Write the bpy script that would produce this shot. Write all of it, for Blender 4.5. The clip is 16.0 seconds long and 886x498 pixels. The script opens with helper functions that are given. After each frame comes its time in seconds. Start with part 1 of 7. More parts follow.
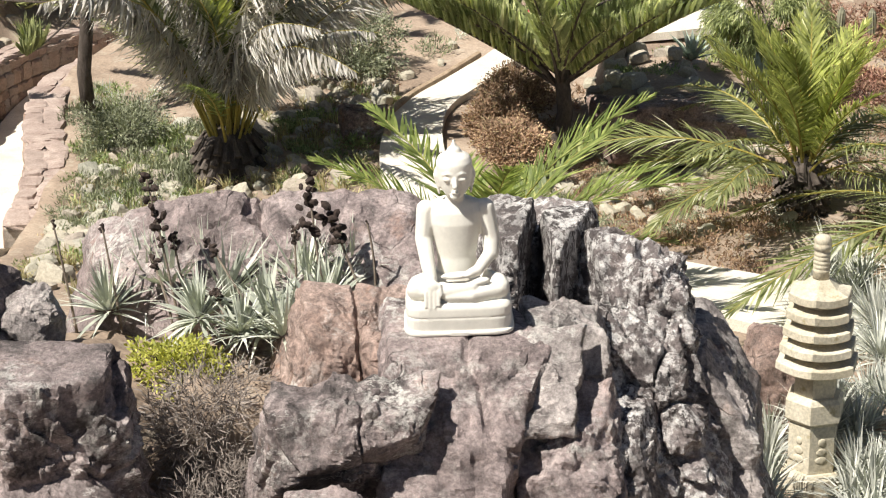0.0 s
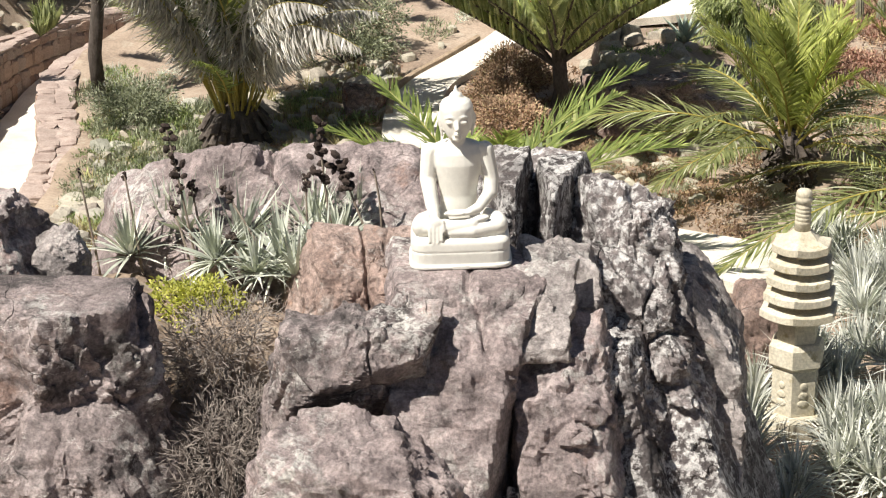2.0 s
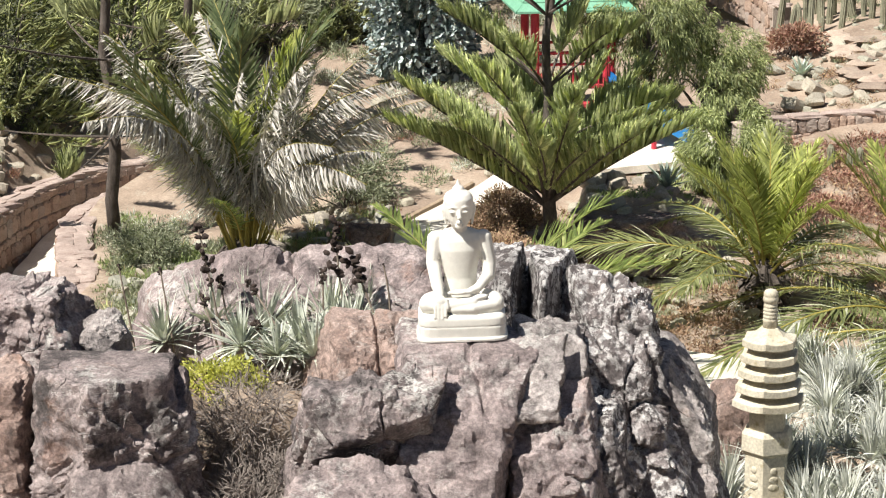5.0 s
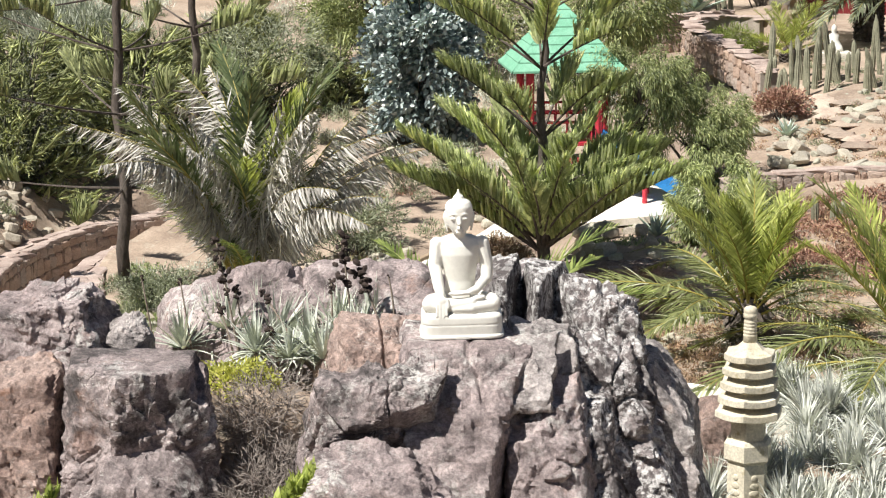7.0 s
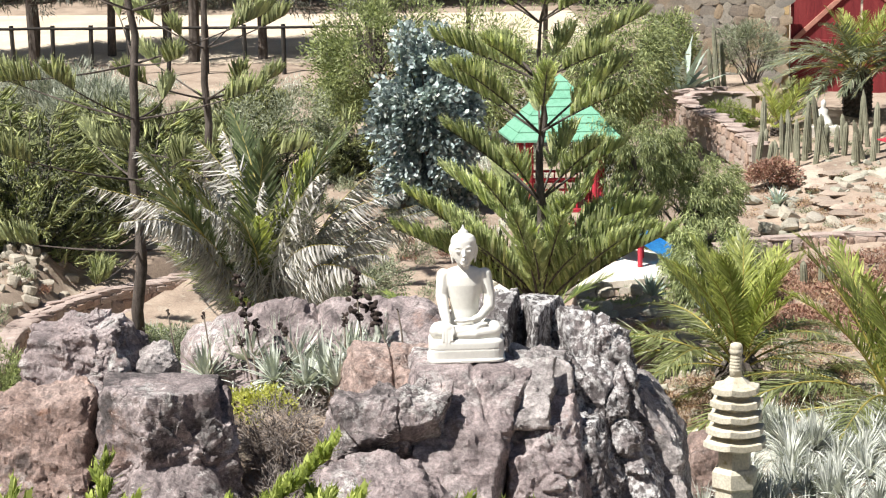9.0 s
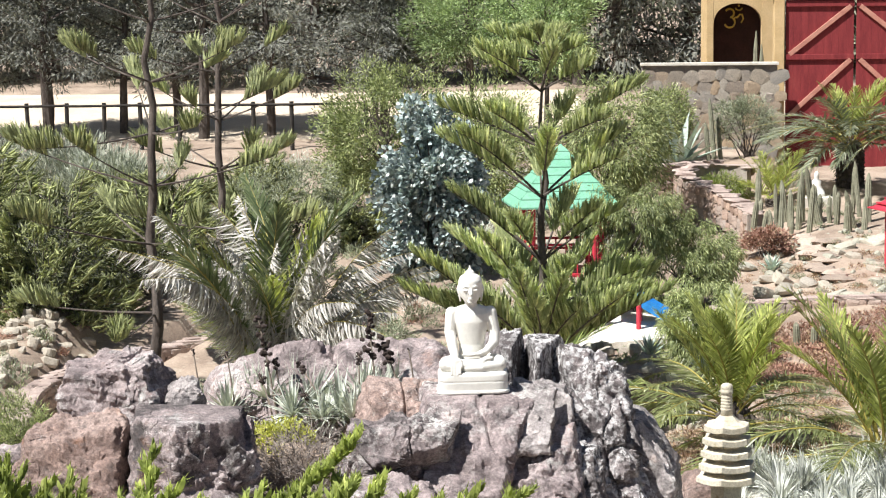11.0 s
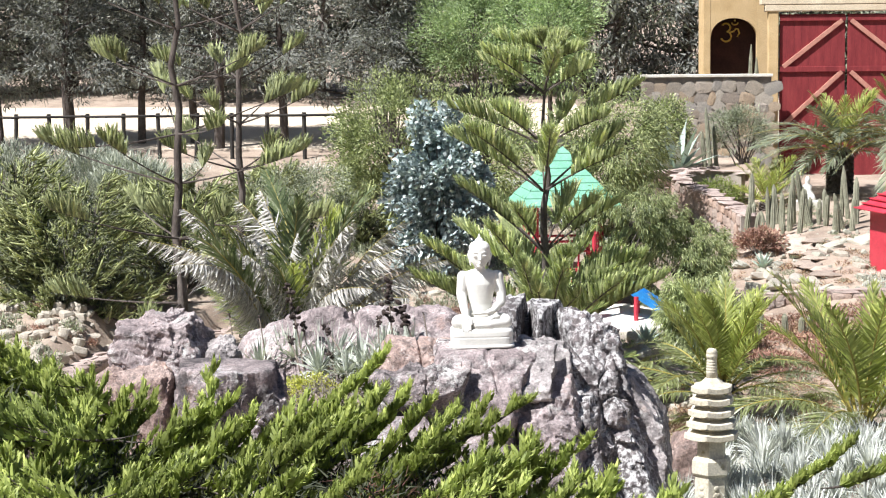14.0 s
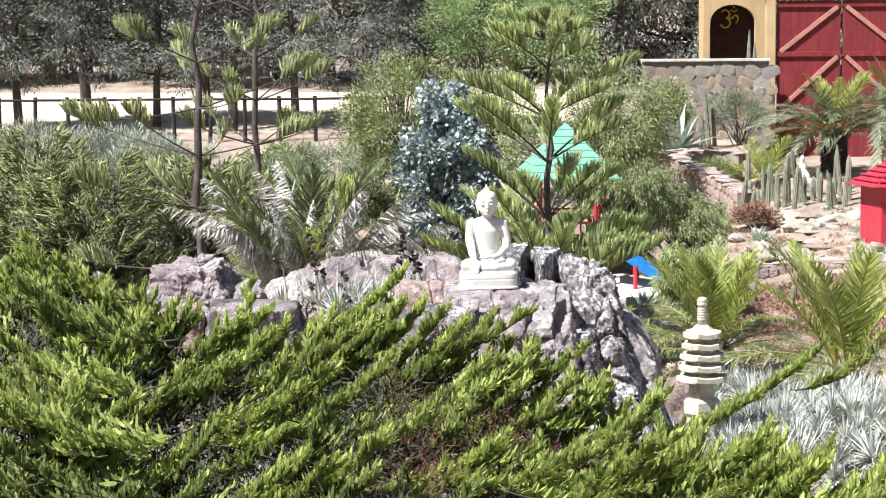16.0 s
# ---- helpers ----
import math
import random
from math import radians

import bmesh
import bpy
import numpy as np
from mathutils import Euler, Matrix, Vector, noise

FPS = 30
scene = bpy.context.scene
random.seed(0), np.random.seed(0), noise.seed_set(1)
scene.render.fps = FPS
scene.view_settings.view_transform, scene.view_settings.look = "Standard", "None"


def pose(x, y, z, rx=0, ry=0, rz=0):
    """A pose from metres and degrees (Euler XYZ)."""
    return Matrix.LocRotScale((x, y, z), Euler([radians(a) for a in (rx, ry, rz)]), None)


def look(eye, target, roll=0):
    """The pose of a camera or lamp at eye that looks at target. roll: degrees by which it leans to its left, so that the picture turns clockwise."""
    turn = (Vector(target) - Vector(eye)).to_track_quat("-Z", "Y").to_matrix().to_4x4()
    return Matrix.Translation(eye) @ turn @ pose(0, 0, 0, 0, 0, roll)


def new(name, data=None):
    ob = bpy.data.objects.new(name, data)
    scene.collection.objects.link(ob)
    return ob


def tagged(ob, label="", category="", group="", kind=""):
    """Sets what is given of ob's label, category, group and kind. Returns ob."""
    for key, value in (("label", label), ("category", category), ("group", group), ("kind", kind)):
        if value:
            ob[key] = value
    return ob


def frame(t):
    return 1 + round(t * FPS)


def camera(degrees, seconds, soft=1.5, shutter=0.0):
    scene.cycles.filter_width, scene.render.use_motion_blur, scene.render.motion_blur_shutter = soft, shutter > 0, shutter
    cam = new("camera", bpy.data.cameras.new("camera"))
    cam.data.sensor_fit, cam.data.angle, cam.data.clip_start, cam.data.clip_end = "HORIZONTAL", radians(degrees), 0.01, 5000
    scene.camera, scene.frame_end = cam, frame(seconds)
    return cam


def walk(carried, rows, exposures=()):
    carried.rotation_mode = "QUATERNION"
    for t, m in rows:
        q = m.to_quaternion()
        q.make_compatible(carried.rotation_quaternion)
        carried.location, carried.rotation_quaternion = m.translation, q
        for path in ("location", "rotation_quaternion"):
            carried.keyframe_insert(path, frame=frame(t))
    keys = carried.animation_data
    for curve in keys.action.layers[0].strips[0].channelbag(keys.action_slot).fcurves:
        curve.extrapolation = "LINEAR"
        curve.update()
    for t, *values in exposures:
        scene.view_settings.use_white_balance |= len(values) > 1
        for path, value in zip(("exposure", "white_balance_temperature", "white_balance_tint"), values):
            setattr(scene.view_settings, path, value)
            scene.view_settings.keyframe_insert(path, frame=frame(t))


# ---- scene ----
# ---- camera and its walk ----
cam = camera(25.0, 16.0, soft=1.15)
PATH = [
    (0, (0.472, -9.435, 3.755), (0.365, -7.549, 3.098), -0.8),
    (0.5, (0.47, -9.606, 3.727), (0.363, -7.72, 3.07), -0.8),
    (1, (0.476, -9.808, 3.699), (0.369, -7.922, 3.041), -0.8),
    (1.5, (0.493, -10.012, 3.666), (0.387, -8.126, 3.008), -0.7),
    (2, (0.487, -10.249, 3.648), (0.382, -8.36, 2.997), -0.7),
    (2.5, (0.467, -10.488, 3.641), (0.363, -8.591, 3.016), -0.7),
    (3, (0.45, -10.729, 3.634), (0.348, -8.822, 3.04), -0.7),
    (3.5, (0.45, -10.988, 3.617), (0.35, -9.071, 3.056), -0.7),
    (4, (0.459, -11.246, 3.584), (0.361, -9.32, 3.054), -0.7),
    (4.5, (0.475, -11.523, 3.532), (0.378, -9.589, 3.032), -0.7),
    (7, (0.496, -12.92, 3.16), (0.404, -10.96, 2.773), -0.5),
    (7.5, (0.508, -13.21, 3.08), (0.416, -11.245, 2.716), -0.5),
    (8, (0.511, -13.523, 3.018), (0.419, -11.555, 2.676), -0.5),
    (8.5, (0.507, -13.797, 2.98), (0.415, -11.825, 2.66), -0.5),
    (9, (0.505, -14.092, 2.95), (0.413, -12.116, 2.652), -0.5),
    (9.5, (0.502, -14.399, 2.917), (0.409, -12.42, 2.642), -0.6),
    (10, (0.492, -14.689, 2.867), (0.399, -12.707, 2.615), -0.6),
    (12.5, (0.537, -16.094, 2.619), (0.441, -14.105, 2.433), -0.5),
    (13, (0.518, -16.412, 2.588), (0.423, -14.423, 2.402), -0.5),
    (13.5, (0.507, -16.756, 2.549), (0.411, -14.767, 2.361), -0.4),
    (14, (0.523, -17.134, 2.488), (0.425, -15.146, 2.299), -0.5),
    (14.5, (0.54, -17.443, 2.413), (0.441, -15.455, 2.224), -0.5),
    (15, (0.553, -17.843, 2.338), (0.452, -15.854, 2.148), -0.5),
    (15.5, (0.555, -18.229, 2.25), (0.453, -16.241, 2.059), -0.5),
    (16, (0.548, -18.668, 2.179), (0.445, -16.68, 1.987), -0.4),
]
walk(cam, [(t, look(eye, target, roll)) for t, eye, target, roll in PATH],
     exposures=[(0, 0.68, 6550, 10), (4.5, 0.75, 6430, 10), (8, 0.80, 6250, 10), (12.5, 0.98, 5950, 11), (16, 1.08, 5780, 12)])

# ---- sky, sun ----
SUN_DIR = Vector((-0.52, -0.38, 0.95)).normalized()
world = bpy.data.worlds.new("sky")
scene.world = world
world.use_nodes = True
wn = world.node_tree.nodes
sky = wn.new("ShaderNodeTexSky")
sky.sky_type = "NISHITA"
sky.sun_disc = False
sky.sun_elevation = math.asin(SUN_DIR.z)
sky.sun_rotation = math.atan2(SUN_DIR.x, SUN_DIR.y)
sky.air_density, sky.dust_density = 1.0, 1.5
wn["Background"].inputs["Strength"].default_value = 0.033
world.node_tree.links.new(sky.outputs[0], wn["Background"].inputs["Color"])
sun_data = bpy.data.lights.new("sun", "SUN")
sun_data.energy, sun_data.angle, sun_data.color = 5.0, radians(0.55), (1.0, 0.95, 0.86)
sun = new("sun", sun_data)
sun.matrix_world = look(SUN_DIR * 60, (0, 0, 0))
scene.view_settings.exposure = 0.62

# ---- materials ----


def node(nt, kind, **inputs):
    n = nt.nodes.new(kind)
    for key, value in inputs.items():
        n.inputs[key.replace("_", " ")].default_value = value
    return n


def ramp(nt, fac, stops):
    r = nt.nodes.new("ShaderNodeValToRGB")
    nt.links.new(fac, r.inputs[0])
    el = r.color_ramp.elements
    while len(el) < len(stops):
        el.new(0.5)
    for e, (p, c) in zip(el, stops):
        e.position = p
        e.color = (*c, 1) if len(c) == 3 else c
    return r.outputs[0]


def mix(nt, fac, a, b, mode="MIX"):
    m = nt.nodes.new("ShaderNodeMix")
    m.data_type, m.blend_type = "RGBA", mode
    for sock, v in ((m.inputs[0], fac), (m.inputs[6], a), (m.inputs[7], b)):
        if hasattr(v, "is_linked"):
            nt.links.new(v, sock)
        elif isinstance(v, tuple):
            sock.default_value = (*v, 1)
        else:
            sock.default_value = v
    return m.outputs[2]


def noise_fac(nt, scale, detail=6.0, rough=0.6, kind="ShaderNodeTexNoise", stretch=None, seed=0.0):
    geo = nt.nodes.new("ShaderNodeNewGeometry")
    vec = geo.outputs["Position"]
    if stretch or seed:
        mp = nt.nodes.new("ShaderNodeMapping")
        mp.inputs["Location"].default_value = (seed, seed * 0.7, -seed)
        if stretch:
            mp.inputs["Scale"].default_value = stretch
        nt.links.new(vec, mp.inputs[0])
        vec = mp.outputs[0]
    n = nt.nodes.new(kind)
    n.inputs["Scale"].default_value = scale
    if kind == "ShaderNodeTexNoise":
        n.inputs["Detail"].default_value = detail
        n.inputs["Roughness"].default_value = rough
    nt.links.new(vec, n.inputs["Vector"])
    return n


def base_mat(name, rough=0.8, spec=0.3):
    m = bpy.data.materials.new(name)
    m.use_nodes = True
    nt = m.node_tree
    p = nt.nodes["Principled BSDF"]
    p.inputs["Roughness"].default_value = rough
    p.inputs["Specular IOR Level"].default_value = spec
    return m, nt, p


def bump(nt, p, height, strength=0.5, dist=0.02):
    b = nt.nodes.new("ShaderNodeBump")
    b.inputs["Strength"].default_value, b.inputs["Distance"].default_value = strength, dist
    nt.links.new(height, b.inputs["Height"])
    nt.links.new(b.outputs[0], p.inputs["Normal"])


def surface(name, stops, scale=3.0, grain=40.0, rough=0.85, bumps=0.4, dist=0.01, spots=None, palette=None, fleck=0.28, island=0.0, obj=0.0, spec=0.3, stretch=None):
    """A dull surface: broad colour drift, fine grain, stains, relief."""
    m, nt, p = base_mat(name, rough, spec)
    n1 = noise_fac(nt, scale, 8, 0.65, stretch=stretch)
    col = ramp(nt, n1.outputs[0], stops)
    if palette:
        pick = nt.nodes.new("ShaderNodeObjectInfo")
        col = mix(nt, 0.7, col, ramp(nt, pick.outputs["Random"], [(i / (len(palette) - 1), c) for i, c in enumerate(palette)]))
    n2 = noise_fac(nt, grain, 5, 0.7, seed=3.1, stretch=stretch)
    g = ramp(nt, n2.outputs[0], [(0.3, (1 - fleck,) * 3), (0.7, (1 + 0.9 * fleck,) * 3)])
    col = mix(nt, 1.0, col, g, "MULTIPLY")
    if spots:
        colour, sc, lo, hi = spots
        n3 = noise_fac(nt, sc, 10, 0.7, seed=7.7)
        col = mix(nt, ramp(nt, n3.outputs[0], [(lo, (0, 0, 0)), (hi, (1, 1, 1))]), col, colour)
    for amount, kind, out in ((island, "ShaderNodeNewGeometry", "Random Per Island"), (obj, "ShaderNodeObjectInfo", "Random")):
        if amount:
            r = nt.nodes.new(kind)
            v = ramp(nt, r.outputs[out], [(0.0, (1 - amount,) * 3), (1.0, (1 + amount,) * 3)])
            col = mix(nt, 1.0, col, v, "MULTIPLY")
    nt.links.new(col, p.inputs["Base Color"])
    if bumps:
        bump(nt, p, n2.outputs[0], bumps, dist)
    return m


def rock_mat(name, tones, lichen=0.45, lichen_col=(0.55, 0.53, 0.5), rust=0.35, seed=0.0, dark=0.6, vein=0.5, stain_shade=0.46):
    """Weathered volcanic rock: broad tone, mineral stains, dark varnish and painted shade, pale veins and crusts in
    patches.
    """
    m, nt, p = base_mat(name, 0.88, 0.3)
    n1 = noise_fac(nt, 1.5, 5, 0.6, seed=seed + 1)
    col = ramp(nt, n1.outputs[0], [(0.32, tones[0]), (0.5, tones[1]), (0.66, tones[2])])
    # grain
    n2 = noise_fac(nt, 8, 9, 0.7, seed=seed + 4, stretch=(1.0, 1.0, 1.25))
    col = mix(nt, 1.0, col, ramp(nt, n2.outputs[0], [(0.30, (0.50, 0.48, 0.48)), (0.48, (0.95, 0.95, 0.95)), (0.68, (1.40, 1.38, 1.36))]), "MULTIPLY")
    n5 = noise_fac(nt, 3.2, 9, 0.68, seed=seed + 12)
    col = mix(nt, ramp(nt, n5.outputs[0], [(stain_shade - 0.10, (dark, dark, dark)), (stain_shade, (0, 0, 0))]), col, (0.045, 0.04, 0.04))
    n3 = noise_fac(nt, 3.1, 8, 0.66, seed=seed + 9)
    col = mix(nt, ramp(nt, n3.outputs[0], [(0.60, (0, 0, 0)), (0.72, (rust, rust, rust))]), col, (0.34, 0.15, 0.07))
    # hairline joints where the rock is broken
    wob = noise_fac(nt, 2.2, 4, 0.6, seed=seed)
    shift = nt.nodes.new("ShaderNodeVectorMath")
    shift.operation = "MULTIPLY_ADD"
    shift.inputs[1].default_value = (0.22, 0.22, 0.22)
    here = nt.nodes.new("ShaderNodeNewGeometry")
    nt.links.new(wob.outputs["Color"], shift.inputs[0])
    nt.links.new(here.outputs["Position"], shift.inputs[2])
    cells = nt.nodes.new("ShaderNodeTexVoronoi")
    cells.feature = "DISTANCE_TO_EDGE"
    cells.inputs["Scale"].default_value = 3.4
    nt.links.new(shift.outputs[0], cells.inputs["Vector"])
    line = ramp(nt, cells.outputs["Distance"], [(0.0, (1, 1, 1)), (0.02, (0, 0, 0))])
    broken = noise_fac(nt, 1.9, 3, 0.6, seed=seed + 41)
    joint = mix(nt, 1.0, line, ramp(nt, broken.outputs[0], [(0.54, (0, 0, 0)), (0.62, (0.6, 0.6, 0.6))]), "MULTIPLY")
    col = mix(nt, joint, col, (0.03, 0.027, 0.026))
    # pale mineral veins, thin and mostly level
    v = noise_fac(nt, 3.4, 6, 0.6, seed=seed + 50, stretch=(0.7, 0.7, 2.2))
    vein_line = ramp(nt, v.outputs[0], [(0.492, (0, 0, 0)), (0.5, (vein, vein, vein)), (0.508, (0, 0, 0))])
    where = noise_fac(nt, 2.3, 3, 0.6, seed=seed + 61)
    col = mix(nt, mix(nt, 1.0, vein_line, ramp(nt, where.outputs[0], [(0.5, (0, 0, 0)), (0.6, (1, 1, 1))]), "MULTIPLY"), col, (0.60, 0.57, 0.54))
    # crusts: fine flecks gathered in broad patches
    broad = noise_fac(nt, 1.6, 3, 0.6, seed=seed + 17)
    fleck = noise_fac(nt, 15, 10, 0.74, seed=seed + 30)
    lo = 0.70 - 0.32 * lichen
    area = ramp(nt, broad.outputs[0], [(lo - 0.06, (0.05, 0.05, 0.05)), (lo + 0.10, (1, 1, 1))])
    crust = mix(nt, 1.0, ramp(nt, fleck.outputs[0], [(0.48, (0, 0, 0)), (0.55, (0.95, 0.95, 0.95))]), area, "MULTIPLY")
    col = mix(nt, crust, col, lichen_col)
    # coarse grains, some pale, some dark
    grains = noise_fac(nt, 42, 6, 0.8, seed=seed + 70)
    col = mix(nt, 1.0, col, ramp(nt, grains.outputs[0], [(0.34, (0.55, 0.54, 0.54)), (0.5, (1.0, 1.0, 1.0)), (0.66, (1.5, 1.48, 1.46))]), "MULTIPLY")
    nt.links.new(col, p.inputs["Base Color"])
    fine = noise_fac(nt, 22, 10, 0.75, seed=seed + 2)
    h = mix(nt, 0.6, n2.outputs[0], fine.outputs[0])
    h = mix(nt, joint, h, (0.0, 0.0, 0.0))
    bump(nt, p, h, 0.9, 0.05)
    return m


LUSH = 1.42


def muted(c):
    """A leaf colour, brightened, with its blue raised a little towards grey."""
    if not c:
        return c
    mean = sum(c) / 3
    return tuple(min(0.8, LUSH * (0.72 * v + 0.28 * mean)) for v in c)



def leaf_mat(name, a, b, rough=0.55, trans=0.3, tip=None, obj=0.12, spec=0.35):
    """Foliage: colour varies from leaf to leaf and plant to plant; some light passes through."""
    m, nt, p = base_mat(name, rough, spec)
    geo = nt.nodes.new("ShaderNodeNewGeometry")
    a, b, tip = (muted(c) for c in (a, b, tip))
    mid = tuple((x + y) / 2 for x, y in zip(a, b))
    stops = [(0.0, a), (0.5, mid), (1.0, b)]
    if tip:
        stops = [(0.0, a), (0.45, mid), (0.8, b), (1.0, tip)]
    col = ramp(nt, geo.outputs["Random Per Island"], stops)
    n = noise_fac(nt, 1.3, 4, 0.6)
    col = mix(nt, 1.0, col, ramp(nt, n.outputs[0], [(0.3, (0.75, 0.75, 0.72)), (0.7, (1.25, 1.25, 1.2))]), "MULTIPLY")
    n = noise_fac(nt, 11.0, 3, 0.6, seed=5.0)
    col = mix(nt, 1.0, col, ramp(nt, n.outputs[0], [(0.3, (0.72, 0.74, 0.74)), (0.7, (1.28, 1.26, 1.2))]), "MULTIPLY")
    oi = nt.nodes.new("ShaderNodeObjectInfo")
    col = mix(nt, 1.0, col, ramp(nt, oi.outputs["Random"], [(0, (1 - obj,) * 3), (1, (1 + obj,) * 3)]), "MULTIPLY")
    nt.links.new(col, p.inputs["Base Color"])
    if trans:
        t = nt.nodes.new("ShaderNodeBsdfTranslucent")
        nt.links.new(mix(nt, 1.0, col, (1.12, 1.18, 0.8), "MULTIPLY"), t.inputs["Color"])
        ms = nt.nodes.new("ShaderNodeMixShader")
        ms.inputs[0].default_value = trans
        nt.links.new(p.outputs[0], ms.inputs[1])
        nt.links.new(t.outputs[0], ms.inputs[2])
        nt.links.new(ms.outputs[0], nt.nodes["Material Output"].inputs[0])
    return m


# ---- mesh helpers ----


class Buf:
    """Gathers points and faces; makes one mesh of them."""

    def __init__(self):
        self.v, self.f, self.n = [], [], 0

    def add(self, verts, faces):
        verts = np.asarray(verts, float).reshape(-1, 3)
        faces = np.asarray(faces, int)
        self.v.append(verts)
        self.f.append(faces + self.n)
        self.n += len(verts)

    def mesh(self, name, material, smooth=False):
        me = bpy.data.meshes.new(name)
        v = np.concatenate(self.v)
        me.vertices.add(len(v))
        me.vertices.foreach_set("co", v.ravel())
        sizes = np.concatenate([np.full(len(f), f.shape[1]) for f in self.f])
        loops = np.concatenate([f.ravel() for f in self.f])
        me.loops.add(len(loops))
        me.loops.foreach_set("vertex_index", loops)
        me.polygons.add(len(sizes))
        me.polygons.foreach_set("loop_start", np.r_[0, np.cumsum(sizes)[:-1]])
        me.polygons.foreach_set("loop_total", sizes)
        me.polygons.foreach_set("use_smooth", np.full(len(sizes), smooth))
        me.update(calc_edges=True)
        me.validate()
        me.materials.append(material)
        return me


def child(name, me, parent=None, label=""):
    ob = new(name, me)
    if parent is not None:
        ob.parent = parent
    if label:
        tagged(ob, label=label)
    return ob


def part(name, bm, material, parent=None, label="", smooth=False):
    """Links a bmesh as one mesh object under a thing or a part."""
    me = bpy.data.meshes.new(name)
    bm.to_mesh(me)
    bm.free()
    me.materials.append(material)
    me.polygons.foreach_set("use_smooth", np.full(len(me.polygons), smooth))
    return child(name, me, parent, label)


def empty(name, at=(0, 0, 0), rz=0.0, label="", category="", group="", kind=""):
    ob = new(name)
    ob.matrix_basis = pose(*at, rz=rz)
    return tagged(ob, label, category, group, kind)


def box(bm, centre, size, rz=0.0, bevel=0.0, m=None):
    mat = Matrix.Translation(centre) @ Matrix.Rotation(radians(rz), 4, "Z") @ Matrix.Diagonal((*size, 1))
    if m is not None:
        mat = m @ mat
    got = bmesh.ops.create_cube(bm, size=1.0, matrix=mat)
    if bevel:
        edges = {e for v in got["verts"] for e in v.link_edges}
        bmesh.ops.bevel(bm, geom=list(edges), offset=bevel, segments=2, affect="EDGES", profile=0.5)


def unit(a):
    return a / np.maximum(np.linalg.norm(a, axis=-1, keepdims=True), 1e-9)


def blades(buf, base, way, length, width, droop=0.2, segs=3, face=None, profile=0.5, rng=None, fold=0.0):
    """Many tapering leaves at once. way: unit directions; droop: how far the tip sinks, in lengths; face: what the flat side faces."""
    base, way = np.atleast_2d(base), unit(np.atleast_2d(way))
    n = len(base)
    length, width, droop = (np.broadcast_to(np.asarray(a, float), (n,)) for a in (length, width, droop))
    if face is None:
        face = np.tile([0.0, 0.0, 1.0], (n, 1))
    side = np.cross(way, face)
    bad = np.linalg.norm(side, axis=1) < 1e-3
    side[bad] = np.cross(way[bad], [1.0, 0.1, 0.0])
    side = unit(side)
    rows = []
    for s in range(segs):
        u = s / segs
        p = base + way * (length * u)[:, None]
        p[:, 2] -= droop * length * u * u
        w = width * 0.5 * (1 - (2 * abs(u - profile)) ** 2 * (0.55 if u < profile else 0.75))
        rows += [p - side * w[:, None], p + side * w[:, None]]
    tip = base + way * length[:, None]
    tip[:, 2] -= droop * length
    rows.append(tip)
    k = 2 * segs + 1
    verts = np.stack(rows, 1).reshape(-1, 3)
    off = (np.arange(n) * k)[:, None]
    if segs > 1:
        quads = np.concatenate([off + np.array([2 * s, 2 * s + 1, 2 * s + 3, 2 * s + 2]) for s in range(segs - 1)])
        buf.add(verts, quads)
        buf.f.append(off + np.array([k - 3, k - 2, k - 1]) + buf.n - len(verts))
    else:
        buf.add(verts, off + np.array([0, 1, 2]))


def tube(buf, pts, radii, sides=6):
    """A bent tapering tube through the points."""
    pts = np.asarray(pts, float)
    radii = np.broadcast_to(np.asarray(radii, float), (len(pts),))
    tang = unit(np.gradient(pts, axis=0))
    ref = np.array([0.3, 0.2, 1.0]) if abs(tang[0][2]) < 0.8 else np.array([1.0, 0.2, 0.1])
    a = unit(np.cross(tang, ref))
    b = np.cross(tang, a)
    ang = np.arange(sides) / sides * 2 * np.pi
    ring = pts[:, None] + radii[:, None, None] * (a[:, None] * np.cos(ang)[None, :, None] + b[:, None] * np.sin(ang)[None, :, None])
    n = len(pts)
    f = []
    for i in range(n - 1):
        for j in range(sides):
            k = (j + 1) % sides
            f.append((i * sides + j, i * sides + k, (i + 1) * sides + k, (i + 1) * sides + j))
    buf.add(ring.reshape(-1, 3), f)
    buf.f.append(np.array([[*range(sides)][::-1]]) + buf.n - n * sides)
    buf.f.append(np.array([[(n - 1) * sides + j for j in range(sides)]]) + buf.n - n * sides)


def bend(p0, p1, sag=(0, 0, 0), n=8):
    """Points on a bow from p0 to p1, with its middle moved by sag."""
    u = np.linspace(0, 1, n)[:, None]
    return np.asarray(p0) * (1 - u) + np.asarray(p1) * u + np.asarray(sag) * (4 * u * (1 - u))


def ball_dirs(n, rng):
    return unit(rng.normal(size=(n, 3)))

# ---- ground ----
YS = (-700, -40, -12, -6, -1, 3, 8, 12, 15, 18, 22, 27, 31, 36, 44, 48, 80, 700)
ZS = (-14, -4.5, -3.3, -2.9, -2.5, -2.2, -2.35, -2.35, -2.15, -1.7, -1.25, -0.75, -0.5, 0.10, 1.05, 1.35, 3.0, 24)


PATH_Y = (6, 8, 10.2, 12.2, 14.2, 15.2, 16.0, 17.0, 17.8, 21)
PATH_R = (-4.7, -4.95, -5.05, -5.25, -5.78, -5.98, -6.02, -5.65, -5.1, -3.6)
PATH_L = (-5.9, -6.0, -6.3, -6.6, -6.98, -6.9, -6.75, -6.4, -5.9, -4.4)


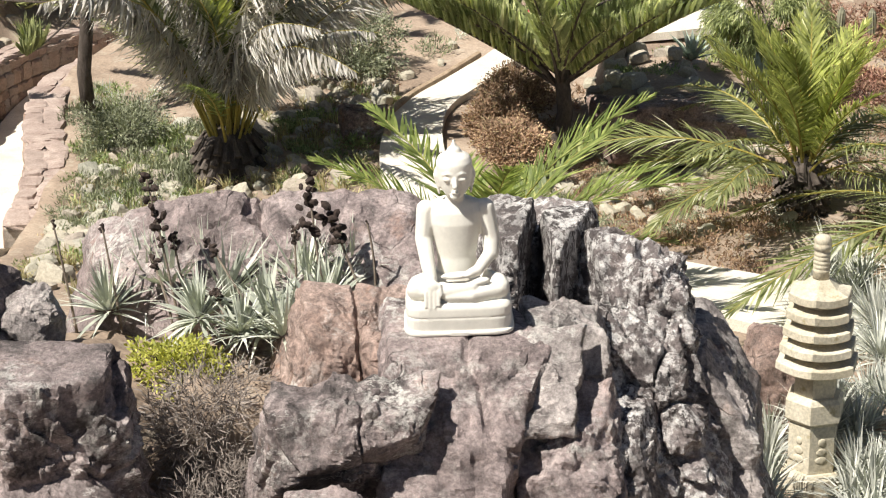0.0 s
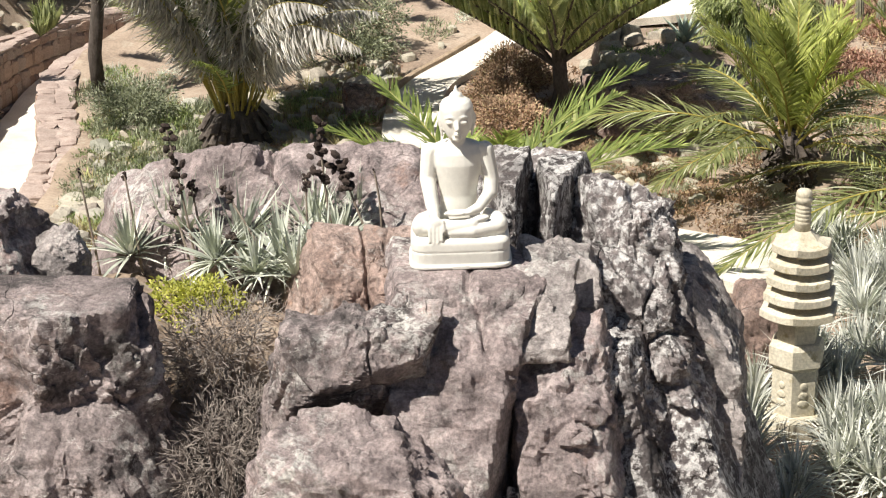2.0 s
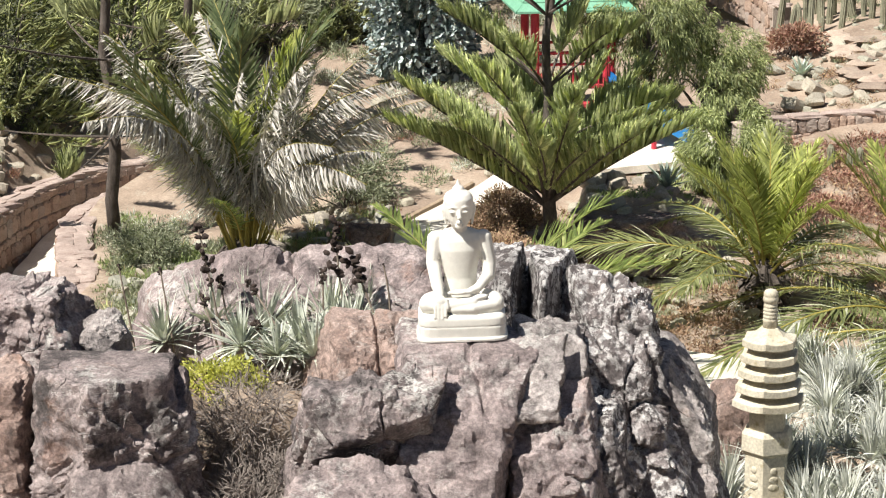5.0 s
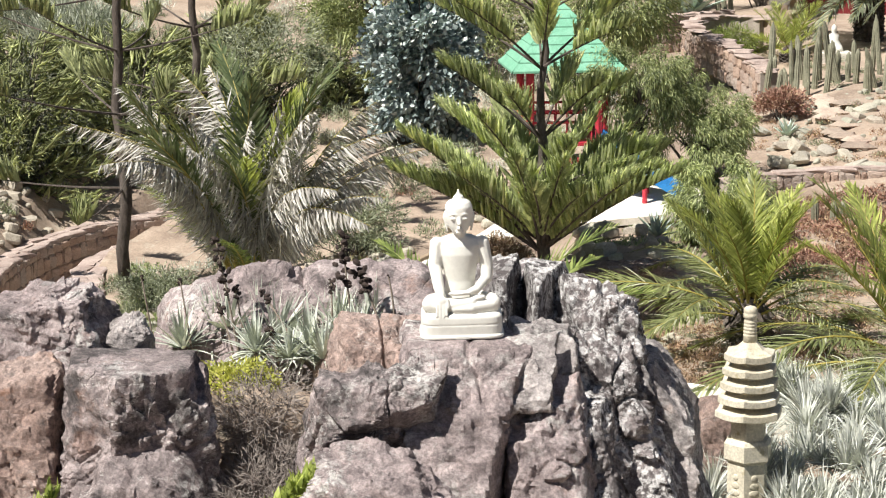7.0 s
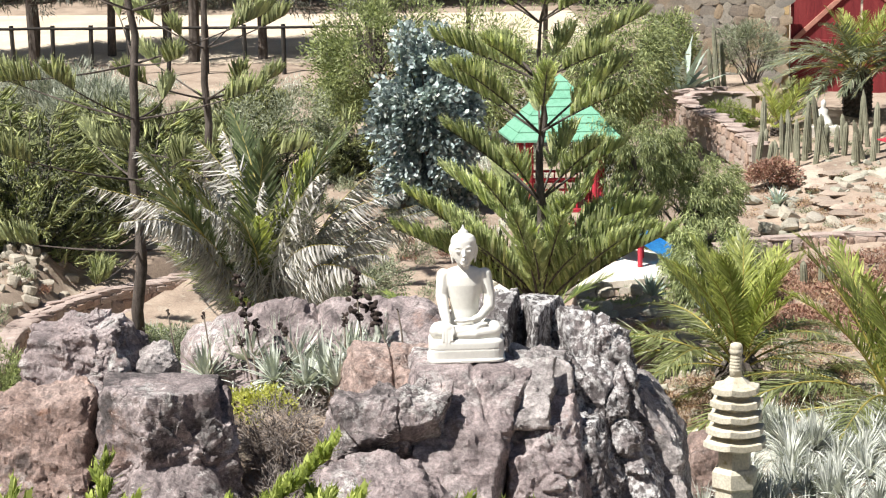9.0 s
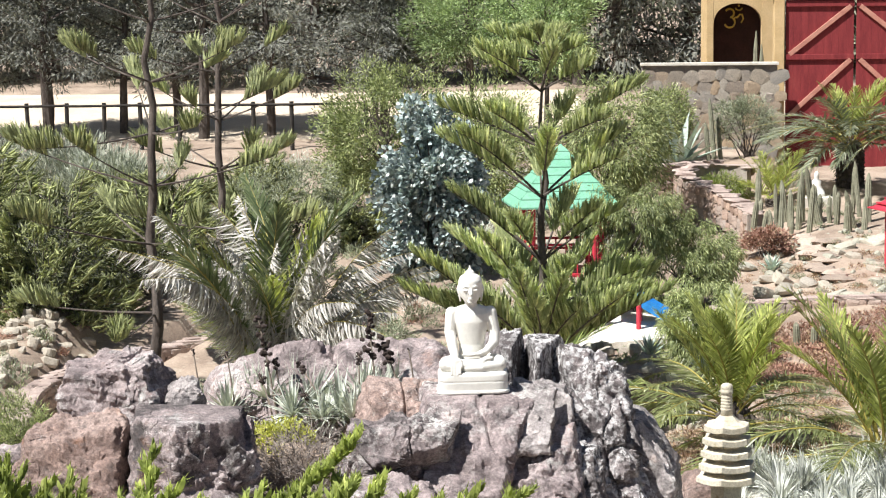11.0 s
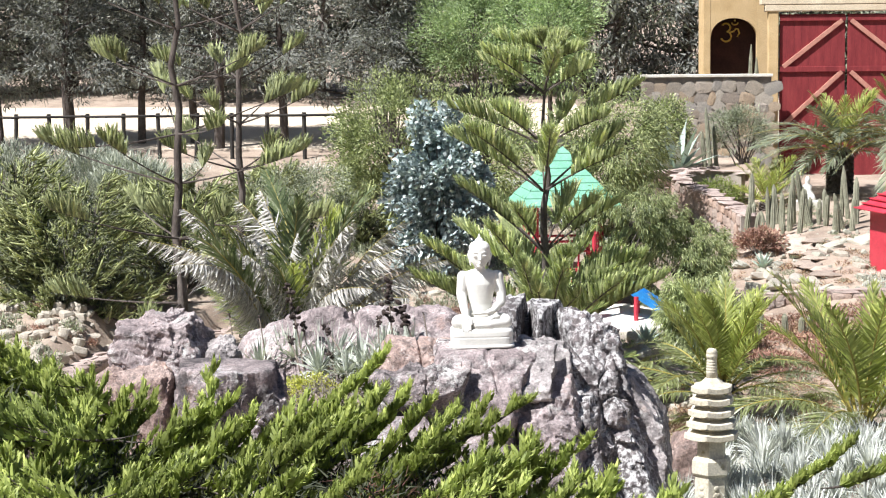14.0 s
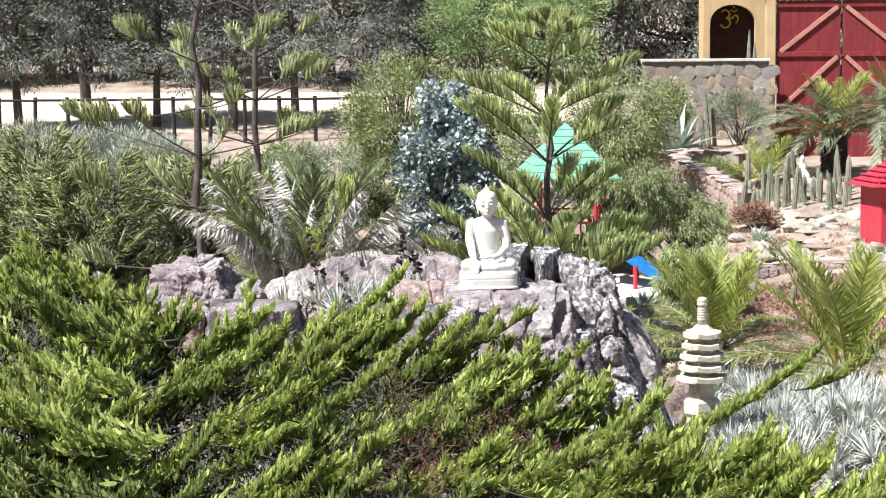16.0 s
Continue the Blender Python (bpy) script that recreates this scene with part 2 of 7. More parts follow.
def ground_z(x, y):
    x, y = np.asarray(x, float), np.asarray(y, float)
    z = np.interp(y, YS, ZS)
    low = np.clip((-x - 1.2) / 3.0, 0, 1)
    z = z - 0.42 * low * low * (3 - 2 * low) * np.clip((y - 7) / 2.5, 0, 1) * np.clip((21 - y) / 4, 0, 1) * np.clip((x + 7.6) / 0.8, 0, 1)
    z = z - 0.22 * low * np.clip((y - 12.5) / 2.5, 0, 1) * np.clip((20 - y) / 2, 0, 1) * np.clip((x + 7.3) / 0.3, 0, 1)
    # sunken path between the two walls on the left
    xr = np.interp(y, PATH_Y, PATH_R)
    xl = np.interp(y, PATH_Y, PATH_L)
    dip = np.clip((xr + 0.08 - x) / 0.16, 0, 1) * np.clip((x - xl + 0.08) / 0.16, 0, 1) * np.clip((y - 5.5) / 4, 0, 1) * np.clip((22 - y) / 4, 0, 1)
    z = z - 0.52 * dip
    z = z + 0.42 * np.clip((x - 0.95) / 0.12, 0, 1) * np.clip((2.75 - x) / 0.8, 0, 1) * np.clip((y - 11.85) / 0.12, 0, 1) * np.clip((15.0 - y) / 1.5, 0, 1)
    z = z - 0.26 * np.clip((x - 0.1) / 0.4, 0, 1) * np.clip((2.7 - x) / 0.6, 0, 1) * np.clip((y - 9.3) / 1.2, 0, 1) * np.clip((11.95 - y) / 0.15, 0, 1)
    right = np.clip((x - 4.0) / 2.0, 0, 1) * np.clip((y - 14) / 3, 0, 1) * np.clip((31 - y) / 4, 0, 1)
    terrace = np.clip((x - 1.6) / 0.4, 0, 1) * np.clip((5.7 - x) / 0.4, 0, 1) * np.clip((y - 27.2) / 0.3, 0, 1) * np.clip((31.3 - y) / 0.3, 0, 1)
    return z + 0.35 * right + 0.6 * terrace


def ground_noise(x, y):
    return 0.05 * noise.fractal((x * 0.9, y * 0.9, 3.0), 1.0, 2.0, 4)


dense = np.linspace(-11, 11, 190)
gx = np.r_[-700, -350, -160, -80, -45, -28, -19, -14, dense, 14, 19, 28, 45, 80, 160, 350, 700]
gy = np.r_[-700, -300, -120, -60, -40, -28, np.linspace(-20, 40, 230), 44, 50, 60, 80, 120, 220, 400, 700]
GX, GY = np.meshgrid(gx, gy)
GZ = ground_z(GX, GY)
near = (abs(GX) < 13) & (GY > -21) & (GY < 41)
for i, j in zip(*np.nonzero(near)):
    GZ[i, j] += ground_noise(GX[i, j], GY[i, j])
buf = Buf()
nx, ny = len(gx), len(gy)
idx = np.arange(nx * ny).reshape(ny, nx)
buf.add(np.stack([GX, GY, GZ], -1).reshape(-1, 3), np.stack([idx[:-1, :-1], idx[:-1, 1:], idx[1:, 1:], idx[1:, :-1]], -1).reshape(-1, 4))
earth = surface("dry_earth", [(0.3, (0.20, 0.148, 0.113)), (0.5, (0.32, 0.247, 0.19)), (0.7, (0.43, 0.345, 0.27))], 0.9, 30, 0.95, 0.6, 0.02,
                spots=((0.40, 0.35, 0.28), 5.0, 0.55, 0.68))
ground = child("ground", buf.mesh("ground", earth, True))
tagged(ground, "dry reddish garden earth with pale gravel, sloping uphill", "ground", kind="structure")


def gz(x, y):
    return float(ground_z(x, y))

# ---- boulders ----
MAUVE = rock_mat("mauve_rock", ((0.16, 0.13, 0.127), (0.295, 0.242, 0.237), (0.42, 0.355, 0.345)), 0.42, seed=1, dark=0.7)
GREYR = rock_mat("grey_rock", ((0.16, 0.14, 0.137), (0.305, 0.272, 0.262), (0.45, 0.405, 0.39)), 0.5, rust=0.3, seed=5, dark=0.75, vein=0.9)
# shade of the boulders' turned-away fronts, painted as dark patches over the rock
SHADE_ROCK = rock_mat("shade_patched_rock", ((0.14, 0.115, 0.112), (0.27, 0.225, 0.22), (0.42, 0.36, 0.35)), 0.40, rust=0.3, seed=23, dark=0.85, vein=0.9, stain_shade=0.50)
REDR = rock_mat("red_rock", ((0.17, 0.117, 0.10), (0.29, 0.21, 0.18), (0.39, 0.30, 0.265)), 0.25, rust=0.65, seed=9, dark=0.7)
LICH = rock_mat("crusted_rock", ((0.05, 0.043, 0.043), (0.14, 0.122, 0.12), (0.28, 0.245, 0.24)), 0.95, (0.62, 0.60, 0.585), rust=0.12, seed=14, dark=0.9)


def sphere_dirs(n):
    """Even directions with faces: a cube of n x n a side, blown up to a ball."""
    bm = bmesh.new()
    bmesh.ops.create_cube(bm, size=2)
    bmesh.ops.subdivide_edges(bm, edges=bm.edges[:], cuts=n, use_grid_fill=True)
    bm.verts.ensure_lookup_table()
    v = np.array([p.co for p in bm.verts])
    f = np.array([[q.index for q in g.verts] for g in bm.faces])
    bm.free()
    v = np.sign(v) * np.tan(np.abs(v) * np.pi / 4)
    return unit(v), f


DIRS = {n: sphere_dirs(n) for n in (2, 3, 6, 10, 24, 32, 44, 56)}


def rock_mesh(name, half, material, seed=0, cuts=7, sharp=18.0, rough=0.05, fine=0.028, res=32, lean=(0, 0), planes=(), strata=0.0, chip=0.10, cell=1.5, flat_top=False):
    """A boulder bounded by planes: a box of half sizes with jittered sides, corners struck off,
    then broken into stepped, tilted facets and worn by noise."""
    rng = np.random.default_rng(seed)
    d, faces = DIRS[res]
    half = np.array(half, float)
    norm, dist = [], []
    for k in range(3):
        for s in (-1, 1):
            n = np.zeros(3)
            n[k] = s
            n += rng.normal(0, 0.03 if flat_top and k == 2 else 0.13, 3)
            norm.append(n / np.linalg.norm(n))
            dist.append(half[k])
    for _ in range(cuts):
        n = unit(rng.normal(size=3))
        norm.append(n)
        dist.append(np.sum(np.abs(n) * half) * rng.uniform(0.68, 0.88))
    for n, q in planes:
        norm.append(unit(np.array(n, float)))
        dist.append(q)
    norm, dist = np.array(norm), np.array(dist)
    inv = np.maximum(d @ norm.T, 0) / dist
    r = 1.0 / (np.sum(inv ** sharp, 1) ** (1 / sharp))
    p = d * r[:, None]
    size = float(half.mean())
    o = Vector(rng.uniform(-50, 50, 3))
    out = np.empty_like(p)
    for i, (q, w) in enumerate(zip(p, d)):
        a = Vector(q) / size
        big = noise.fractal(a * 1.0 + o, 1.0, 2.1, 3)
        step = crack = 0.0
        if chip:
            for sc, amp, cut in ((cell, chip, 0.55), (cell * 2.3, chip * 0.55, 0.0), (cell * 5.0, chip * 0.20, 0.0)):
                b = a * sc + o + noise.noise_vector(a * sc * 1.3 + o) * 0.10
                dd, pp = noise.voronoi(b)
                tilt = noise.noise_vector(pp[0] * 3.7)
                step += amp * (noise.noise(pp[0] * 5.1) * 0.9 + 1.5 * tilt.dot(b - pp[0]))
                crack += amp * cut * 1.5 * max(0.0, 1 - (dd[1] - dd[0]) / 0.05) * (1.0 if noise.noise(pp[0] * 2.3) > -0.05 else 0.0)
        keep = max(0.0, 1 - max(0.0, w[2] - 0.55) * 2.2) if flat_top else 1.0
        layer = math.sin((q[2] / size + 0.35 * noise.noise(a * 0.9 + o)) * 15) * strata if strata else 0.0
        small = noise.fractal(a * 6 + o, 0.7, 2.2, 5) * 1.1
        out[i] = q + w * size * (keep * (rough * big * 1.6 + step - crack + layer) + fine * small)
    out[:, 0] += lean[0] * out[:, 2]
    out[:, 1] += lean[1] * out[:, 2]
    buf = Buf()
    buf.add(out, faces)
    return buf.mesh(name, material, res > 30)


def boulder(name, at, half, material, label, rz=0.0, rx=0.0, ry=0.0, group="boulders of the outcrop", **kw):
    ob = child(name, rock_mesh(name, half, material, **kw))
    ob.matrix_basis = pose(*at, rx, ry, rz)
    return tagged(ob, label, "boulder", group)


def hewn(name, centre, planes, material, label, seed=0, cuts=5, res=44, sharp=46.0, flake=0.048, groove=0.03, cell=2.6, layers=0.0, fine=0.017, flat=None, joints=(), group="boulders of the outcrop"):
    """A broken boulder: the room between planes, each (outward normal, a spot on it) in the world; corners struck off,
    faces broken into tilted flakes with open joints between them, then worn."""
    rng = np.random.default_rng(seed)
    d, faces = DIRS[res]
    c = np.array(centre, float)
    norm = unit(np.array([n for n, _ in planes], float))
    dist = np.maximum(np.sum(norm * (np.array([q for _, q in planes], float) - c), 1), 0.03)
    for _ in range(cuts):
        n = unit(rng.normal(size=3))
        inv = np.max(np.maximum(DIRS[6][0] @ norm.T, 0) / dist, 1)
        reach = np.max((DIRS[6][0] / inv[:, None]) @ n)
        norm, dist = np.vstack([norm, n]), np.r_[dist, reach * rng.uniform(0.84, 0.94)]
    inv = np.maximum(d @ norm.T, 0) / dist
    p = d / (np.sum(inv ** sharp, 1) ** (1 / sharp))[:, None]
    o = Vector(rng.uniform(-40, 40, 3))
    out = np.empty_like(p)
    for i, (q, w) in enumerate(zip(p, d)):
        a = Vector(q)
        b0 = Vector((a.x, a.y, a.z * 0.75)) + noise.noise_vector(a * 2.5 + o) * 0.12
        move = 0.025 * noise.fractal(a * 2.0 + o, 1.0, 2.0, 3)
        for sc, amp in ((cell, flake), (cell * 2.7, flake * 0.62), (cell * 7.0, flake * 0.34)):
            b = b0 * sc + o
            dd, pp = noise.voronoi(b)
            tilt = noise.noise_vector(pp[0] * 3.7)
            edge = min(1.0, (dd[1] - dd[0]) / 0.09)
            move += amp * edge * (0.9 * noise.noise(pp[0] * 5.1) + 1.3 * tilt.dot(b - pp[0]))
            if sc == cell:
                move -= groove * max(0.0, 1 - (dd[1] - dd[0]) / 0.07) * max(0.0, min(1.0, 4 * noise.noise(a * 1.7 + o) - 0.2))
        if layers:
            s = (q[2] + 0.12 * noise.noise(a * 1.6 + o) + 0.3 * q[0]) * 13
            move += layers * (abs(s - math.floor(s) - 0.5) * 2 - 0.5)
        move += 1.3 * fine * (noise.hetero_terrain(a * 8 + o, 0.55, 2.2, 5, 0.4) - 0.7)
        if flat is not None and c[2] + q[2] > flat - 0.05 and w[2] > 0.5:
            move *= 0.2
        for n, at, depth, width in joints:
            off = abs(float(np.dot(n, c + q - np.array(at))) + 0.03 * noise.noise(a * 5 + o))
            move -= depth * max(0.0, 1 - off / width)
        out[i] = q + w * move
    buf = Buf()
    buf.add(out, faces)
    me = buf.mesh(name, material, True)
    me.set_sharp_from_angle(angle=radians(26))
    ob = child(name, me)
    ob.matrix_basis = pose(*centre)
    return tagged(ob, label, "boulder", group)


DOWN = ((0, 0, -1), (0, 0, -2.2))
hewn("statue_rock", (0.05, 0.30, -0.75), [((0, -0.03, 1), (0, 0.2, -0.012)), ((0.05, -0.62, 0.78), (0, -0.04, -0.02)), ((0.0, -0.86, 0.51), (0.1, -0.56, -0.50)), ((0.95, -0.25, -0.08), (0.46, 0.0, -0.12)),
     ((-1, -0.1, 0.1), (-0.42, 0.2, -0.4)), ((0.35, -0.3, 0.9), (0.36, 0.1, -0.02)), ((0.85, 0.35, 0.35), (0.36, 0.3, -0.02)), ((0, 1, 0), (0, 0.56, 0)), DOWN], MAUVE, "grey-mauve boulder with a flat top under the white statue", 3, 2, 56, flake=0.045, flat=-0.012, joints=(((0.75, -0.2, 0.6), (0.16, -0.2, -0.22), 0.035, 0.02),))
hewn("red_block", (-0.56, 0.60, -0.40), [((0.08, -0.30, 0.94), (-0.6, 0.7, -0.03)), ((-0.05, -0.93, 0.33), (-0.6, 0.28, -0.25)), ((-0.93, -0.25, 0.22), (-0.88, 0.5, -0.30)), ((1, 0, 0), (-0.27, 0.5, 0)), ((0, 0.85, 0.5), (-0.6, 0.80, 0.0)), ((0, 0, -1), (0, 0, -1.0))],
     REDR, "rust-red squared boulder split by a vertical crack", 15, 3, 56, flake=0.038, joints=(((0.98, 0.1, 0.12), (-0.52, 0.3, -0.2), 0.05, 0.018),))
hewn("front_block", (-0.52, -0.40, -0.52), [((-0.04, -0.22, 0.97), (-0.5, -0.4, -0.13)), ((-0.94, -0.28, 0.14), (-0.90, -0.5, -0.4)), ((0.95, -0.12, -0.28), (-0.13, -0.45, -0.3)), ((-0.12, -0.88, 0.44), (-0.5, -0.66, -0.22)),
     ((0.35, -0.72, -0.60), (-0.45, -0.66, -0.38)), ((-0.2, -0.97, 0.0), (-0.7, -0.78, -0.5)), ((0, 0.9, 0.4), (-0.5, -0.28, -0.11)), ((0, 0, -1), (0, 0, -1.1))], SHADE_ROCK, "grey flat-topped boulder with pale veins and painted shade on its broken front", 23, 2, 56, flake=0.045, cell=3.2)
hewn("low_boulder", (-0.45, -0.95, -1.05), [((0.10, -0.36, 0.92), (-0.5, -0.95, -0.50)), ((0.72, -0.25, 0.62), (-0.14, -0.9, -0.60)), ((-0.95, -0.2, 0.2), (-1.0, -1, -0.7)), ((0, -0.95, 0.25), (-0.5, -1.38, -0.9)), ((1, 0, 0), (0.02, 0, 0)), ((0, 0.9, 0.4), (-0.5, -0.86, -0.47)), DOWN],
     MAUVE, "low mauve boulder with layered top below the grey block", 31, 4, 56, layers=0.016, flake=0.04)
hewn("wedge_boulder", (0.40, -0.08, -0.27), [((-0.05, -0.60, 0.80), (0.42, -0.14, -0.19)), ((0.15, -0.95, -0.25), (0.4, -0.36, -0.32)), ((-0.95, -0.1, -0.25), (0.225, -0.2, -0.26)), ((1, -0.1, 0), (0.62, 0, 0)), ((0.1, -0.3, -0.95), (0.4, -0.3, -0.42)), ((0, 1, 0), (0.4, 0.12, 0))],
     GREYR, "wedge of grey rock caught in a crack", 41, 3, 44, flake=0.02)
hewn("lower_boulder", (0.55, 0.0, -0.85), [((-0.22, -0.52, 0.82), (0.54, -0.1, -0.345)), ((0.05, -0.92, 0.38), (0.6, -0.48, -0.72)), ((-0.97, -0.2, -0.02), (0.245, -0.2, -0.5)), ((0.95, -0.2, 0.22), (0.80, -0.2, -0.45)), ((0, 0.85, 0.5), (0.6, 0.04, -0.25)), DOWN],
     MAUVE, "mauve boulder under the statue rock with pale crust", 52, 4, 56, flake=0.045)
hewn("crusted_boulder", (0.92, 0.15, -0.90), [((0.05, -0.5, 0.86), (0.88, 0.1, -0.40)), ((0.0, -0.9, 0.42), (0.95, -0.22, -0.80)), ((0.9, -0.25, 0.32), (1.07, 0.1, -0.75)), ((-1, -0.1, 0.1), (0.74, 0.1, -0.6)), ((0, 0.85, 0.5), (0.9, 0.20, -0.35)), DOWN],
     LICH, "lichen-crusted boulder in front of the outcrop", 69, 4, 56, flake=0.045, groove=0.05, cell=3.4, fine=0.028)
hewn("crusted_boulder", (1.02, 0.65, -0.70), [((0.22, -0.5, 0.82), (0.9, 0.55, -0.18)), ((0.0, -0.9, 0.42), (1.0, 0.22, -0.6)), ((0.9, -0.15, 0.38), (1.27, 0.6, -0.5)), ((-1, 0, 0), (0.72, 0.6, -0.5)), ((0, 0.85, 0.5), (1.0, 0.70, -0.12)), DOWN],
     LICH, "dark broken rock crusted with white lichen", 66, 4, 56, flake=0.055, groove=0.06, cell=3.6, fine=0.03)
hewn("crusted_boulder", (0.90, 1.05, -0.35), [((0.22, -0.2, 0.95), (0.8, 1.0, 0.20)), ((0.78, -0.1, 0.62), (1.1, 1.0, 0.08)), ((0.97, 0, 0.22), (1.25, 1.0, -0.22)), ((-0.92, -0.35, 0.05), (0.72, 0.9, 0.0)), ((-0.12, -0.93, 0.33), (0.8, 0.72, -0.1)), ((0, 0.85, 0.5), (0.8, 1.15, 0.22)), ((0, 0, -1), (0, 0, -1.3))],
     LICH, "tall dark boulder crusted with white lichen", 61, 4, 56, flake=0.05, groove=0.045, cell=3.0, fine=0.028)
hewn("crusted_boulder", (1.40, 0.90, -1.15), [((0.78, -0.1, 0.62), (1.45, 1.0, -0.55)), ((1, -0.1, 0.06), (1.66, 0.9, -1.1)), ((-0.1, -0.95, 0.28), (1.4, 0.46, -1.0)), ((-1, 0, 0), (1.1, 0.8, 0)), ((0, 0, 1), (0, 0, -0.42)), ((0, 1, 0), (0, 1.7, 0)), DOWN],
     GREYR, "dark shoulder of rock with little lichen", 67, 4, 56, flake=0.05)
hewn("crusted_boulder", (1.28, 0.22, -1.35), [((0.1, -0.4, 0.9), (1.28, 0.2, -1.03)), ((0, -0.9, 0.4), (1.28, -0.05, -1.2)), ((0.95, 0, 0.3), (1.5, 0.2, -1.3)), ((-0.95, 0, 0.2), (1.08, 0.2, -1.3)), ((0, 0.85, 0.5), (1.28, 0.3, -1.0)), DOWN],
     LICH, "small crusted boulder at the foot of the rocks", 70, 5, 44, flake=0.03)
hewn("crusted_boulder", (0.62, -0.62, -1.45), [((0.1, -0.5, 0.85), (0.62, -0.6, -1.12)), ((0, -0.95, 0.3), (0.6, -0.9, -1.4)), ((1, 0, 0.1), (0.95, -0.6, 0)), ((-1, 0, 0.1), (0.25, -0.6, 0)), ((0, 0.85, 0.5), (0.6, -0.52, -1.08)), DOWN],
     LICH, "crusted boulder at the front foot of the outcrop", 72, 5, 44, flake=0.04)
hewn("rock_slab", (0.22, 1.05, -0.12), [((-0.1, -0.15, 1), (0.2, 1.0, 0.25)), ((-0.93, -0.36, 0.1), (0.13, 1.0, 0)), ((0.97, -0.15, 0), (0.33, 1.0, 0)), ((0.05, -0.98, 0.1), (0.2, 0.80, 0)), ((0, 1, 0), (0, 1.35, 0)), ((0, 0, -1), (0, 0, -0.6))],
     LICH, "upright dark slab of rock with a pale face behind the statue", 71, 1, 44, flake=0.02, groove=0.02)
hewn("rock_slab", (0.53, 1.02, -0.12), [((0.1, -0.15, 1), (0.5, 1.0, 0.23)), ((-0.97, -0.2, 0.05), (0.455, 1.0, 0)), ((0.95, -0.3, 0), (0.595, 1.0, 0)), ((0.05, -0.98, 0.12), (0.5, 0.78, 0)), ((0, 1, 0), (0, 1.35, 0)), ((0, 0, -1), (0, 0, -0.6))],
     LICH, "upright slab of rock with lichen streaks", 75, 1, 44, flake=0.02, groove=0.02)
hewn("back_slab", (0.42, 1.45, -0.25), [((0, -0.2, 1), (0.4, 1.4, 0.14)), ((0, -1, 0), (0, 1.22, 0)), ((0, 1, 0), (0, 1.7, 0)), ((-1, 0, 0), (0.1, 0, 0)), ((1, 0, 0), (0.75, 0, 0)), ((0, 0, -1), (0, 0, -0.7))],
     LICH, "dark rock closing the gap behind the upright slabs", 78, 3, 44, flake=0.03)
hewn("small_boulder", (0.57, 0.42, -0.20), [((0.22, -0.25, 0.94), (0.5, 0.35, 0.02)), ((0, -0.9, 0.42), (0.55, 0.18, -0.15)), ((-0.98, -0.1, 0), (0.335, 0.3, 0)), ((0.97, 0, 0.2), (0.77, 0.3, -0.2)), ((0, 0.85, 0.5), (0.5, 0.48, 0.02)), ((0, 0, -1), (0, 0, -0.7))],
     GREYR, "small grey boulder beside the statue", 77, 4, 44, flake=0.03)
hewn("back_boulder", (-1.62, 2.2, -0.62), [((-0.05, -0.3, 0.95), (-1.6, 2.1, 0.09)), ((-0.5, -0.25, 0.83), (-1.84, 1.95, -0.01)), ((-0.93, -0.25, 0.2), (-2.34, 2.0, -0.4)), ((-0.05, -0.72, 0.68), (-1.6, 1.78, -0.09)), ((0, -0.97, 0.2), (-1.6, 1.45, -0.5)), ((0.85, -0.2, 0.45), (-1.22, 2.0, 0.02)), ((0, 0.7, 0.7), (-1.6, 2.12, 0.10)), ((0, 0, -1), (0, 0, -1.4))],
     MAUVE, "broad mauve boulder behind the silver plants", 81, 2, 56, sharp=30, flake=0.035, groove=0.045, cell=1.5)
hewn("back_boulder", (-0.76, 2.2, -0.60), [((0.04, -0.3, 0.95), (-0.9, 2.1, 0.12)), ((0.0, -0.72, 0.68), (-0.8, 1.78, -0.06)), ((0.05, -0.97, 0.2), (-0.8, 1.42, -0.5)), ((-0.9, -0.15, 0.35), (-1.28, 2.0, -0.05)), ((0.7, -0.15, 0.7), (-0.30, 2.0, 0.02)), ((0.97, 0, 0.1), (-0.1, 2.0, -0.3)), ((0, 0.7, 0.7), (-0.9, 2.12, 0.12)), ((0, 0, -1), (0, 0, -1.4))],
     MAUVE, "rounded mauve boulder behind the statue", 85, 2, 56, sharp=30, flake=0.035, groove=0.045, cell=1.5)
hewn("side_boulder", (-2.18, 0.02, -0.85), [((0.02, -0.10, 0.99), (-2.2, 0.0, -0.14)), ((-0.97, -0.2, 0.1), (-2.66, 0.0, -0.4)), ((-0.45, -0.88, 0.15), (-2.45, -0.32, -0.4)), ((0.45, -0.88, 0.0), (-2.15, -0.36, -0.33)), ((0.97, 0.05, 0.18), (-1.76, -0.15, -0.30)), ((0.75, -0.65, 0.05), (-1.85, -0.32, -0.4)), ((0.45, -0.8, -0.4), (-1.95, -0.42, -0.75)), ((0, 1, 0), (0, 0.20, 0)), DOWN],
     SHADE_ROCK, "large boulder with painted shade patches, a flat top and broken side", 91, 2, 56, flake=0.075, cell=2.8, flat=-0.14)
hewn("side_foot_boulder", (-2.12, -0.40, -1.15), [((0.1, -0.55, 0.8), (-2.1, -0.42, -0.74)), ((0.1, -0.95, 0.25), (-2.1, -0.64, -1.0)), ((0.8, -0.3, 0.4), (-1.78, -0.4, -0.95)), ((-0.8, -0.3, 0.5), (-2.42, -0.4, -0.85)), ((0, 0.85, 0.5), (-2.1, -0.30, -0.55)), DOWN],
     SHADE_ROCK, "boulder with painted shade patches leaning against a larger one", 93, 4, 44, flake=0.03)
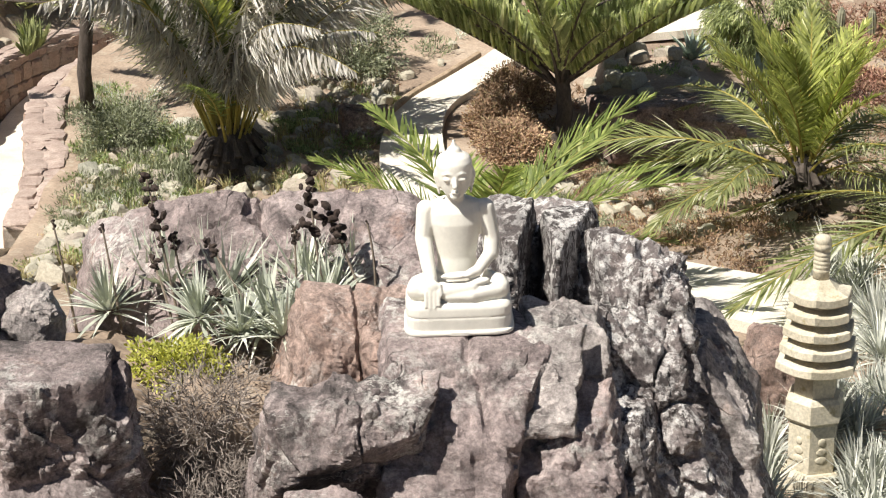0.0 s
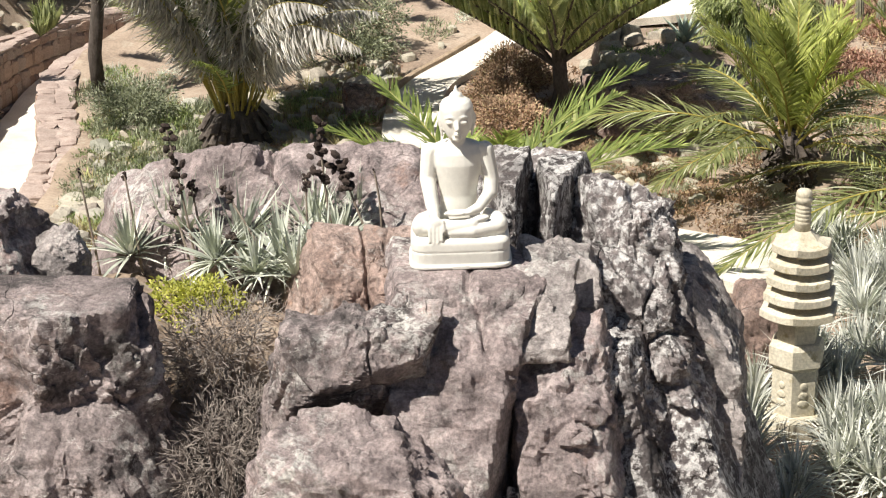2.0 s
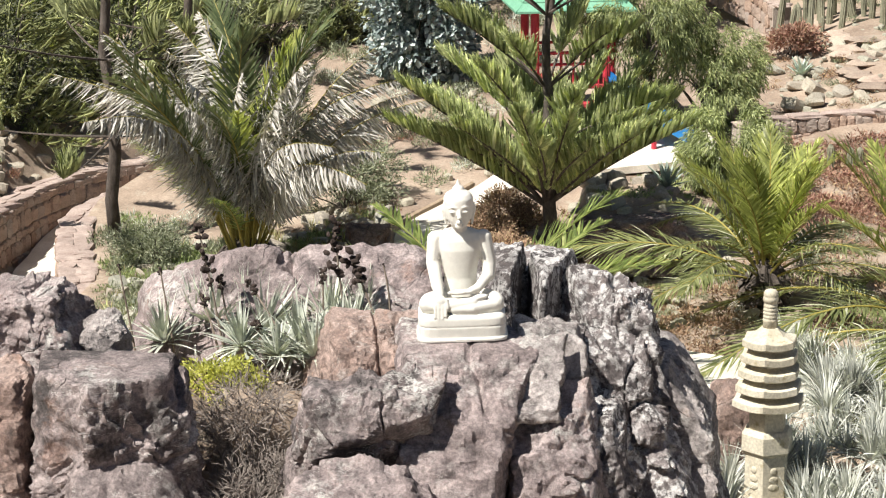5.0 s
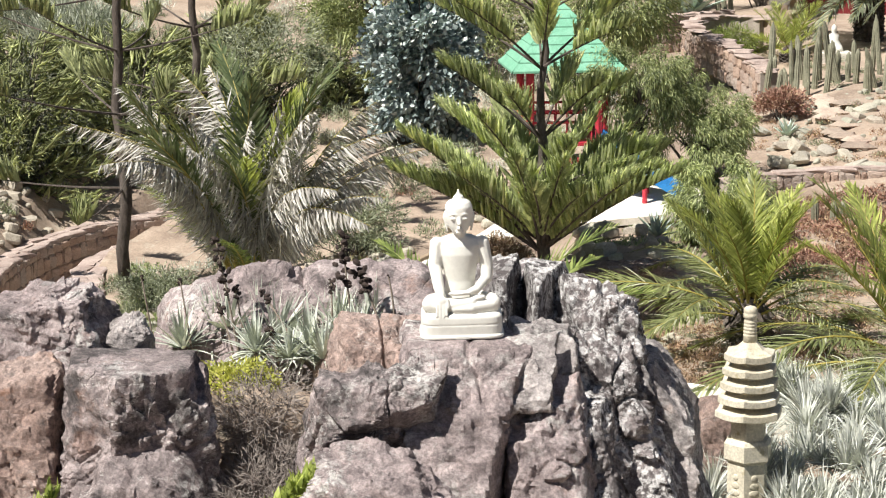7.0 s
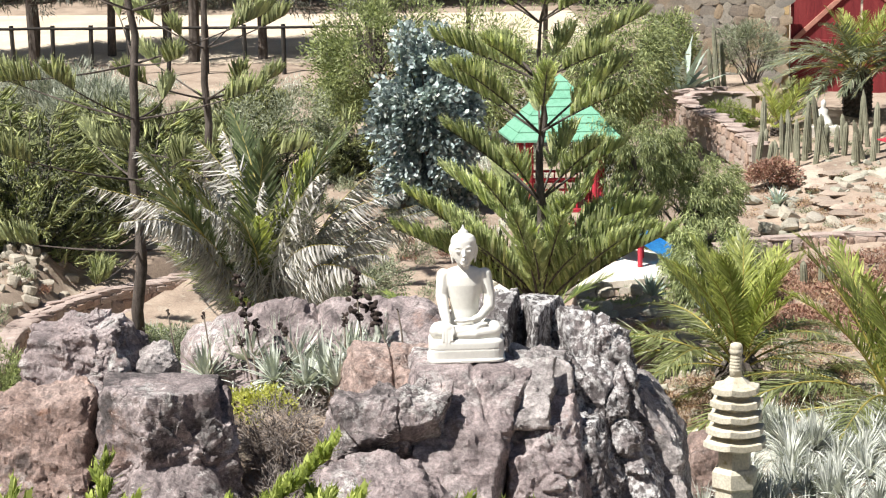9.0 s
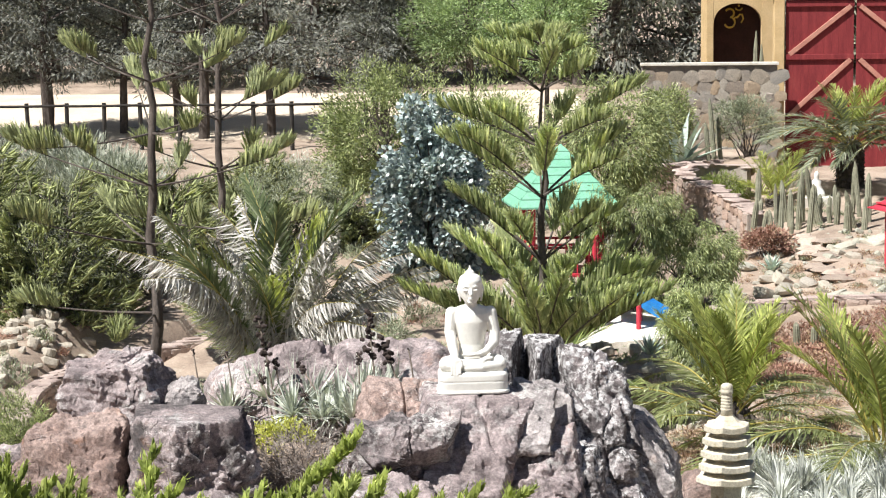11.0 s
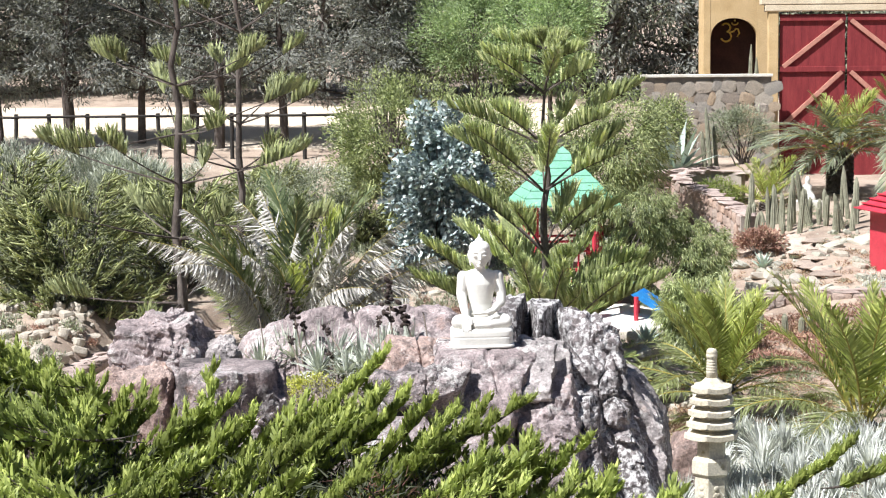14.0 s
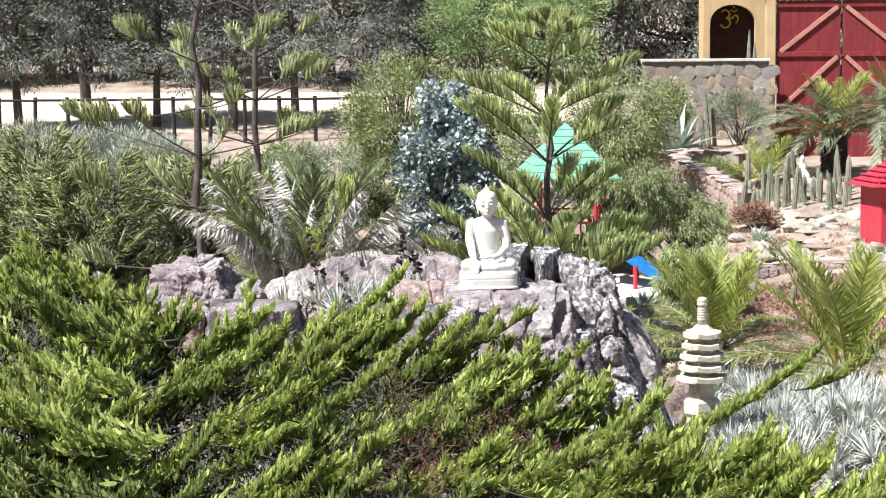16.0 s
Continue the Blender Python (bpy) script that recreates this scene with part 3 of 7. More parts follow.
hewn("stacked_boulder", (-2.90, 0.66, -0.02), [((-0.08, -0.25, 0.96), (-2.8, 0.6, 0.19)), ((0.85, -0.2, 0.42), (-2.52, 0.6, -0.01)), ((0.05, -0.96, 0.2), (-2.8, 0.32, 0.0)), ((-0.9, -0.2, 0.3), (-3.32, 0.6, 0)), ((0, 0.85, 0.5), (-2.8, 0.74, 0.21)), ((0, 0, -1), (0, 0, -0.24))],
     MAUVE, "layered mauve boulder on top of a stack", 101, 4, 56, layers=0.012, flake=0.05)
hewn("stacked_boulder", (-2.70, 0.42, -0.36), [((0.1, -0.2, 0.95), (-2.7, 0.4, -0.22)), ((0, -0.97, 0.1), (-2.7, 0.18, -0.3)), ((1, 0, 0), (-2.52, 0, 0)), ((-1, 0, 0), (-2.90, 0, 0)), ((0, 1, 0), (0, 0.75, 0)), ((0, 0, -1), (0, 0, -0.55))],
     MAUVE, "small mauve boulder wedged in a stack", 102, 4, 44, flake=0.03)
hewn("stacked_boulder", (-3.12, 0.28, -0.95), [((-0.15, -0.3, 0.94), (-3.1, 0.2, -0.22)), ((0, -0.93, 0.35), (-3.1, -0.2, -0.6)), ((0.97, -0.1, 0.1), (-2.70, 0.2, -0.6)), ((-0.85, -0.2, 0.5), (-3.58, 0.2, -0.5)), ((0, 0.85, 0.5), (-3.1, 0.35, -0.18)), DOWN],
     REDR, "orange-stained layered boulder at the base of a stack", 105, 4, 56, layers=0.012, flake=0.05)
hewn("round_boulder", (-2.34, 0.62, -0.17), [((n[0], n[1], n[2]), (-2.34 + 0.17 * n[0], 0.62 + 0.16 * n[1], -0.17 + 0.135 * n[2])) for n in DIRS[2][0][::3]],
     GREYR, "small rounded pale boulder lying on the rocks", 95, 2, 32, sharp=16, flake=0.012, groove=0.01)
boulder("stacked_boulder", (-2.45, 0.62, -0.72), (0.26, 0.30, 0.42), MAUVE, "dark boulder in the gap between two larger ones", rz=20, seed=107, cuts=4, res=32)
boulder("stacked_boulder", (-3.85, 0.7, -1.4), (0.45, 0.5, 0.8), MAUVE, "dark mauve boulder at the edge of the outcrop", rz=20, seed=109, cuts=5, res=44)
boulder("outcrop_base", (-0.5, 0.7, -2.0), (2.3, 1.0, 0.65), GREYR, "dark rock bed under the boulders", seed=111, cuts=6, res=32)
boulder("terrace_boulder", (1.62, 11.85, -2.24), (0.72, 0.30, 0.32), REDR, "dark flat-topped rock holding up the terrace", seed=121, cuts=2, res=32, sharp=24, flat_top=True, chip=0.14, group="garden boulders")
boulder("terrace_boulder", (2.1, 3.9, -2.0), (0.25, 0.3, 0.5), REDR, "reddish rock behind the stone pagoda", seed=123, cuts=4, res=32, group="garden boulders")
boulder("terrace_boulder", (-1.62, 11.9, -2.3), (0.22, 0.2, 0.24), REDR, "reddish boulder beside the white path", seed=125, cuts=4, res=24, group="garden boulders")

# ---- statue ----
MARBLE = surface("white_marble", [(0.3, (0.66, 0.64, 0.58)), (0.55, (0.72, 0.70, 0.64)), (0.75, (0.76, 0.74, 0.69))], 4, 30, 0.5, 0.05, 0.002, spec=0.4, fleck=0.06,
                 spots=((0.6, 0.57, 0.49), 7.0, 0.62, 0.85))


def capsule(bm, pts, radii, flat=(1, 1, 1), n=14):
    """A chain of overlapping balls along the points."""
    pts = [Vector(p) for p in pts]
    for (a, ra), (b, rb) in zip(zip(pts, radii), zip(pts[1:], radii[1:])):
        for i in range(n):
            u = i / (n - 1)
            r = ra + (rb - ra) * u
            m = Matrix.Translation(a.lerp(b, u)) @ Matrix.Diagonal((r * flat[0], r * flat[1], r * flat[2], 1))
            bmesh.ops.create_icosphere(bm, subdivisions=2, radius=1, matrix=m)


def ellipsoid(bm, c, r, rx=0, ry=0, rz=0, sub=3):
    bmesh.ops.create_icosphere(bm, subdivisions=sub, radius=1, matrix=pose(*c, rx, ry, rz) @ Matrix.Diagonal((*r, 1)))


def loft(bm, rings, sides=28):
    """Stacked ellipses (z, rx, ry, cx, cy, square) closed into a body."""
    made = []
    for z, rx, ry, cx, cy, sq in rings:
        ring = []
        for i in range(sides):
            a = 2 * math.pi * i / sides
            c, s = math.cos(a), math.sin(a)
            ring.append(bm.verts.new((cx + rx * math.copysign(abs(c) ** sq, c), cy + ry * math.copysign(abs(s) ** sq, s), z)))
        made.append(ring)
    for a, b in zip(made, made[1:]):
        for i in range(sides):
            bm.faces.new((a[i], a[(i + 1) % sides], b[(i + 1) % sides], b[i]))
    bm.faces.new(made[0][::-1])
    bm.faces.new(made[-1])


bm = bmesh.new()
loft(bm, [(0.0, 0.285, 0.215, 0, 0, 0.35), (0.022, 0.285, 0.215, 0, 0, 0.35)])
loft(bm, [(0.020, 0.262, 0.196, 0, 0, 0.35), (0.03, 0.272, 0.203, 0, 0, 0.35), (0.088, 0.274, 0.205, 0, 0, 0.35), (0.094, 0.266, 0.199, 0, 0, 0.35)])
loft(bm, [(0.092, 0.266, 0.199, 0, 0, 0.35), (0.10, 0.274, 0.205, 0, 0, 0.35), (0.142, 0.273, 0.203, 0, 0, 0.35), (0.158, 0.263, 0.195, 0, 0, 0.38), (0.166, 0.245, 0.18, 0, 0, 0.4)])
# torso
loft(bm, [(0.20, 0.13, 0.10, 0, 0.03, 0.9), (0.28, 0.105, 0.085, 0, 0.03, 0.95), (0.36, 0.10, 0.078, 0, 0.03, 0.95), (0.45, 0.115, 0.083, 0, 0.028, 0.95),
          (0.54, 0.138, 0.09, 0, 0.03, 0.95), (0.60, 0.148, 0.085, 0, 0.035, 0.95), (0.645, 0.128, 0.07, 0, 0.04, 1.0), (0.665, 0.08, 0.055, 0, 0.04, 1.0)])
# crossed legs, with the feet turned up
capsule(bm, [(-0.07, 0.06, 0.215), (-0.20, -0.06, 0.225), (-0.215, -0.10, 0.22)], (0.075, 0.058, 0.052))
capsule(bm, [(0.07, 0.06, 0.215), (0.20, -0.06, 0.225), (0.215, -0.10, 0.22)], (0.075, 0.058, 0.052))
capsule(bm, [(-0.215, -0.10, 0.212), (-0.06, -0.135, 0.222), (0.07, -0.14, 0.238)], (0.050, 0.046, 0.036))
capsule(bm, [(0.215, -0.10, 0.208), (0.07, -0.15, 0.200), (-0.05, -0.155, 0.198)], (0.050, 0.043, 0.03))
ellipsoid(bm, (0.10, -0.125, 0.262), (0.065, 0.030, 0.020), ry=-8)
# arm that reaches down over the knee
capsule(bm, [(-0.150, 0.035, 0.605), (-0.168, 0.015, 0.46), (-0.148, -0.075, 0.335), (-0.135, -0.13, 0.285)], (0.053, 0.047, 0.040, 0.030))
ellipsoid(bm, (-0.132, -0.165, 0.250), (0.044, 0.021, 0.040), rx=-8)
for k, (dx, tip) in enumerate(((-0.033, 0.160), (-0.012, 0.150), (0.010, 0.152), (0.031, 0.166))):
    capsule(bm, [(-0.132 + dx, -0.178, 0.232), (-0.133 + dx * 1.05, -0.196, tip)], (0.0125, 0.0085))
capsule(bm, [(-0.095, -0.165, 0.262), (-0.088, -0.185, 0.215)], (0.013, 0.009))
# arm bent to the lap
capsule(bm, [(0.150, 0.035, 0.605), (0.180, 0.02, 0.45), (0.177, -0.005, 0.375)], (0.053, 0.047, 0.042))
capsule(bm, [(0.175, -0.005, 0.375), (0.105, -0.105, 0.318), (0.06, -0.125, 0.305)], (0.038, 0.03, 0.024))
ellipsoid(bm, (-0.005, -0.13, 0.300), (0.085, 0.036, 0.017), ry=-3)
capsule(bm, [(0.02, -0.155, 0.305), (-0.075, -0.15, 0.302)], (0.012, 0.008))
# neck and head
loft(bm, [(0.63, 0.062, 0.056, 0, 0.03, 1), (0.68, 0.046, 0.046, 0, 0.018, 1), (0.72, 0.05, 0.05, 0, 0.012, 1)])
loft(bm, [(0.690, 0.028, 0.03, 0, -0.025, 1), (0.705, 0.050, 0.055, 0, -0.010, 0.95), (0.735, 0.068, 0.075, 0, 0.002, 0.95), (0.775, 0.078, 0.086, 0, 0.006, 0.95), (0.815, 0.082, 0.09, 0, 0.008, 0.95),
          (0.848, 0.081, 0.089, 0, 0.01, 0.97), (0.870, 0.074, 0.080, 0, 0.01, 1.0), (0.886, 0.058, 0.062, 0, 0.01, 1.0), (0.895, 0.036, 0.038, 0, 0.01, 1.0), (0.912, 0.030, 0.030, 0, 0.01, 1.0)])
loft(bm, [(0.828, 0.084, 0.092, 0, 0.010, 0.95), (0.850, 0.084, 0.092, 0, 0.012, 0.95), (0.876, 0.072, 0.078, 0, 0.012, 1), (0.890, 0.05, 0.055, 0, 0.012, 1)])
loft(bm, [(0.905, 0.026, 0.026, 0, 0.01, 1), (0.914, 0.028, 0.028, 0, 0.01, 1), (0.922, 0.016, 0.016, 0, 0.01, 1), (0.936, 0.010, 0.010, 0, 0.01, 1), (0.956, 0.004, 0.004, 0, 0.01, 1)])
capsule(bm, [(0, -0.074, 0.800), (0, -0.096, 0.757)], (0.0085, 0.015))
ellipsoid(bm, (0, -0.084, 0.727), (0.022, 0.009, 0.0065))
ellipsoid(bm, (0, -0.080, 0.717), (0.015, 0.009, 0.006))
ellipsoid(bm, (0, -0.066, 0.702), (0.024, 0.020, 0.016))
for s in (-1, 1):
    capsule(bm, [(s * 0.014, -0.078, 0.807), (s * 0.034, -0.078, 0.815), (s * 0.056, -0.062, 0.805)], (0.006, 0.006, 0.004), n=8)
    ellipsoid(bm, (s * 0.034, -0.071, 0.785), (0.021, 0.011, 0.010))
    capsule(bm, [(s * 0.083, 0.012, 0.815), (s * 0.090, 0.012, 0.785), (s * 0.080, 0.006, 0.735), (s * 0.073, 0.004, 0.705)], (0.010, 0.013, 0.009, 0.010), flat=(0.7, 1.4, 1.0), n=8)
for v in bm.verts:
    if v.co.z > 0.686:
        v.co = Vector((0, 0.006, 0.686)) + (v.co - Vector((0, 0.006, 0.686))) * 1.10
statue = part("statue", bm, MARBLE, smooth=True)
tagged(statue, "white marble seated statue on a cushion-shaped plinth", "statue")
statue.matrix_basis = pose(0.0, 0.245, -0.012, 0.5, -1.0, 4)
rm = statue.modifiers.new("remesh", "REMESH")
rm.mode, rm.voxel_size, rm.use_smooth_shade = "VOXEL", 0.0055, True
sm = statue.modifiers.new("smooth", "SMOOTH")
sm.factor, sm.iterations = 0.5, 4

# ---- stone pagoda ----
SAND = surface("sandstone", [(0.3, (0.42, 0.37, 0.27)), (0.5, (0.56, 0.51, 0.40)), (0.72, (0.66, 0.61, 0.50))], 3.5, 45, 0.9, 0.35, 0.006,
               spots=((0.30, 0.24, 0.12), 6.5, 0.58, 0.70))


def hex_ring(bm, r, z, lift=0.0, sub=6, rot=0.0):
    """A hexagon whose edges dip between raised corners."""
    ring = []
    for k in range(6):
        a, b = (radians(60 * k + rot), radians(60 * k + 60 + rot))
        pa, pb = Vector((math.cos(a), math.sin(a), 0)) * r, Vector((math.cos(b), math.sin(b), 0)) * r
        for i in range(sub):
            u = i / sub
            p = pa.lerp(pb, u)
            ring.append(bm.verts.new((p.x, p.y, z + lift * (2 * u - 1) ** 2)))
    return ring


def hex_stack(bm, rows, rot=0.0):
    made = [hex_ring(bm, r, z, lift, rot=rot) for r, z, lift in rows]
    for a, b in zip(made, made[1:]):
        n = len(a)
        for i in range(n):
            bm.faces.new((a[i], a[(i + 1) % n], b[(i + 1) % n], b[i]))
    bm.faces.new(made[0][::-1])
    bm.faces.new(made[-1])


pagoda = empty("stone_pagoda", (2.235, 2.90, -2.20), 16, "weathered yellow sandstone pagoda with five stacked roofs among silver plants", "garden ornament")
bm = bmesh.new()
hex_stack(bm, [(0.232, -0.05, 0), (0.235, 0.0, 0), (0.235, 0.10, 0), (0.205, 0.135, 0)])
part("base", bm, SAND, pagoda)
bm = bmesh.new()
hex_stack(bm, [(0.172, 0.13, 0), (0.176, 0.14, 0), (0.174, 0.46, 0), (0.168, 0.472, 0)])
shaft = part("shaft", bm, SAND, pagoda)
bm = bmesh.new()
for k in range(6):
    a = radians(60 * k + 30)
    m = Matrix.Rotation(a, 4, "Z") @ Matrix.Translation((0.151, 0, 0.30))
    for z, r in ((0.06, 0.036), (-0.01, 0.05), (-0.07, 0.058)):
        bmesh.ops.create_icosphere(bm, subdivisions=2, radius=1, matrix=m @ Matrix.Translation((0, 0, z)) @ Matrix.Diagonal((0.008, r * 0.8, 0.03, 1)))
tagged(part("carving", bm, SAND, shaft, "worn carved relief", True), kind="stuff")
bm = bmesh.new()
hex_stack(bm, [(0.170, 0.47, 0), (0.205, 0.505, 0), (0.207, 0.635, 0), (0.185, 0.665, 0), (0.16, 0.67, 0)])
part("block", bm, SAND, pagoda)
bm = bmesh.new()
hex_stack(bm, [(0.150, 0.66, 0), (0.150, 0.845, 0)])
part("neck", bm, SAND, pagoda)
z = 0.82
for k, r in enumerate((0.292, 0.270, 0.252, 0.236, 0.222)):
    bm = bmesh.new()
    rows = [(0.128, z - 0.03, 0), (0.128, z + 0.028, 0), (r * 0.97, z + 0.030, 0.014), (r, z + 0.036, 0.016), (r * 0.995, z + 0.082, 0.018), (r * 0.97, z + 0.088, 0.016)]
    rows += [(r * 0.66, z + 0.104, 0), (0.12, z + 0.116, 0)] if k < 4 else [(r * 0.60, z + 0.125, 0), (0.085, z + 0.165, 0), (0.07, z + 0.18, 0)]
    hex_stack(bm, rows)
    part("roof", bm, SAND, pagoda, "stone roof with upturned corners")
    z += 0.118
bm = bmesh.new()
z0 = z + 0.03
rings = [(z0, 0.058)]
for k in range(5):
    zz = z0 + 0.075 + k * 0.028
    rings += [(zz, 0.053 - k * 0.001), (zz + 0.006, 0.057 - k * 0.001), (zz + 0.019, 0.057 - k * 0.001), (zz + 0.025, 0.053 - k * 0.001)]
rings += [(z0 + 0.228, 0.050), (z0 + 0.234, 0.057), (z0 + 0.266, 0.058), (z0 + 0.272, 0.053), (z0 + 0.280, 0.056), (z0 + 0.308, 0.052), (z0 + 0.322, 0.040), (z0 + 0.330, 0.014)]
loft(bm, [(a, r, r, 0, 0, 1) for a, r in rings], 18)
part("finial", bm, SAND, pagoda, "ringed stone spire", True)

# ---- plant kit ----
BARK = surface("bark", [(0.3, (0.05, 0.04, 0.033)), (0.5, (0.10, 0.082, 0.07)), (0.7, (0.17, 0.145, 0.125))], 8, 60, 0.95, 0.8, 0.02, stretch=(1, 1, 0.4))
TWIG = surface("dry_twig", [(0.3, (0.14, 0.115, 0.10)), (0.6, (0.27, 0.235, 0.21))], 8, 60, 0.95, 0.3, 0.01, island=0.35)
L_PALM = leaf_mat("palm_green", (0.09, 0.135, 0.02), (0.27, 0.33, 0.06), 0.45, 0.4, (0.42, 0.43, 0.13))
L_PALMY = leaf_mat("palm_yellow_green", (0.15, 0.18, 0.024), (0.42, 0.45, 0.09), 0.40, 0.5, (0.60, 0.58, 0.24))
L_PALMD = leaf_mat("palm_dark", (0.05, 0.078, 0.026), (0.15, 0.185, 0.075), 0.5, 0.3, (0.36, 0.36, 0.27))
L_PALMO = leaf_mat("palm_olive", (0.085, 0.105, 0.028), (0.25, 0.275, 0.09), 0.42, 0.4, (0.62, 0.60, 0.48))
L_DEAD = leaf_mat("palm_dead_grey", (0.20, 0.183, 0.184), (0.46, 0.436, 0.44), 0.95, 0.2, spec=0.05)
L_SILVER = leaf_mat("silver_leaf", (0.22, 0.228, 0.212), (0.48, 0.49, 0.47), 0.6, 0.1, (0.63, 0.625, 0.59))
L_SILVER_G = leaf_mat("silver_green_leaf", (0.22, 0.245, 0.21), (0.48, 0.505, 0.45), 0.55, 0.12, (0.66, 0.66, 0.60))
L_NORF = leaf_mat("norfolk_needles", (0.17, 0.215, 0.065), (0.40, 0.44, 0.17), 0.5, 0.4, (0.60, 0.61, 0.30))
L_NORFD = leaf_mat("norfolk_needles_dull", (0.14, 0.165, 0.06), (0.29, 0.315, 0.125), 0.55, 0.25, (0.38, 0.41, 0.14))
L_JUN = leaf_mat("juniper_scales", (0.155, 0.20, 0.012), (0.28, 0.325, 0.03), 0.6, 0.35, (0.42, 0.46, 0.07))
# near-black, so the shade deep inside the juniper sits in the leaf colour
L_JUNIN = leaf_mat("juniper_inner_shade", (0.02, 0.025, 0.01), (0.05, 0.055, 0.025), 0.8, 0.0)
# dull green; also serves as painted shade on the juniper's near limbs
L_JUND = leaf_mat("juniper_scales_dull_shade", (0.09, 0.125, 0.008), (0.19, 0.235, 0.02), 0.65, 0.3, (0.30, 0.345, 0.05))
# dark leaf colour that paints in the shade within the far junipers
L_INNER = leaf_mat("inner_shade_leaves", (0.03, 0.033, 0.02), (0.07, 0.075, 0.045), 0.85, 0.0)
L_JUNF = leaf_mat("juniper_far", (0.10, 0.115, 0.038), (0.26, 0.285, 0.095), 0.6, 0.3, (0.44, 0.46, 0.17))
L_RUST = leaf_mat("juniper_dead", (0.05, 0.016, 0.011), (0.13, 0.042, 0.028), 0.85, 0.1)
L_BLUE = leaf_mat("blue_leaf", (0.08, 0.115, 0.125), (0.31, 0.39, 0.41), 0.55, 0.10, (0.54, 0.62, 0.63))
L_WILLOW = leaf_mat("willow_leaf", (0.085, 0.11, 0.035), (0.26, 0.30, 0.10), 0.5, 0.35, (0.44, 0.47, 0.19))
L_OLIVE = leaf_mat("olive_leaf", (0.09, 0.105, 0.06), (0.24, 0.265, 0.165), 0.6, 0.25, (0.37, 0.39, 0.27))
L_CYP = leaf_mat("cypress_leaf", (0.085, 0.093, 0.07), (0.21, 0.225, 0.16), 0.8, 0.3, (0.29, 0.30, 0.22), spec=0.05)
# greyed and lightened, with distance haze put into the colour
L_DARK = leaf_mat("dark_conifer", (0.080, 0.083, 0.080), (0.20, 0.205, 0.190), 0.9, 0.25, (0.26, 0.262, 0.235), spec=0.05)
L_BRIGHT = leaf_mat("bright_leaf", (0.12, 0.19, 0.06), (0.27, 0.36, 0.14), 0.55, 0.3, (0.38, 0.46, 0.22))
L_YELLOW = leaf_mat("yellow_leaf", (0.22, 0.24, 0.01), (0.42, 0.41, 0.02), 0.55, 0.3)
L_GREYG = leaf_mat("grey_green_leaf", (0.14, 0.16, 0.12), (0.30, 0.32, 0.26), 0.65, 0.15, (0.42, 0.43, 0.36))
L_SUCC = leaf_mat("succulent_green", (0.10, 0.15, 0.04), (0.25, 0.31, 0.10), 0.5, 0.2, (0.38, 0.40, 0.14))
L_REDS = leaf_mat("red_succulent", (0.19, 0.075, 0.05), (0.32, 0.16, 0.11), 0.7, 0.12, (0.36, 0.26, 0.14))
L_BROWN = leaf_mat("brown_groundcover", (0.16, 0.085, 0.05), (0.32, 0.19, 0.11), 0.85, 0.1, (0.38, 0.30, 0.14))
L_AGAVE = leaf_mat("agave_leaf", (0.20, 0.26, 0.23), (0.34, 0.41, 0.37), 0.5, 0.1)
SEED = surface("dark_seed_head", [(0.3, (0.022, 0.016, 0.014)), (0.7, (0.07, 0.05, 0.042))], 20, 90, 0.95, 0.5, 0.01)
STALK = surface("stalk", [(0.3, (0.12, 0.09, 0.07)), (0.7, (0.30, 0.25, 0.20))], 9, 60, 0.9, 0.3, 0.005)
RIB = surface("palm_rib", [(0.3, (0.24, 0.20, 0.045)), (0.7, (0.37, 0.31, 0.08))], 4, 40, 0.5, 0.1, 0.005)


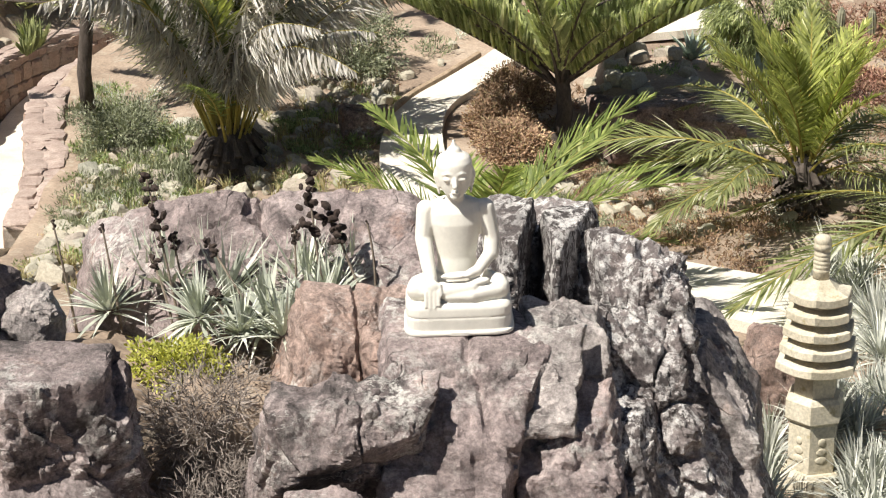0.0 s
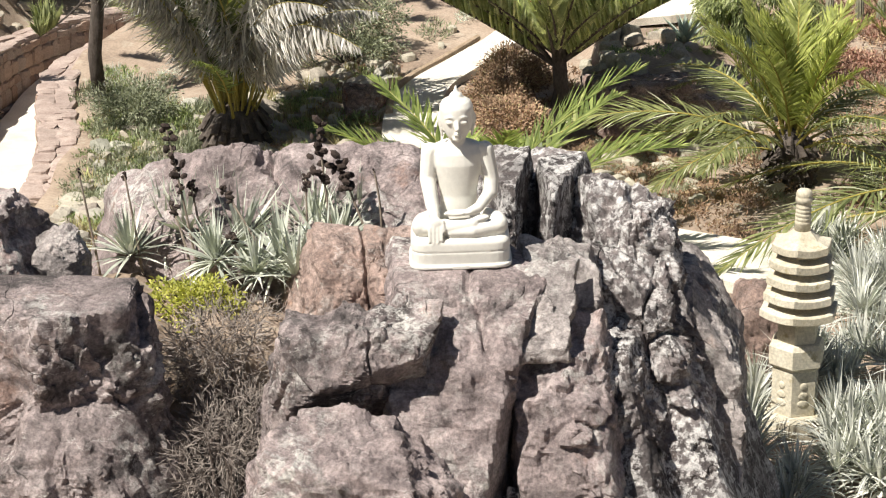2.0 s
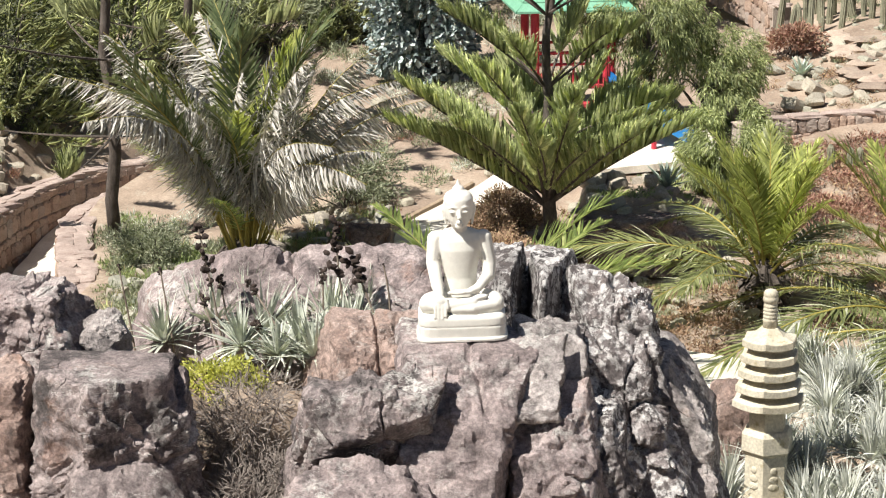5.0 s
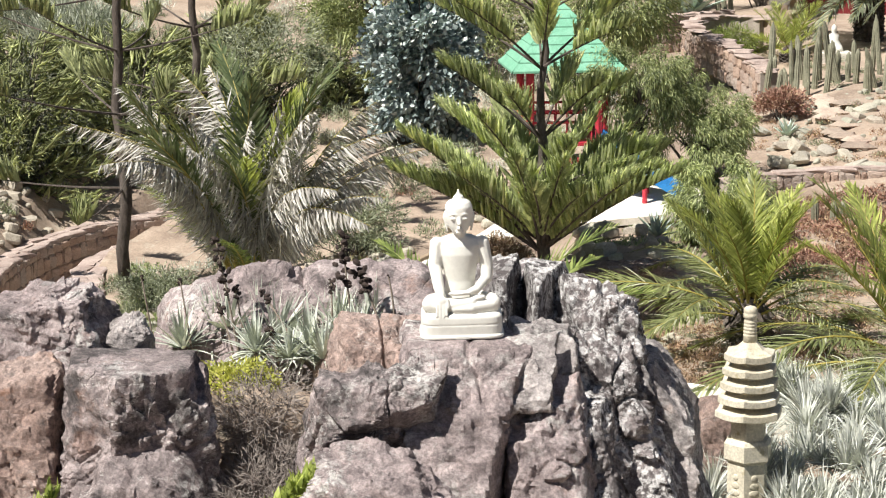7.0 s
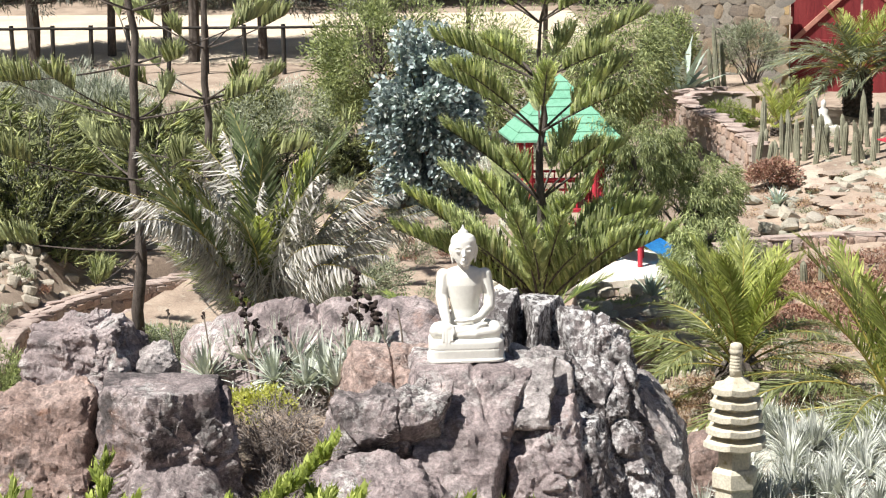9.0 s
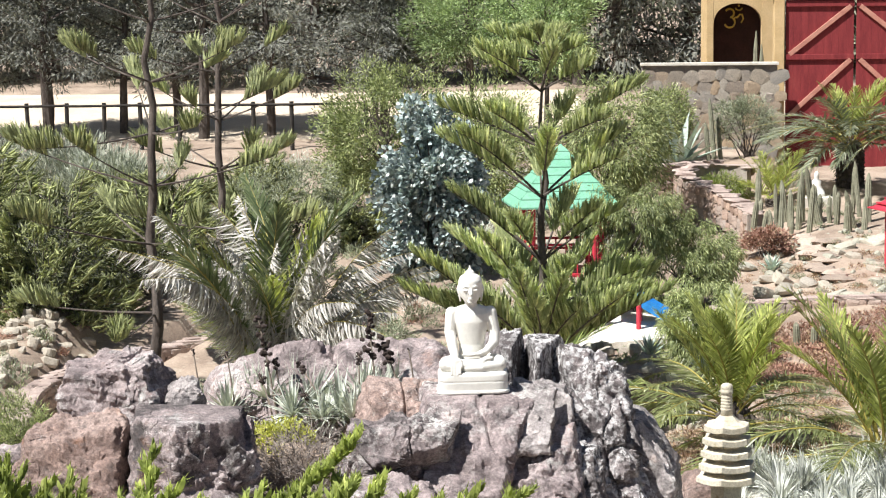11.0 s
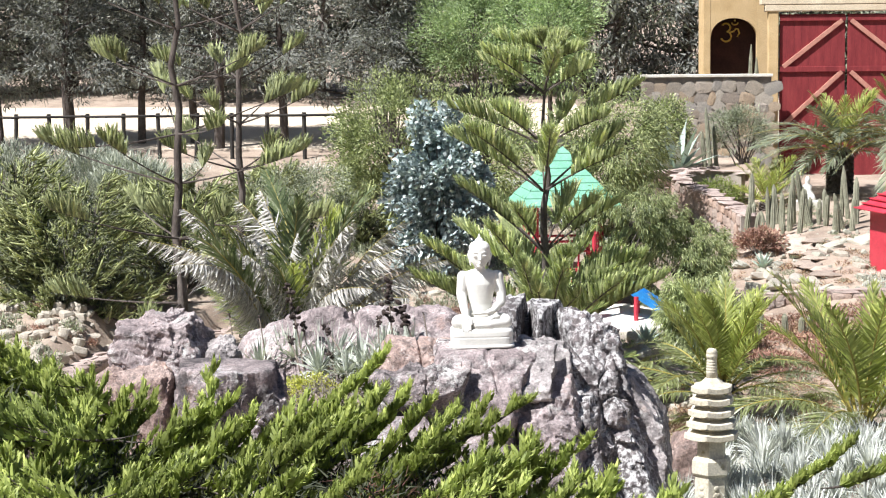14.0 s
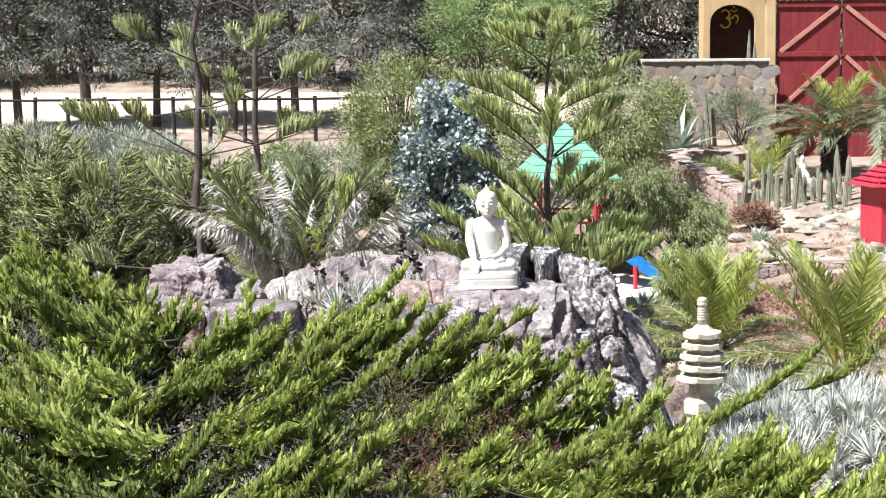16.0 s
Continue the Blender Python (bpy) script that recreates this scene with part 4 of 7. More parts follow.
def frond_mesh(name, length, leaflet, material, seed, arch=0.35, power=2.2, curl=0.0, start=0.18, pairs=46, width=0.022, hang=0.25, rib=0.012, vee=0.5, hanging=0.0, tilt=55):
    """A feather frond along +x: a bowed rib with leaflets on both sides. arch: how far the tip bends down; hang: droop of the leaflets."""
    rng = np.random.default_rng(seed)
    u = np.linspace(0, 1, 14)
    rx = length * (u - 0.12 * arch * u ** 3)
    rz = -length * arch * u ** power
    ry = length * curl * u ** 2
    rib_pts = np.stack([rx, ry, rz], 1)
    buf = Buf()
    tube(buf, rib_pts, rib * (1.15 - u), 5)
    s = np.linspace(start, 0.985, pairs)
    s = np.concatenate([s, s]) + rng.normal(0, 0.004, 2 * pairs)
    side = np.repeat([-1.0, 1.0], pairs)
    s = np.clip(s, start, 1)
    base = np.stack([np.interp(s, u, rib_pts[:, k]) for k in range(3)], 1)
    tang = unit(np.stack([np.interp(s, u, np.gradient(rib_pts[:, k], u)) for k in range(3)], 1))
    lat = np.stack([np.zeros_like(s), side, np.zeros_like(s)], 1)
    up = unit(np.cross(tang, lat * side[:, None]))
    up[:, 2] = np.abs(up[:, 2])
    ang = np.radians(68 - 46 * s + rng.normal(0, 7, len(s)))
    way = tang * np.cos(ang)[:, None] + lat * (np.sin(ang) * (1 if vee > 0 else 0.55))[:, None] + up * (vee * np.sin(ang) * rng.uniform(0.5, 1.3, len(s)))[:, None]
    way = way + hanging * np.array([-math.sin(radians(tilt)), 0, -math.cos(radians(tilt))]) * rng.uniform(0.5, 1.2, len(s))[:, None] + rng.normal(0, 0.08 + 0.22 * hanging, (len(s), 3))
    prof = np.sin(np.pi * np.clip((s - start) / (1 - start), 0.06, 0.97) ** 0.75) ** 0.55
    ln = leaflet * prof * rng.uniform(0.82, 1.12, len(s))
    blades(buf, base, way, ln, width * rng.uniform(0.8, 1.15, len(s)), hang * rng.uniform(0.4, 1.6, len(s)), 3, face=up, profile=0.35)
    me = buf.mesh(name, material, False)
    me.materials.append(RIB)
    index = np.zeros(len(me.polygons), int)
    index[:13 * 5 + 2] = 1
    me.polygons.foreach_set("material_index", index)
    return me


def palm(name, at, label, fronds, meshes, seed, spread=(20, 80), trunk=(0.2, 0.5), crown=0.0, roll=20, scale=(0.8, 1.1), group="palms", rise=None):
    """A feather palm: stout trunk of old leaf bases and a fountain of fronds."""
    rng = np.random.default_rng(seed)
    top = empty(name, at, 0, label, "palm", group)
    r, h = trunk
    bm = bmesh.new()
    loft(bm, [(-0.1, r * 1.15, r * 1.15, 0, 0, 1), (h * 0.5, r, r, 0, 0, 1), (h, r * 0.75, r * 0.75, 0, 0, 1), (h + r * 0.5, r * 0.25, r * 0.25, 0, 0, 1)], 14)
    for i in range(int(16 * h / 0.12) + 12):
        a, zz = i * 2.399, h * (i / (int(16 * h / 0.12) + 12))
        m = Matrix.Rotation(a, 4, "Z") @ Matrix.Translation((r * 0.95, 0, zz)) @ Matrix.Rotation(radians(-38), 4, "Y") @ Matrix.Diagonal((0.035, 0.05, 0.10, 1))
        bmesh.ops.create_cone(bm, cap_ends=True, segments=5, radius1=1, radius2=0.5, depth=2, matrix=m)
    part("trunk", bm, BARK, top, "rough trunk of old leaf bases")
    for i in range(fronds):
        q = (i + 0.5) / fronds
        az = math.degrees(i * 2.39996) + rng.normal(0, 9)
        el = spread[1] + (spread[0] - spread[1]) * q ** 0.8 + rng.normal(0, 5)
        if rise:
            el = rise(q) + rng.normal(0, 6)
        me = meshes[int(rng.integers(len(meshes)))] if not isinstance(meshes, dict) else meshes["pick"](q, rng)
        f = child("frond", me, top)
        s = rng.uniform(*scale)
        base_r = r * 0.45
        f.matrix_basis = (Matrix.Rotation(radians(az), 4, "Z") @ Matrix.Translation((base_r * (0.4 + 0.6 * q), 0, h + crown - 0.12 * q))
                          @ Matrix.Rotation(radians(-el), 4, "Y") @ Matrix.Rotation(radians(rng.normal(0, roll)), 4, "X") @ Matrix.Scale(s, 4))
    return top


def rosette_mesh(name, material, seed, n=70, length=0.30, width=0.02, low=5, high=80, droop=0.25, segs=4):
    rng = np.random.default_rng(seed)
    az = rng.uniform(0, 2 * np.pi, n)
    el = np.radians(low + (high - low) * rng.random(n) ** 1.2)
    way = np.stack([np.cos(az) * np.cos(el), np.sin(az) * np.cos(el), np.sin(el)], 1)
    buf = Buf()
    blades(buf, way * 0.03, way, length * rng.uniform(0.65, 1.15, n), width * rng.uniform(0.7, 1.2, n), droop * rng.uniform(0.2, 1.8, n) * np.cos(el), segs, profile=0.25)
    return buf.mesh(name, material)


def scatter_leaves(buf, rng, centres, spread, per, leaf, width, out=0.6, up=0.3, droop=0.15, segs=2, middle=None):
    """Leaves round each centre, turned outwards and up."""
    c = np.repeat(np.asarray(centres, float), per, 0)
    d = ball_dirs(len(c), rng)
    sp = np.asarray(spread, float)
    base = c + d * (rng.random(len(c)) ** 0.5)[:, None] * sp
    way = d * out + ball_dirs(len(c), rng) * 0.6
    if middle is not None:
        way += unit(c - np.asarray(middle)) * 0.5
    way[:, 2] += up
    way = unit(way)
    blades(buf, base, way, leaf * rng.uniform(0.6, 1.25, len(c)), width * rng.uniform(0.7, 1.2, len(c)), droop, segs, face=unit(ball_dirs(len(c), rng) * 0.8 + np.array([-0.45, -0.45, 0.6])), profile=0.45)


def fingers(buf, rng, base, way, length, radius, curve=0.25, needles=10, needle=0.03, width=0.014, sides=5, spread=0.9):
    """Many plump shoots at once: each a closed, tapering, upturned finger bristling with short needles."""
    n = len(base)
    length, radius = (np.broadcast_to(np.asarray(q, float), (n,)) for q in (length, radius))
    s1 = unit(np.cross(way, [0.2, 0.3, 1.0]))
    s2 = np.cross(way, s1)
    us, rs = (0.0, 0.35, 0.78), (0.6, 1.0, 0.7)
    ang = np.arange(sides) / sides * 2 * np.pi
    rows = []
    for u, r in zip(us, rs):
        c = base + way * (length * u)[:, None]
        c[:, 2] += curve * length * u * u
        rr = radius[:, None] * r * rng.uniform(0.75, 1.25, (n, sides))
        rows.append(c[:, None] + (s1[:, None] * np.cos(ang)[None, :, None] + s2[:, None] * np.sin(ang)[None, :, None]) * rr[..., None])
    tip = base + way * length[:, None]
    tip[:, 2] += curve * length
    k = 3 * sides + 1
    verts = np.concatenate([*rows, tip[:, None]], 1).reshape(-1, 3)
    off = (np.arange(n) * k)[:, None]
    quads = [off + np.array([i * sides + j, i * sides + (j + 1) % sides, (i + 1) * sides + (j + 1) % sides, (i + 1) * sides + j]) for i in range(2) for j in range(sides)]
    buf.add(verts, np.concatenate(quads))
    tris = [off + np.array([2 * sides + j, 2 * sides + (j + 1) % sides, 3 * sides]) for j in range(sides)]
    buf.f.append(np.concatenate(tris) + buf.n - len(verts))
    if needles:
        u = np.tile((np.arange(needles) + 0.5) / needles, n)
        a = np.tile(np.arange(needles) * 2.399, n) + np.repeat(rng.uniform(0, 6, n), needles)
        L, R, W = np.repeat(length, needles), np.repeat(radius, needles), np.repeat(way, needles, 0)
        out = np.repeat(s1, needles, 0) * np.cos(a)[:, None] + np.repeat(s2, needles, 0) * np.sin(a)[:, None]
        p = np.repeat(base, needles, 0) + W * (L * u)[:, None] + out * (R * 0.7)[:, None]
        p[:, 2] += curve * L * u * u
        blades(buf, p, unit(W + out * spread + np.array([0, 0, 0.2])), needle * rng.uniform(0.7, 1.3, len(p)), width, 0.0, 1, face=unit(out + ball_dirs(len(p), rng) * 0.4))


def tufts(buf, rng, base, way, length, needles=12, needle=0.035, width=0.012, spread=1.0, curve=0.2):
    """Soft brushes of short needles along upturned twigs."""
    n = len(base)
    length = np.broadcast_to(np.asarray(length, float), (n,))
    s1 = unit(np.cross(way, [0.2, 0.3, 1.0]))
    s2 = np.cross(way, s1)
    u = np.tile((np.arange(needles) + 0.3) / needles, n)
    a = np.tile(np.arange(needles) * 2.399, n) + np.repeat(rng.uniform(0, 6, n), needles)
    L, W = np.repeat(length, needles), np.repeat(way, needles, 0)
    out = np.repeat(s1, needles, 0) * np.cos(a)[:, None] + np.repeat(s2, needles, 0) * np.sin(a)[:, None]
    p = np.repeat(base, needles, 0) + W * (L * u)[:, None]
    p[:, 2] += curve * L * u * u
    blades(buf, p, unit(W + out * (spread * rng.uniform(0.6, 1.3, len(p)))[:, None] + np.array([0, 0, 0.15])), needle * rng.uniform(0.7, 1.3, len(p)), width * rng.uniform(0.8, 1.2, len(p)), 0.0, 1, face=unit(out + ball_dirs(len(p), rng) * 0.5))


def lumpy(rng, n, radii, hollow=0.45, bottom=-0.35):
    """Clump centres filling the outer part of an uneven ellipsoid."""
    d = ball_dirs(n * 2, rng)
    d = d[d[:, 2] > bottom][:n]
    lobes = ball_dirs(7, rng)
    bulge = 1 + 0.28 * np.max(np.clip(d @ lobes.T, 0, 1) ** 4, 1) - 0.12
    r = (hollow + (1 - hollow) * rng.random(len(d)) ** 0.6) * bulge
    return d * r[:, None] * np.asarray(radii)


def shrub(name, at, radii, material, label, seed, clumps=80, per=40, leaf=0.06, width=0.02, spread=0.12, up=0.3, droop=0.15, out=0.6, category="shrub", group="shrubs",
          stems=6, trunk=None, hollow=0.4, bottom=-0.35, segs=2, wood=None):
    """A bush or small tree: forking stems and a crown of many leaves in clumps."""
    rng = np.random.default_rng(seed)
    top = empty(name, at, 0, label, category, group)
    h = trunk if trunk is not None else radii[2] * 0.8
    mid = np.array([0, 0, h])
    c = lumpy(rng, clumps, radii, hollow, bottom) + mid
    wb = Buf()
    pick = c[rng.permutation(len(c))[:stems * 3]]
    if trunk:
        tube(wb, bend((0, 0, -0.15), mid, (0.05 * radii[0], 0.03, 0), 6), np.linspace(0.06, 0.035, 6) * (0.5 + radii[2] * 0.5), 7)
    for k, p in enumerate(pick):
        s = mid * (0.6 + 0.4 * rng.random()) if trunk else np.array([rng.normal(0, radii[0] * 0.12), rng.normal(0, radii[1] * 0.12), -0.1])
        tube(wb, bend(s, p, (0, 0, 0.1 * radii[2]), 6), np.linspace(0.02, 0.005, 6) * (0.5 + radii[2] * 0.5), 5)
    tagged(child("framework", wb.mesh("framework", wood or BARK), top), kind="stuff")
    buf = Buf()
    scatter_leaves(buf, rng, c, spread, per, leaf, width, out, up, droop, segs, mid)
    child("crown", buf.mesh("crown", material), top)
    return top

# ---- plants round the outcrop ----
ROS = [rosette_mesh("rosette", L_SILVER_G, 200 + k, 80, 0.30, 0.020, 4, 82, 0.3) for k in range(3)]
ROSW = [rosette_mesh("rosette", L_SILVER, 220 + k, 92, 0.31, 0.0165, 2, 84, 0.3) for k in range(4)]


def rosette(at, size, seed, meshes, label, group):
    rng = np.random.default_rng(seed)
    ob = new("silver_rosette")
    tagged(child("leaves", meshes[int(rng.integers(len(meshes)))], ob), kind="stuff")
    ob.matrix_basis = pose(*at, rng.normal(0, 9), rng.normal(0, 9), rng.uniform(0, 360)) @ Matrix.Scale(size, 4)
    return tagged(ob, label, "succulent", group)


srng = np.random.default_rng(88)
spots = [(-2.12, 1.45), (-1.80, 1.70), (-1.45, 1.55), (-1.15, 1.25), (-0.98, 1.62), (-1.55, 1.28), (-1.02, 0.98), (-0.80, 1.42), (-1.30, 1.85), (-1.28, 1.05), (-1.95, 1.80), (-0.72, 1.75), (-1.62, 1.85), (-1.1, 1.75), (-0.86, 1.15)]
for k, (x, y) in enumerate(spots):
    rosette((x, y, -0.45 + 0.05 * (y - 1.2) + 0.05 * (x + 2)), srng.uniform(1.15, 1.6), 300 + k, ROS, "silver-green spiky rosette growing between the boulders", "silver rosettes on the outcrop")
soil = boulder("soil_bank", (-1.5, 1.35, -1.32), (0.95, 0.75, 0.66), earth, "dark soil bank under the silver plants", seed=333, cuts=5, sharp=7, rough=0.08, group="", res=32)
rng = np.random.default_rng(5)
n = 0
for i in range(2200):
    x, y = 1.55 + 4.85 * rng.random() ** 1.25, rng.uniform(-1.8, 7.4)
    if (x - 2.235) ** 2 + (y - 2.9) ** 2 < 0.30 ** 2 or x < 1.55 + 0.22 * abs(y - 1.5) or n >= 290 or y > 8.6 - 0.4 * x:
        continue
    if y < 2.7 and abs(x - 2.2) < 0.34 and rng.random() < 0.7:
        continue
    n += 1
    hump = 0.30 * math.exp(-((x - 4.0) / 1.4) ** 2 - ((y - 4.2) / 1.8) ** 2)
    rosette((x, y, gz(x, y) + 0.05 + hump + rng.uniform(0, 0.12)), rng.uniform(1.0, 1.6), 400 + i, ROSW, "silvery spiky rosette in a dense drift", "silver rosettes of the drift")


def seed_stalk(at, tip, seed, heads, r=0.03, label="dry stalk with dark seed head"):
    """A thin dry stalk with dark pods clustered near its tip."""
    rng = np.random.default_rng(seed)
    top = empty("seed_stalk", at, 0, label, "dry stalk", "seed stalks")
    tip = np.array(tip) - np.array(at)
    pts = bend((0, 0, -0.05), tip, (rng.normal(0, 0.015), rng.normal(0, 0.015), 0), 8)
    buf = Buf()
    tube(buf, pts, np.linspace(0.010, 0.006, 8), 6)
    child("stalk", buf.mesh("stalk", STALK), top)
    bm = bmesh.new()
    n = heads * 5
    r = r * 0.85
    for i in range(n):
        u = 1 - 0.085 * heads * (i / n) + 0.01
        p = np.array([np.interp(min(u, 1), np.linspace(0, 1, 8), pts[:, k]) for k in range(3)])
        p = p + rng.normal(0, r * (0.36 if heads < 4 else 0.6), 3) * (1, 1, 0.5)
        q = r * rng.uniform(0.35, 0.62)
        bmesh.ops.create_icosphere(bm, subdivisions=1, radius=1, matrix=Matrix.Translation(p) @ Euler(rng.uniform(0, 3, 3)).to_matrix().to_4x4() @ Matrix.Diagonal((q, q, q * 1.7, 1)))
    tagged(part("seed_head", bm, SEED, top, "dark brown seed pods"), kind="stuff")


for k, (a, b, h, r) in enumerate((((-1.69, 1.4, -0.5), (-1.86, 1.5, 0.36), 5, 0.045), ((-0.80, 1.4, -0.5), (-0.92, 1.5, 0.42), 5, 0.05), ((-1.10, 1.2, -0.55), (-1.53, 1.5, 0.0), 2, 0.036),
                                  ((-1.0, 1.4, -0.5), (-1.01, 1.5, 0.08), 2, 0.03), ((-0.60, 1.4, -0.3), (-0.80, 1.5, 0.16), 4, 0.045), ((-0.55, 1.5, -0.3), (-0.59, 1.5, 0.12), 1, 0.012),
                                  ((-2.04, 1.4, -0.5), (-2.14, 1.5, 0.08), 1, 0.026), ((-1.62, 1.4, -0.5), (-1.73, 1.5, 0.03), 2, 0.036), ((-1.72, 1.35, -0.5), (-1.86, 1.5, -0.12), 2, 0.034),
                                  ((-2.30, 1.4, -0.6), (-2.43, 1.5, 0.11), 1, 0.024), ((-1.36, 1.15, -0.55), (-1.44, 1.25, -0.22), 2, 0.036))):
    seed_stalk(a, b, 500 + k, h, r)

shrub("yellow_shrub", (-1.62, 0.84, -0.66), (0.33, 0.26, 0.15), L_YELLOW, "low yellow-green shrub on the rocks", 601, 60, 40, 0.035, 0.014, 0.06, group="")
shrub("dry_shrub", (-1.42, 0.50, -1.18), (0.44, 0.42, 0.44), TWIG, "leafless grey twiggy shrub between boulders", 602, 150, 34, 0.085, 0.006, 0.09, stems=16, hollow=0.2, wood=TWIG, group="", up=0.1)
shrub("dry_shrub", (-1.32, -0.02, -1.50), (0.40, 0.38, 0.42), TWIG, "leafless grey twiggy shrub spilling down", 603, 120, 34, 0.085, 0.006, 0.09, stems=16, hollow=0.2, wood=TWIG, group="", up=0.1)
shrub("dry_shrub", (1.62, 0.9, -2.3), (0.30, 0.28, 0.30), TWIG, "low twiggy cushion plant at the foot of the rocks", 604, 110, 34, 0.06, 0.006, 0.08, stems=12, hollow=0.3, wood=TWIG, group="", up=0.3)

# young palm behind the statue
YP = [frond_mesh("frond", 1.8, 0.36, L_PALM, 700 + k, arch=0.46 + 0.10 * k, curl=(0.06, -0.06, 0.0)[k], pairs=62, width=0.026, hang=0.12, rib=0.011) for k in range(3)]
palm("young_palm", (-0.05, 6.2, gz(-0.05, 6.2)), "young green feather palm behind the boulders", 20, YP, 71, (24, 84), (0.14, 0.2), roll=14, scale=(0.95, 1.2))
# two palms beyond the stone pagoda
RP = [frond_mesh("frond", 1.42, 0.31, L_PALMY, 720 + k, arch=0.14 + 0.12 * k, curl=(0.08, -0.08, 0.02)[k], pairs=62, width=0.020, hang=0.15, rib=0.014, vee=0.45) for k in range(3)]
RPD = [frond_mesh("frond", 1.95, 0.36, L_PALMO, 730 + k, arch=0.42 + 0.14 * k, curl=(0.12, -0.12, 0.0)[k], pairs=76, width=0.018, hang=0.30, rib=0.014, vee=0.2) for k in range(3)]
palm("feather_palm", (2.92, 9.3, gz(2.92, 9.3)), "yellow-green feather palm with arching older fronds", 34, {"pick": lambda q, r: RPD[int(r.integers(3))] if q > 0.60 else RP[int(r.integers(3))]}, 73, (2, 86), (0.22, 0.45),
     roll=14, scale=(0.9, 1.15), rise=lambda q: 92 - 42 * q if q < 0.60 else 64 - 36 * q)
palm("feather_palm", (4.45, 7.4, gz(4.45, 7.4)), "bright green feather palm at the edge of the silver drift", 20, {"pick": lambda q, r: RPD[int(r.integers(3))] if q > 0.60 else RP[int(r.integers(3))]}, 74, (8, 84), (0.22, 0.3),
     roll=14, scale=(1.1, 1.5), rise=lambda q: 84 - 50 * q if q < 0.60 else 52 - 32 * q)
# large palm, its outer fronds withered
BPG = [frond_mesh("frond", 2.5, 0.46, L_PALMD, 740 + k, arch=0.16 + 0.12 * k, power=2.6, curl=(0.10, -0.10, 0.0)[k], pairs=70, width=0.026, hang=0.22, rib=0.018, vee=0.35) for k in range(3)]
BPB = [frond_mesh("frond", 2.2, 0.44, L_PALMY, 745 + k, arch=0.14 + 0.26 * k, pairs=60, width=0.028, hang=0.12, rib=0.018, vee=0.4) for k in range(2)]
BPW = [frond_mesh("frond", 2.35, 0.30, L_DEAD, 750 + k, arch=0.20 + 0.14 * k, power=3.8, curl=(0.22, -0.22, 0.08, -0.12)[k], pairs=120, width=0.021, hang=0.45, rib=0.013, vee=-0.02, start=0.28, hanging=1.0 + 0.25 * k, tilt=72) for k in range(4)]
BPM = [frond_mesh("frond", 1.7, 0.34, L_PALM, 748 + k, arch=0.40, pairs=50, width=0.022, hang=0.35, rib=0.018, vee=0.2, start=0.36) for k in range(2)]


def big_pick(q, r):
    if q < 0.10:
        return BPB[int(r.integers(2))]
    if q < 0.25:
        return BPG[int(r.integers(3))]
    if q < 0.90:
        return BPW[int(r.integers(4))] if r.random() < 0.84 else BPG[int(r.integers(3))]
    return BPM[int(r.integers(2))] if r.random() < 0.5 else BPW[int(r.integers(4))]


palm("large_palm", (-3.02, 11.25, gz(-3.02, 11.25)), "large palm with green heart and withered silver-grey outer fronds", 58, {"pick": big_pick}, 76, (46, 90), (0.36, 0.45), roll=22, scale=(0.95, 1.32),
     rise=lambda q: 90 - 50 * q if q < 0.25 else 94 - 30 * q)

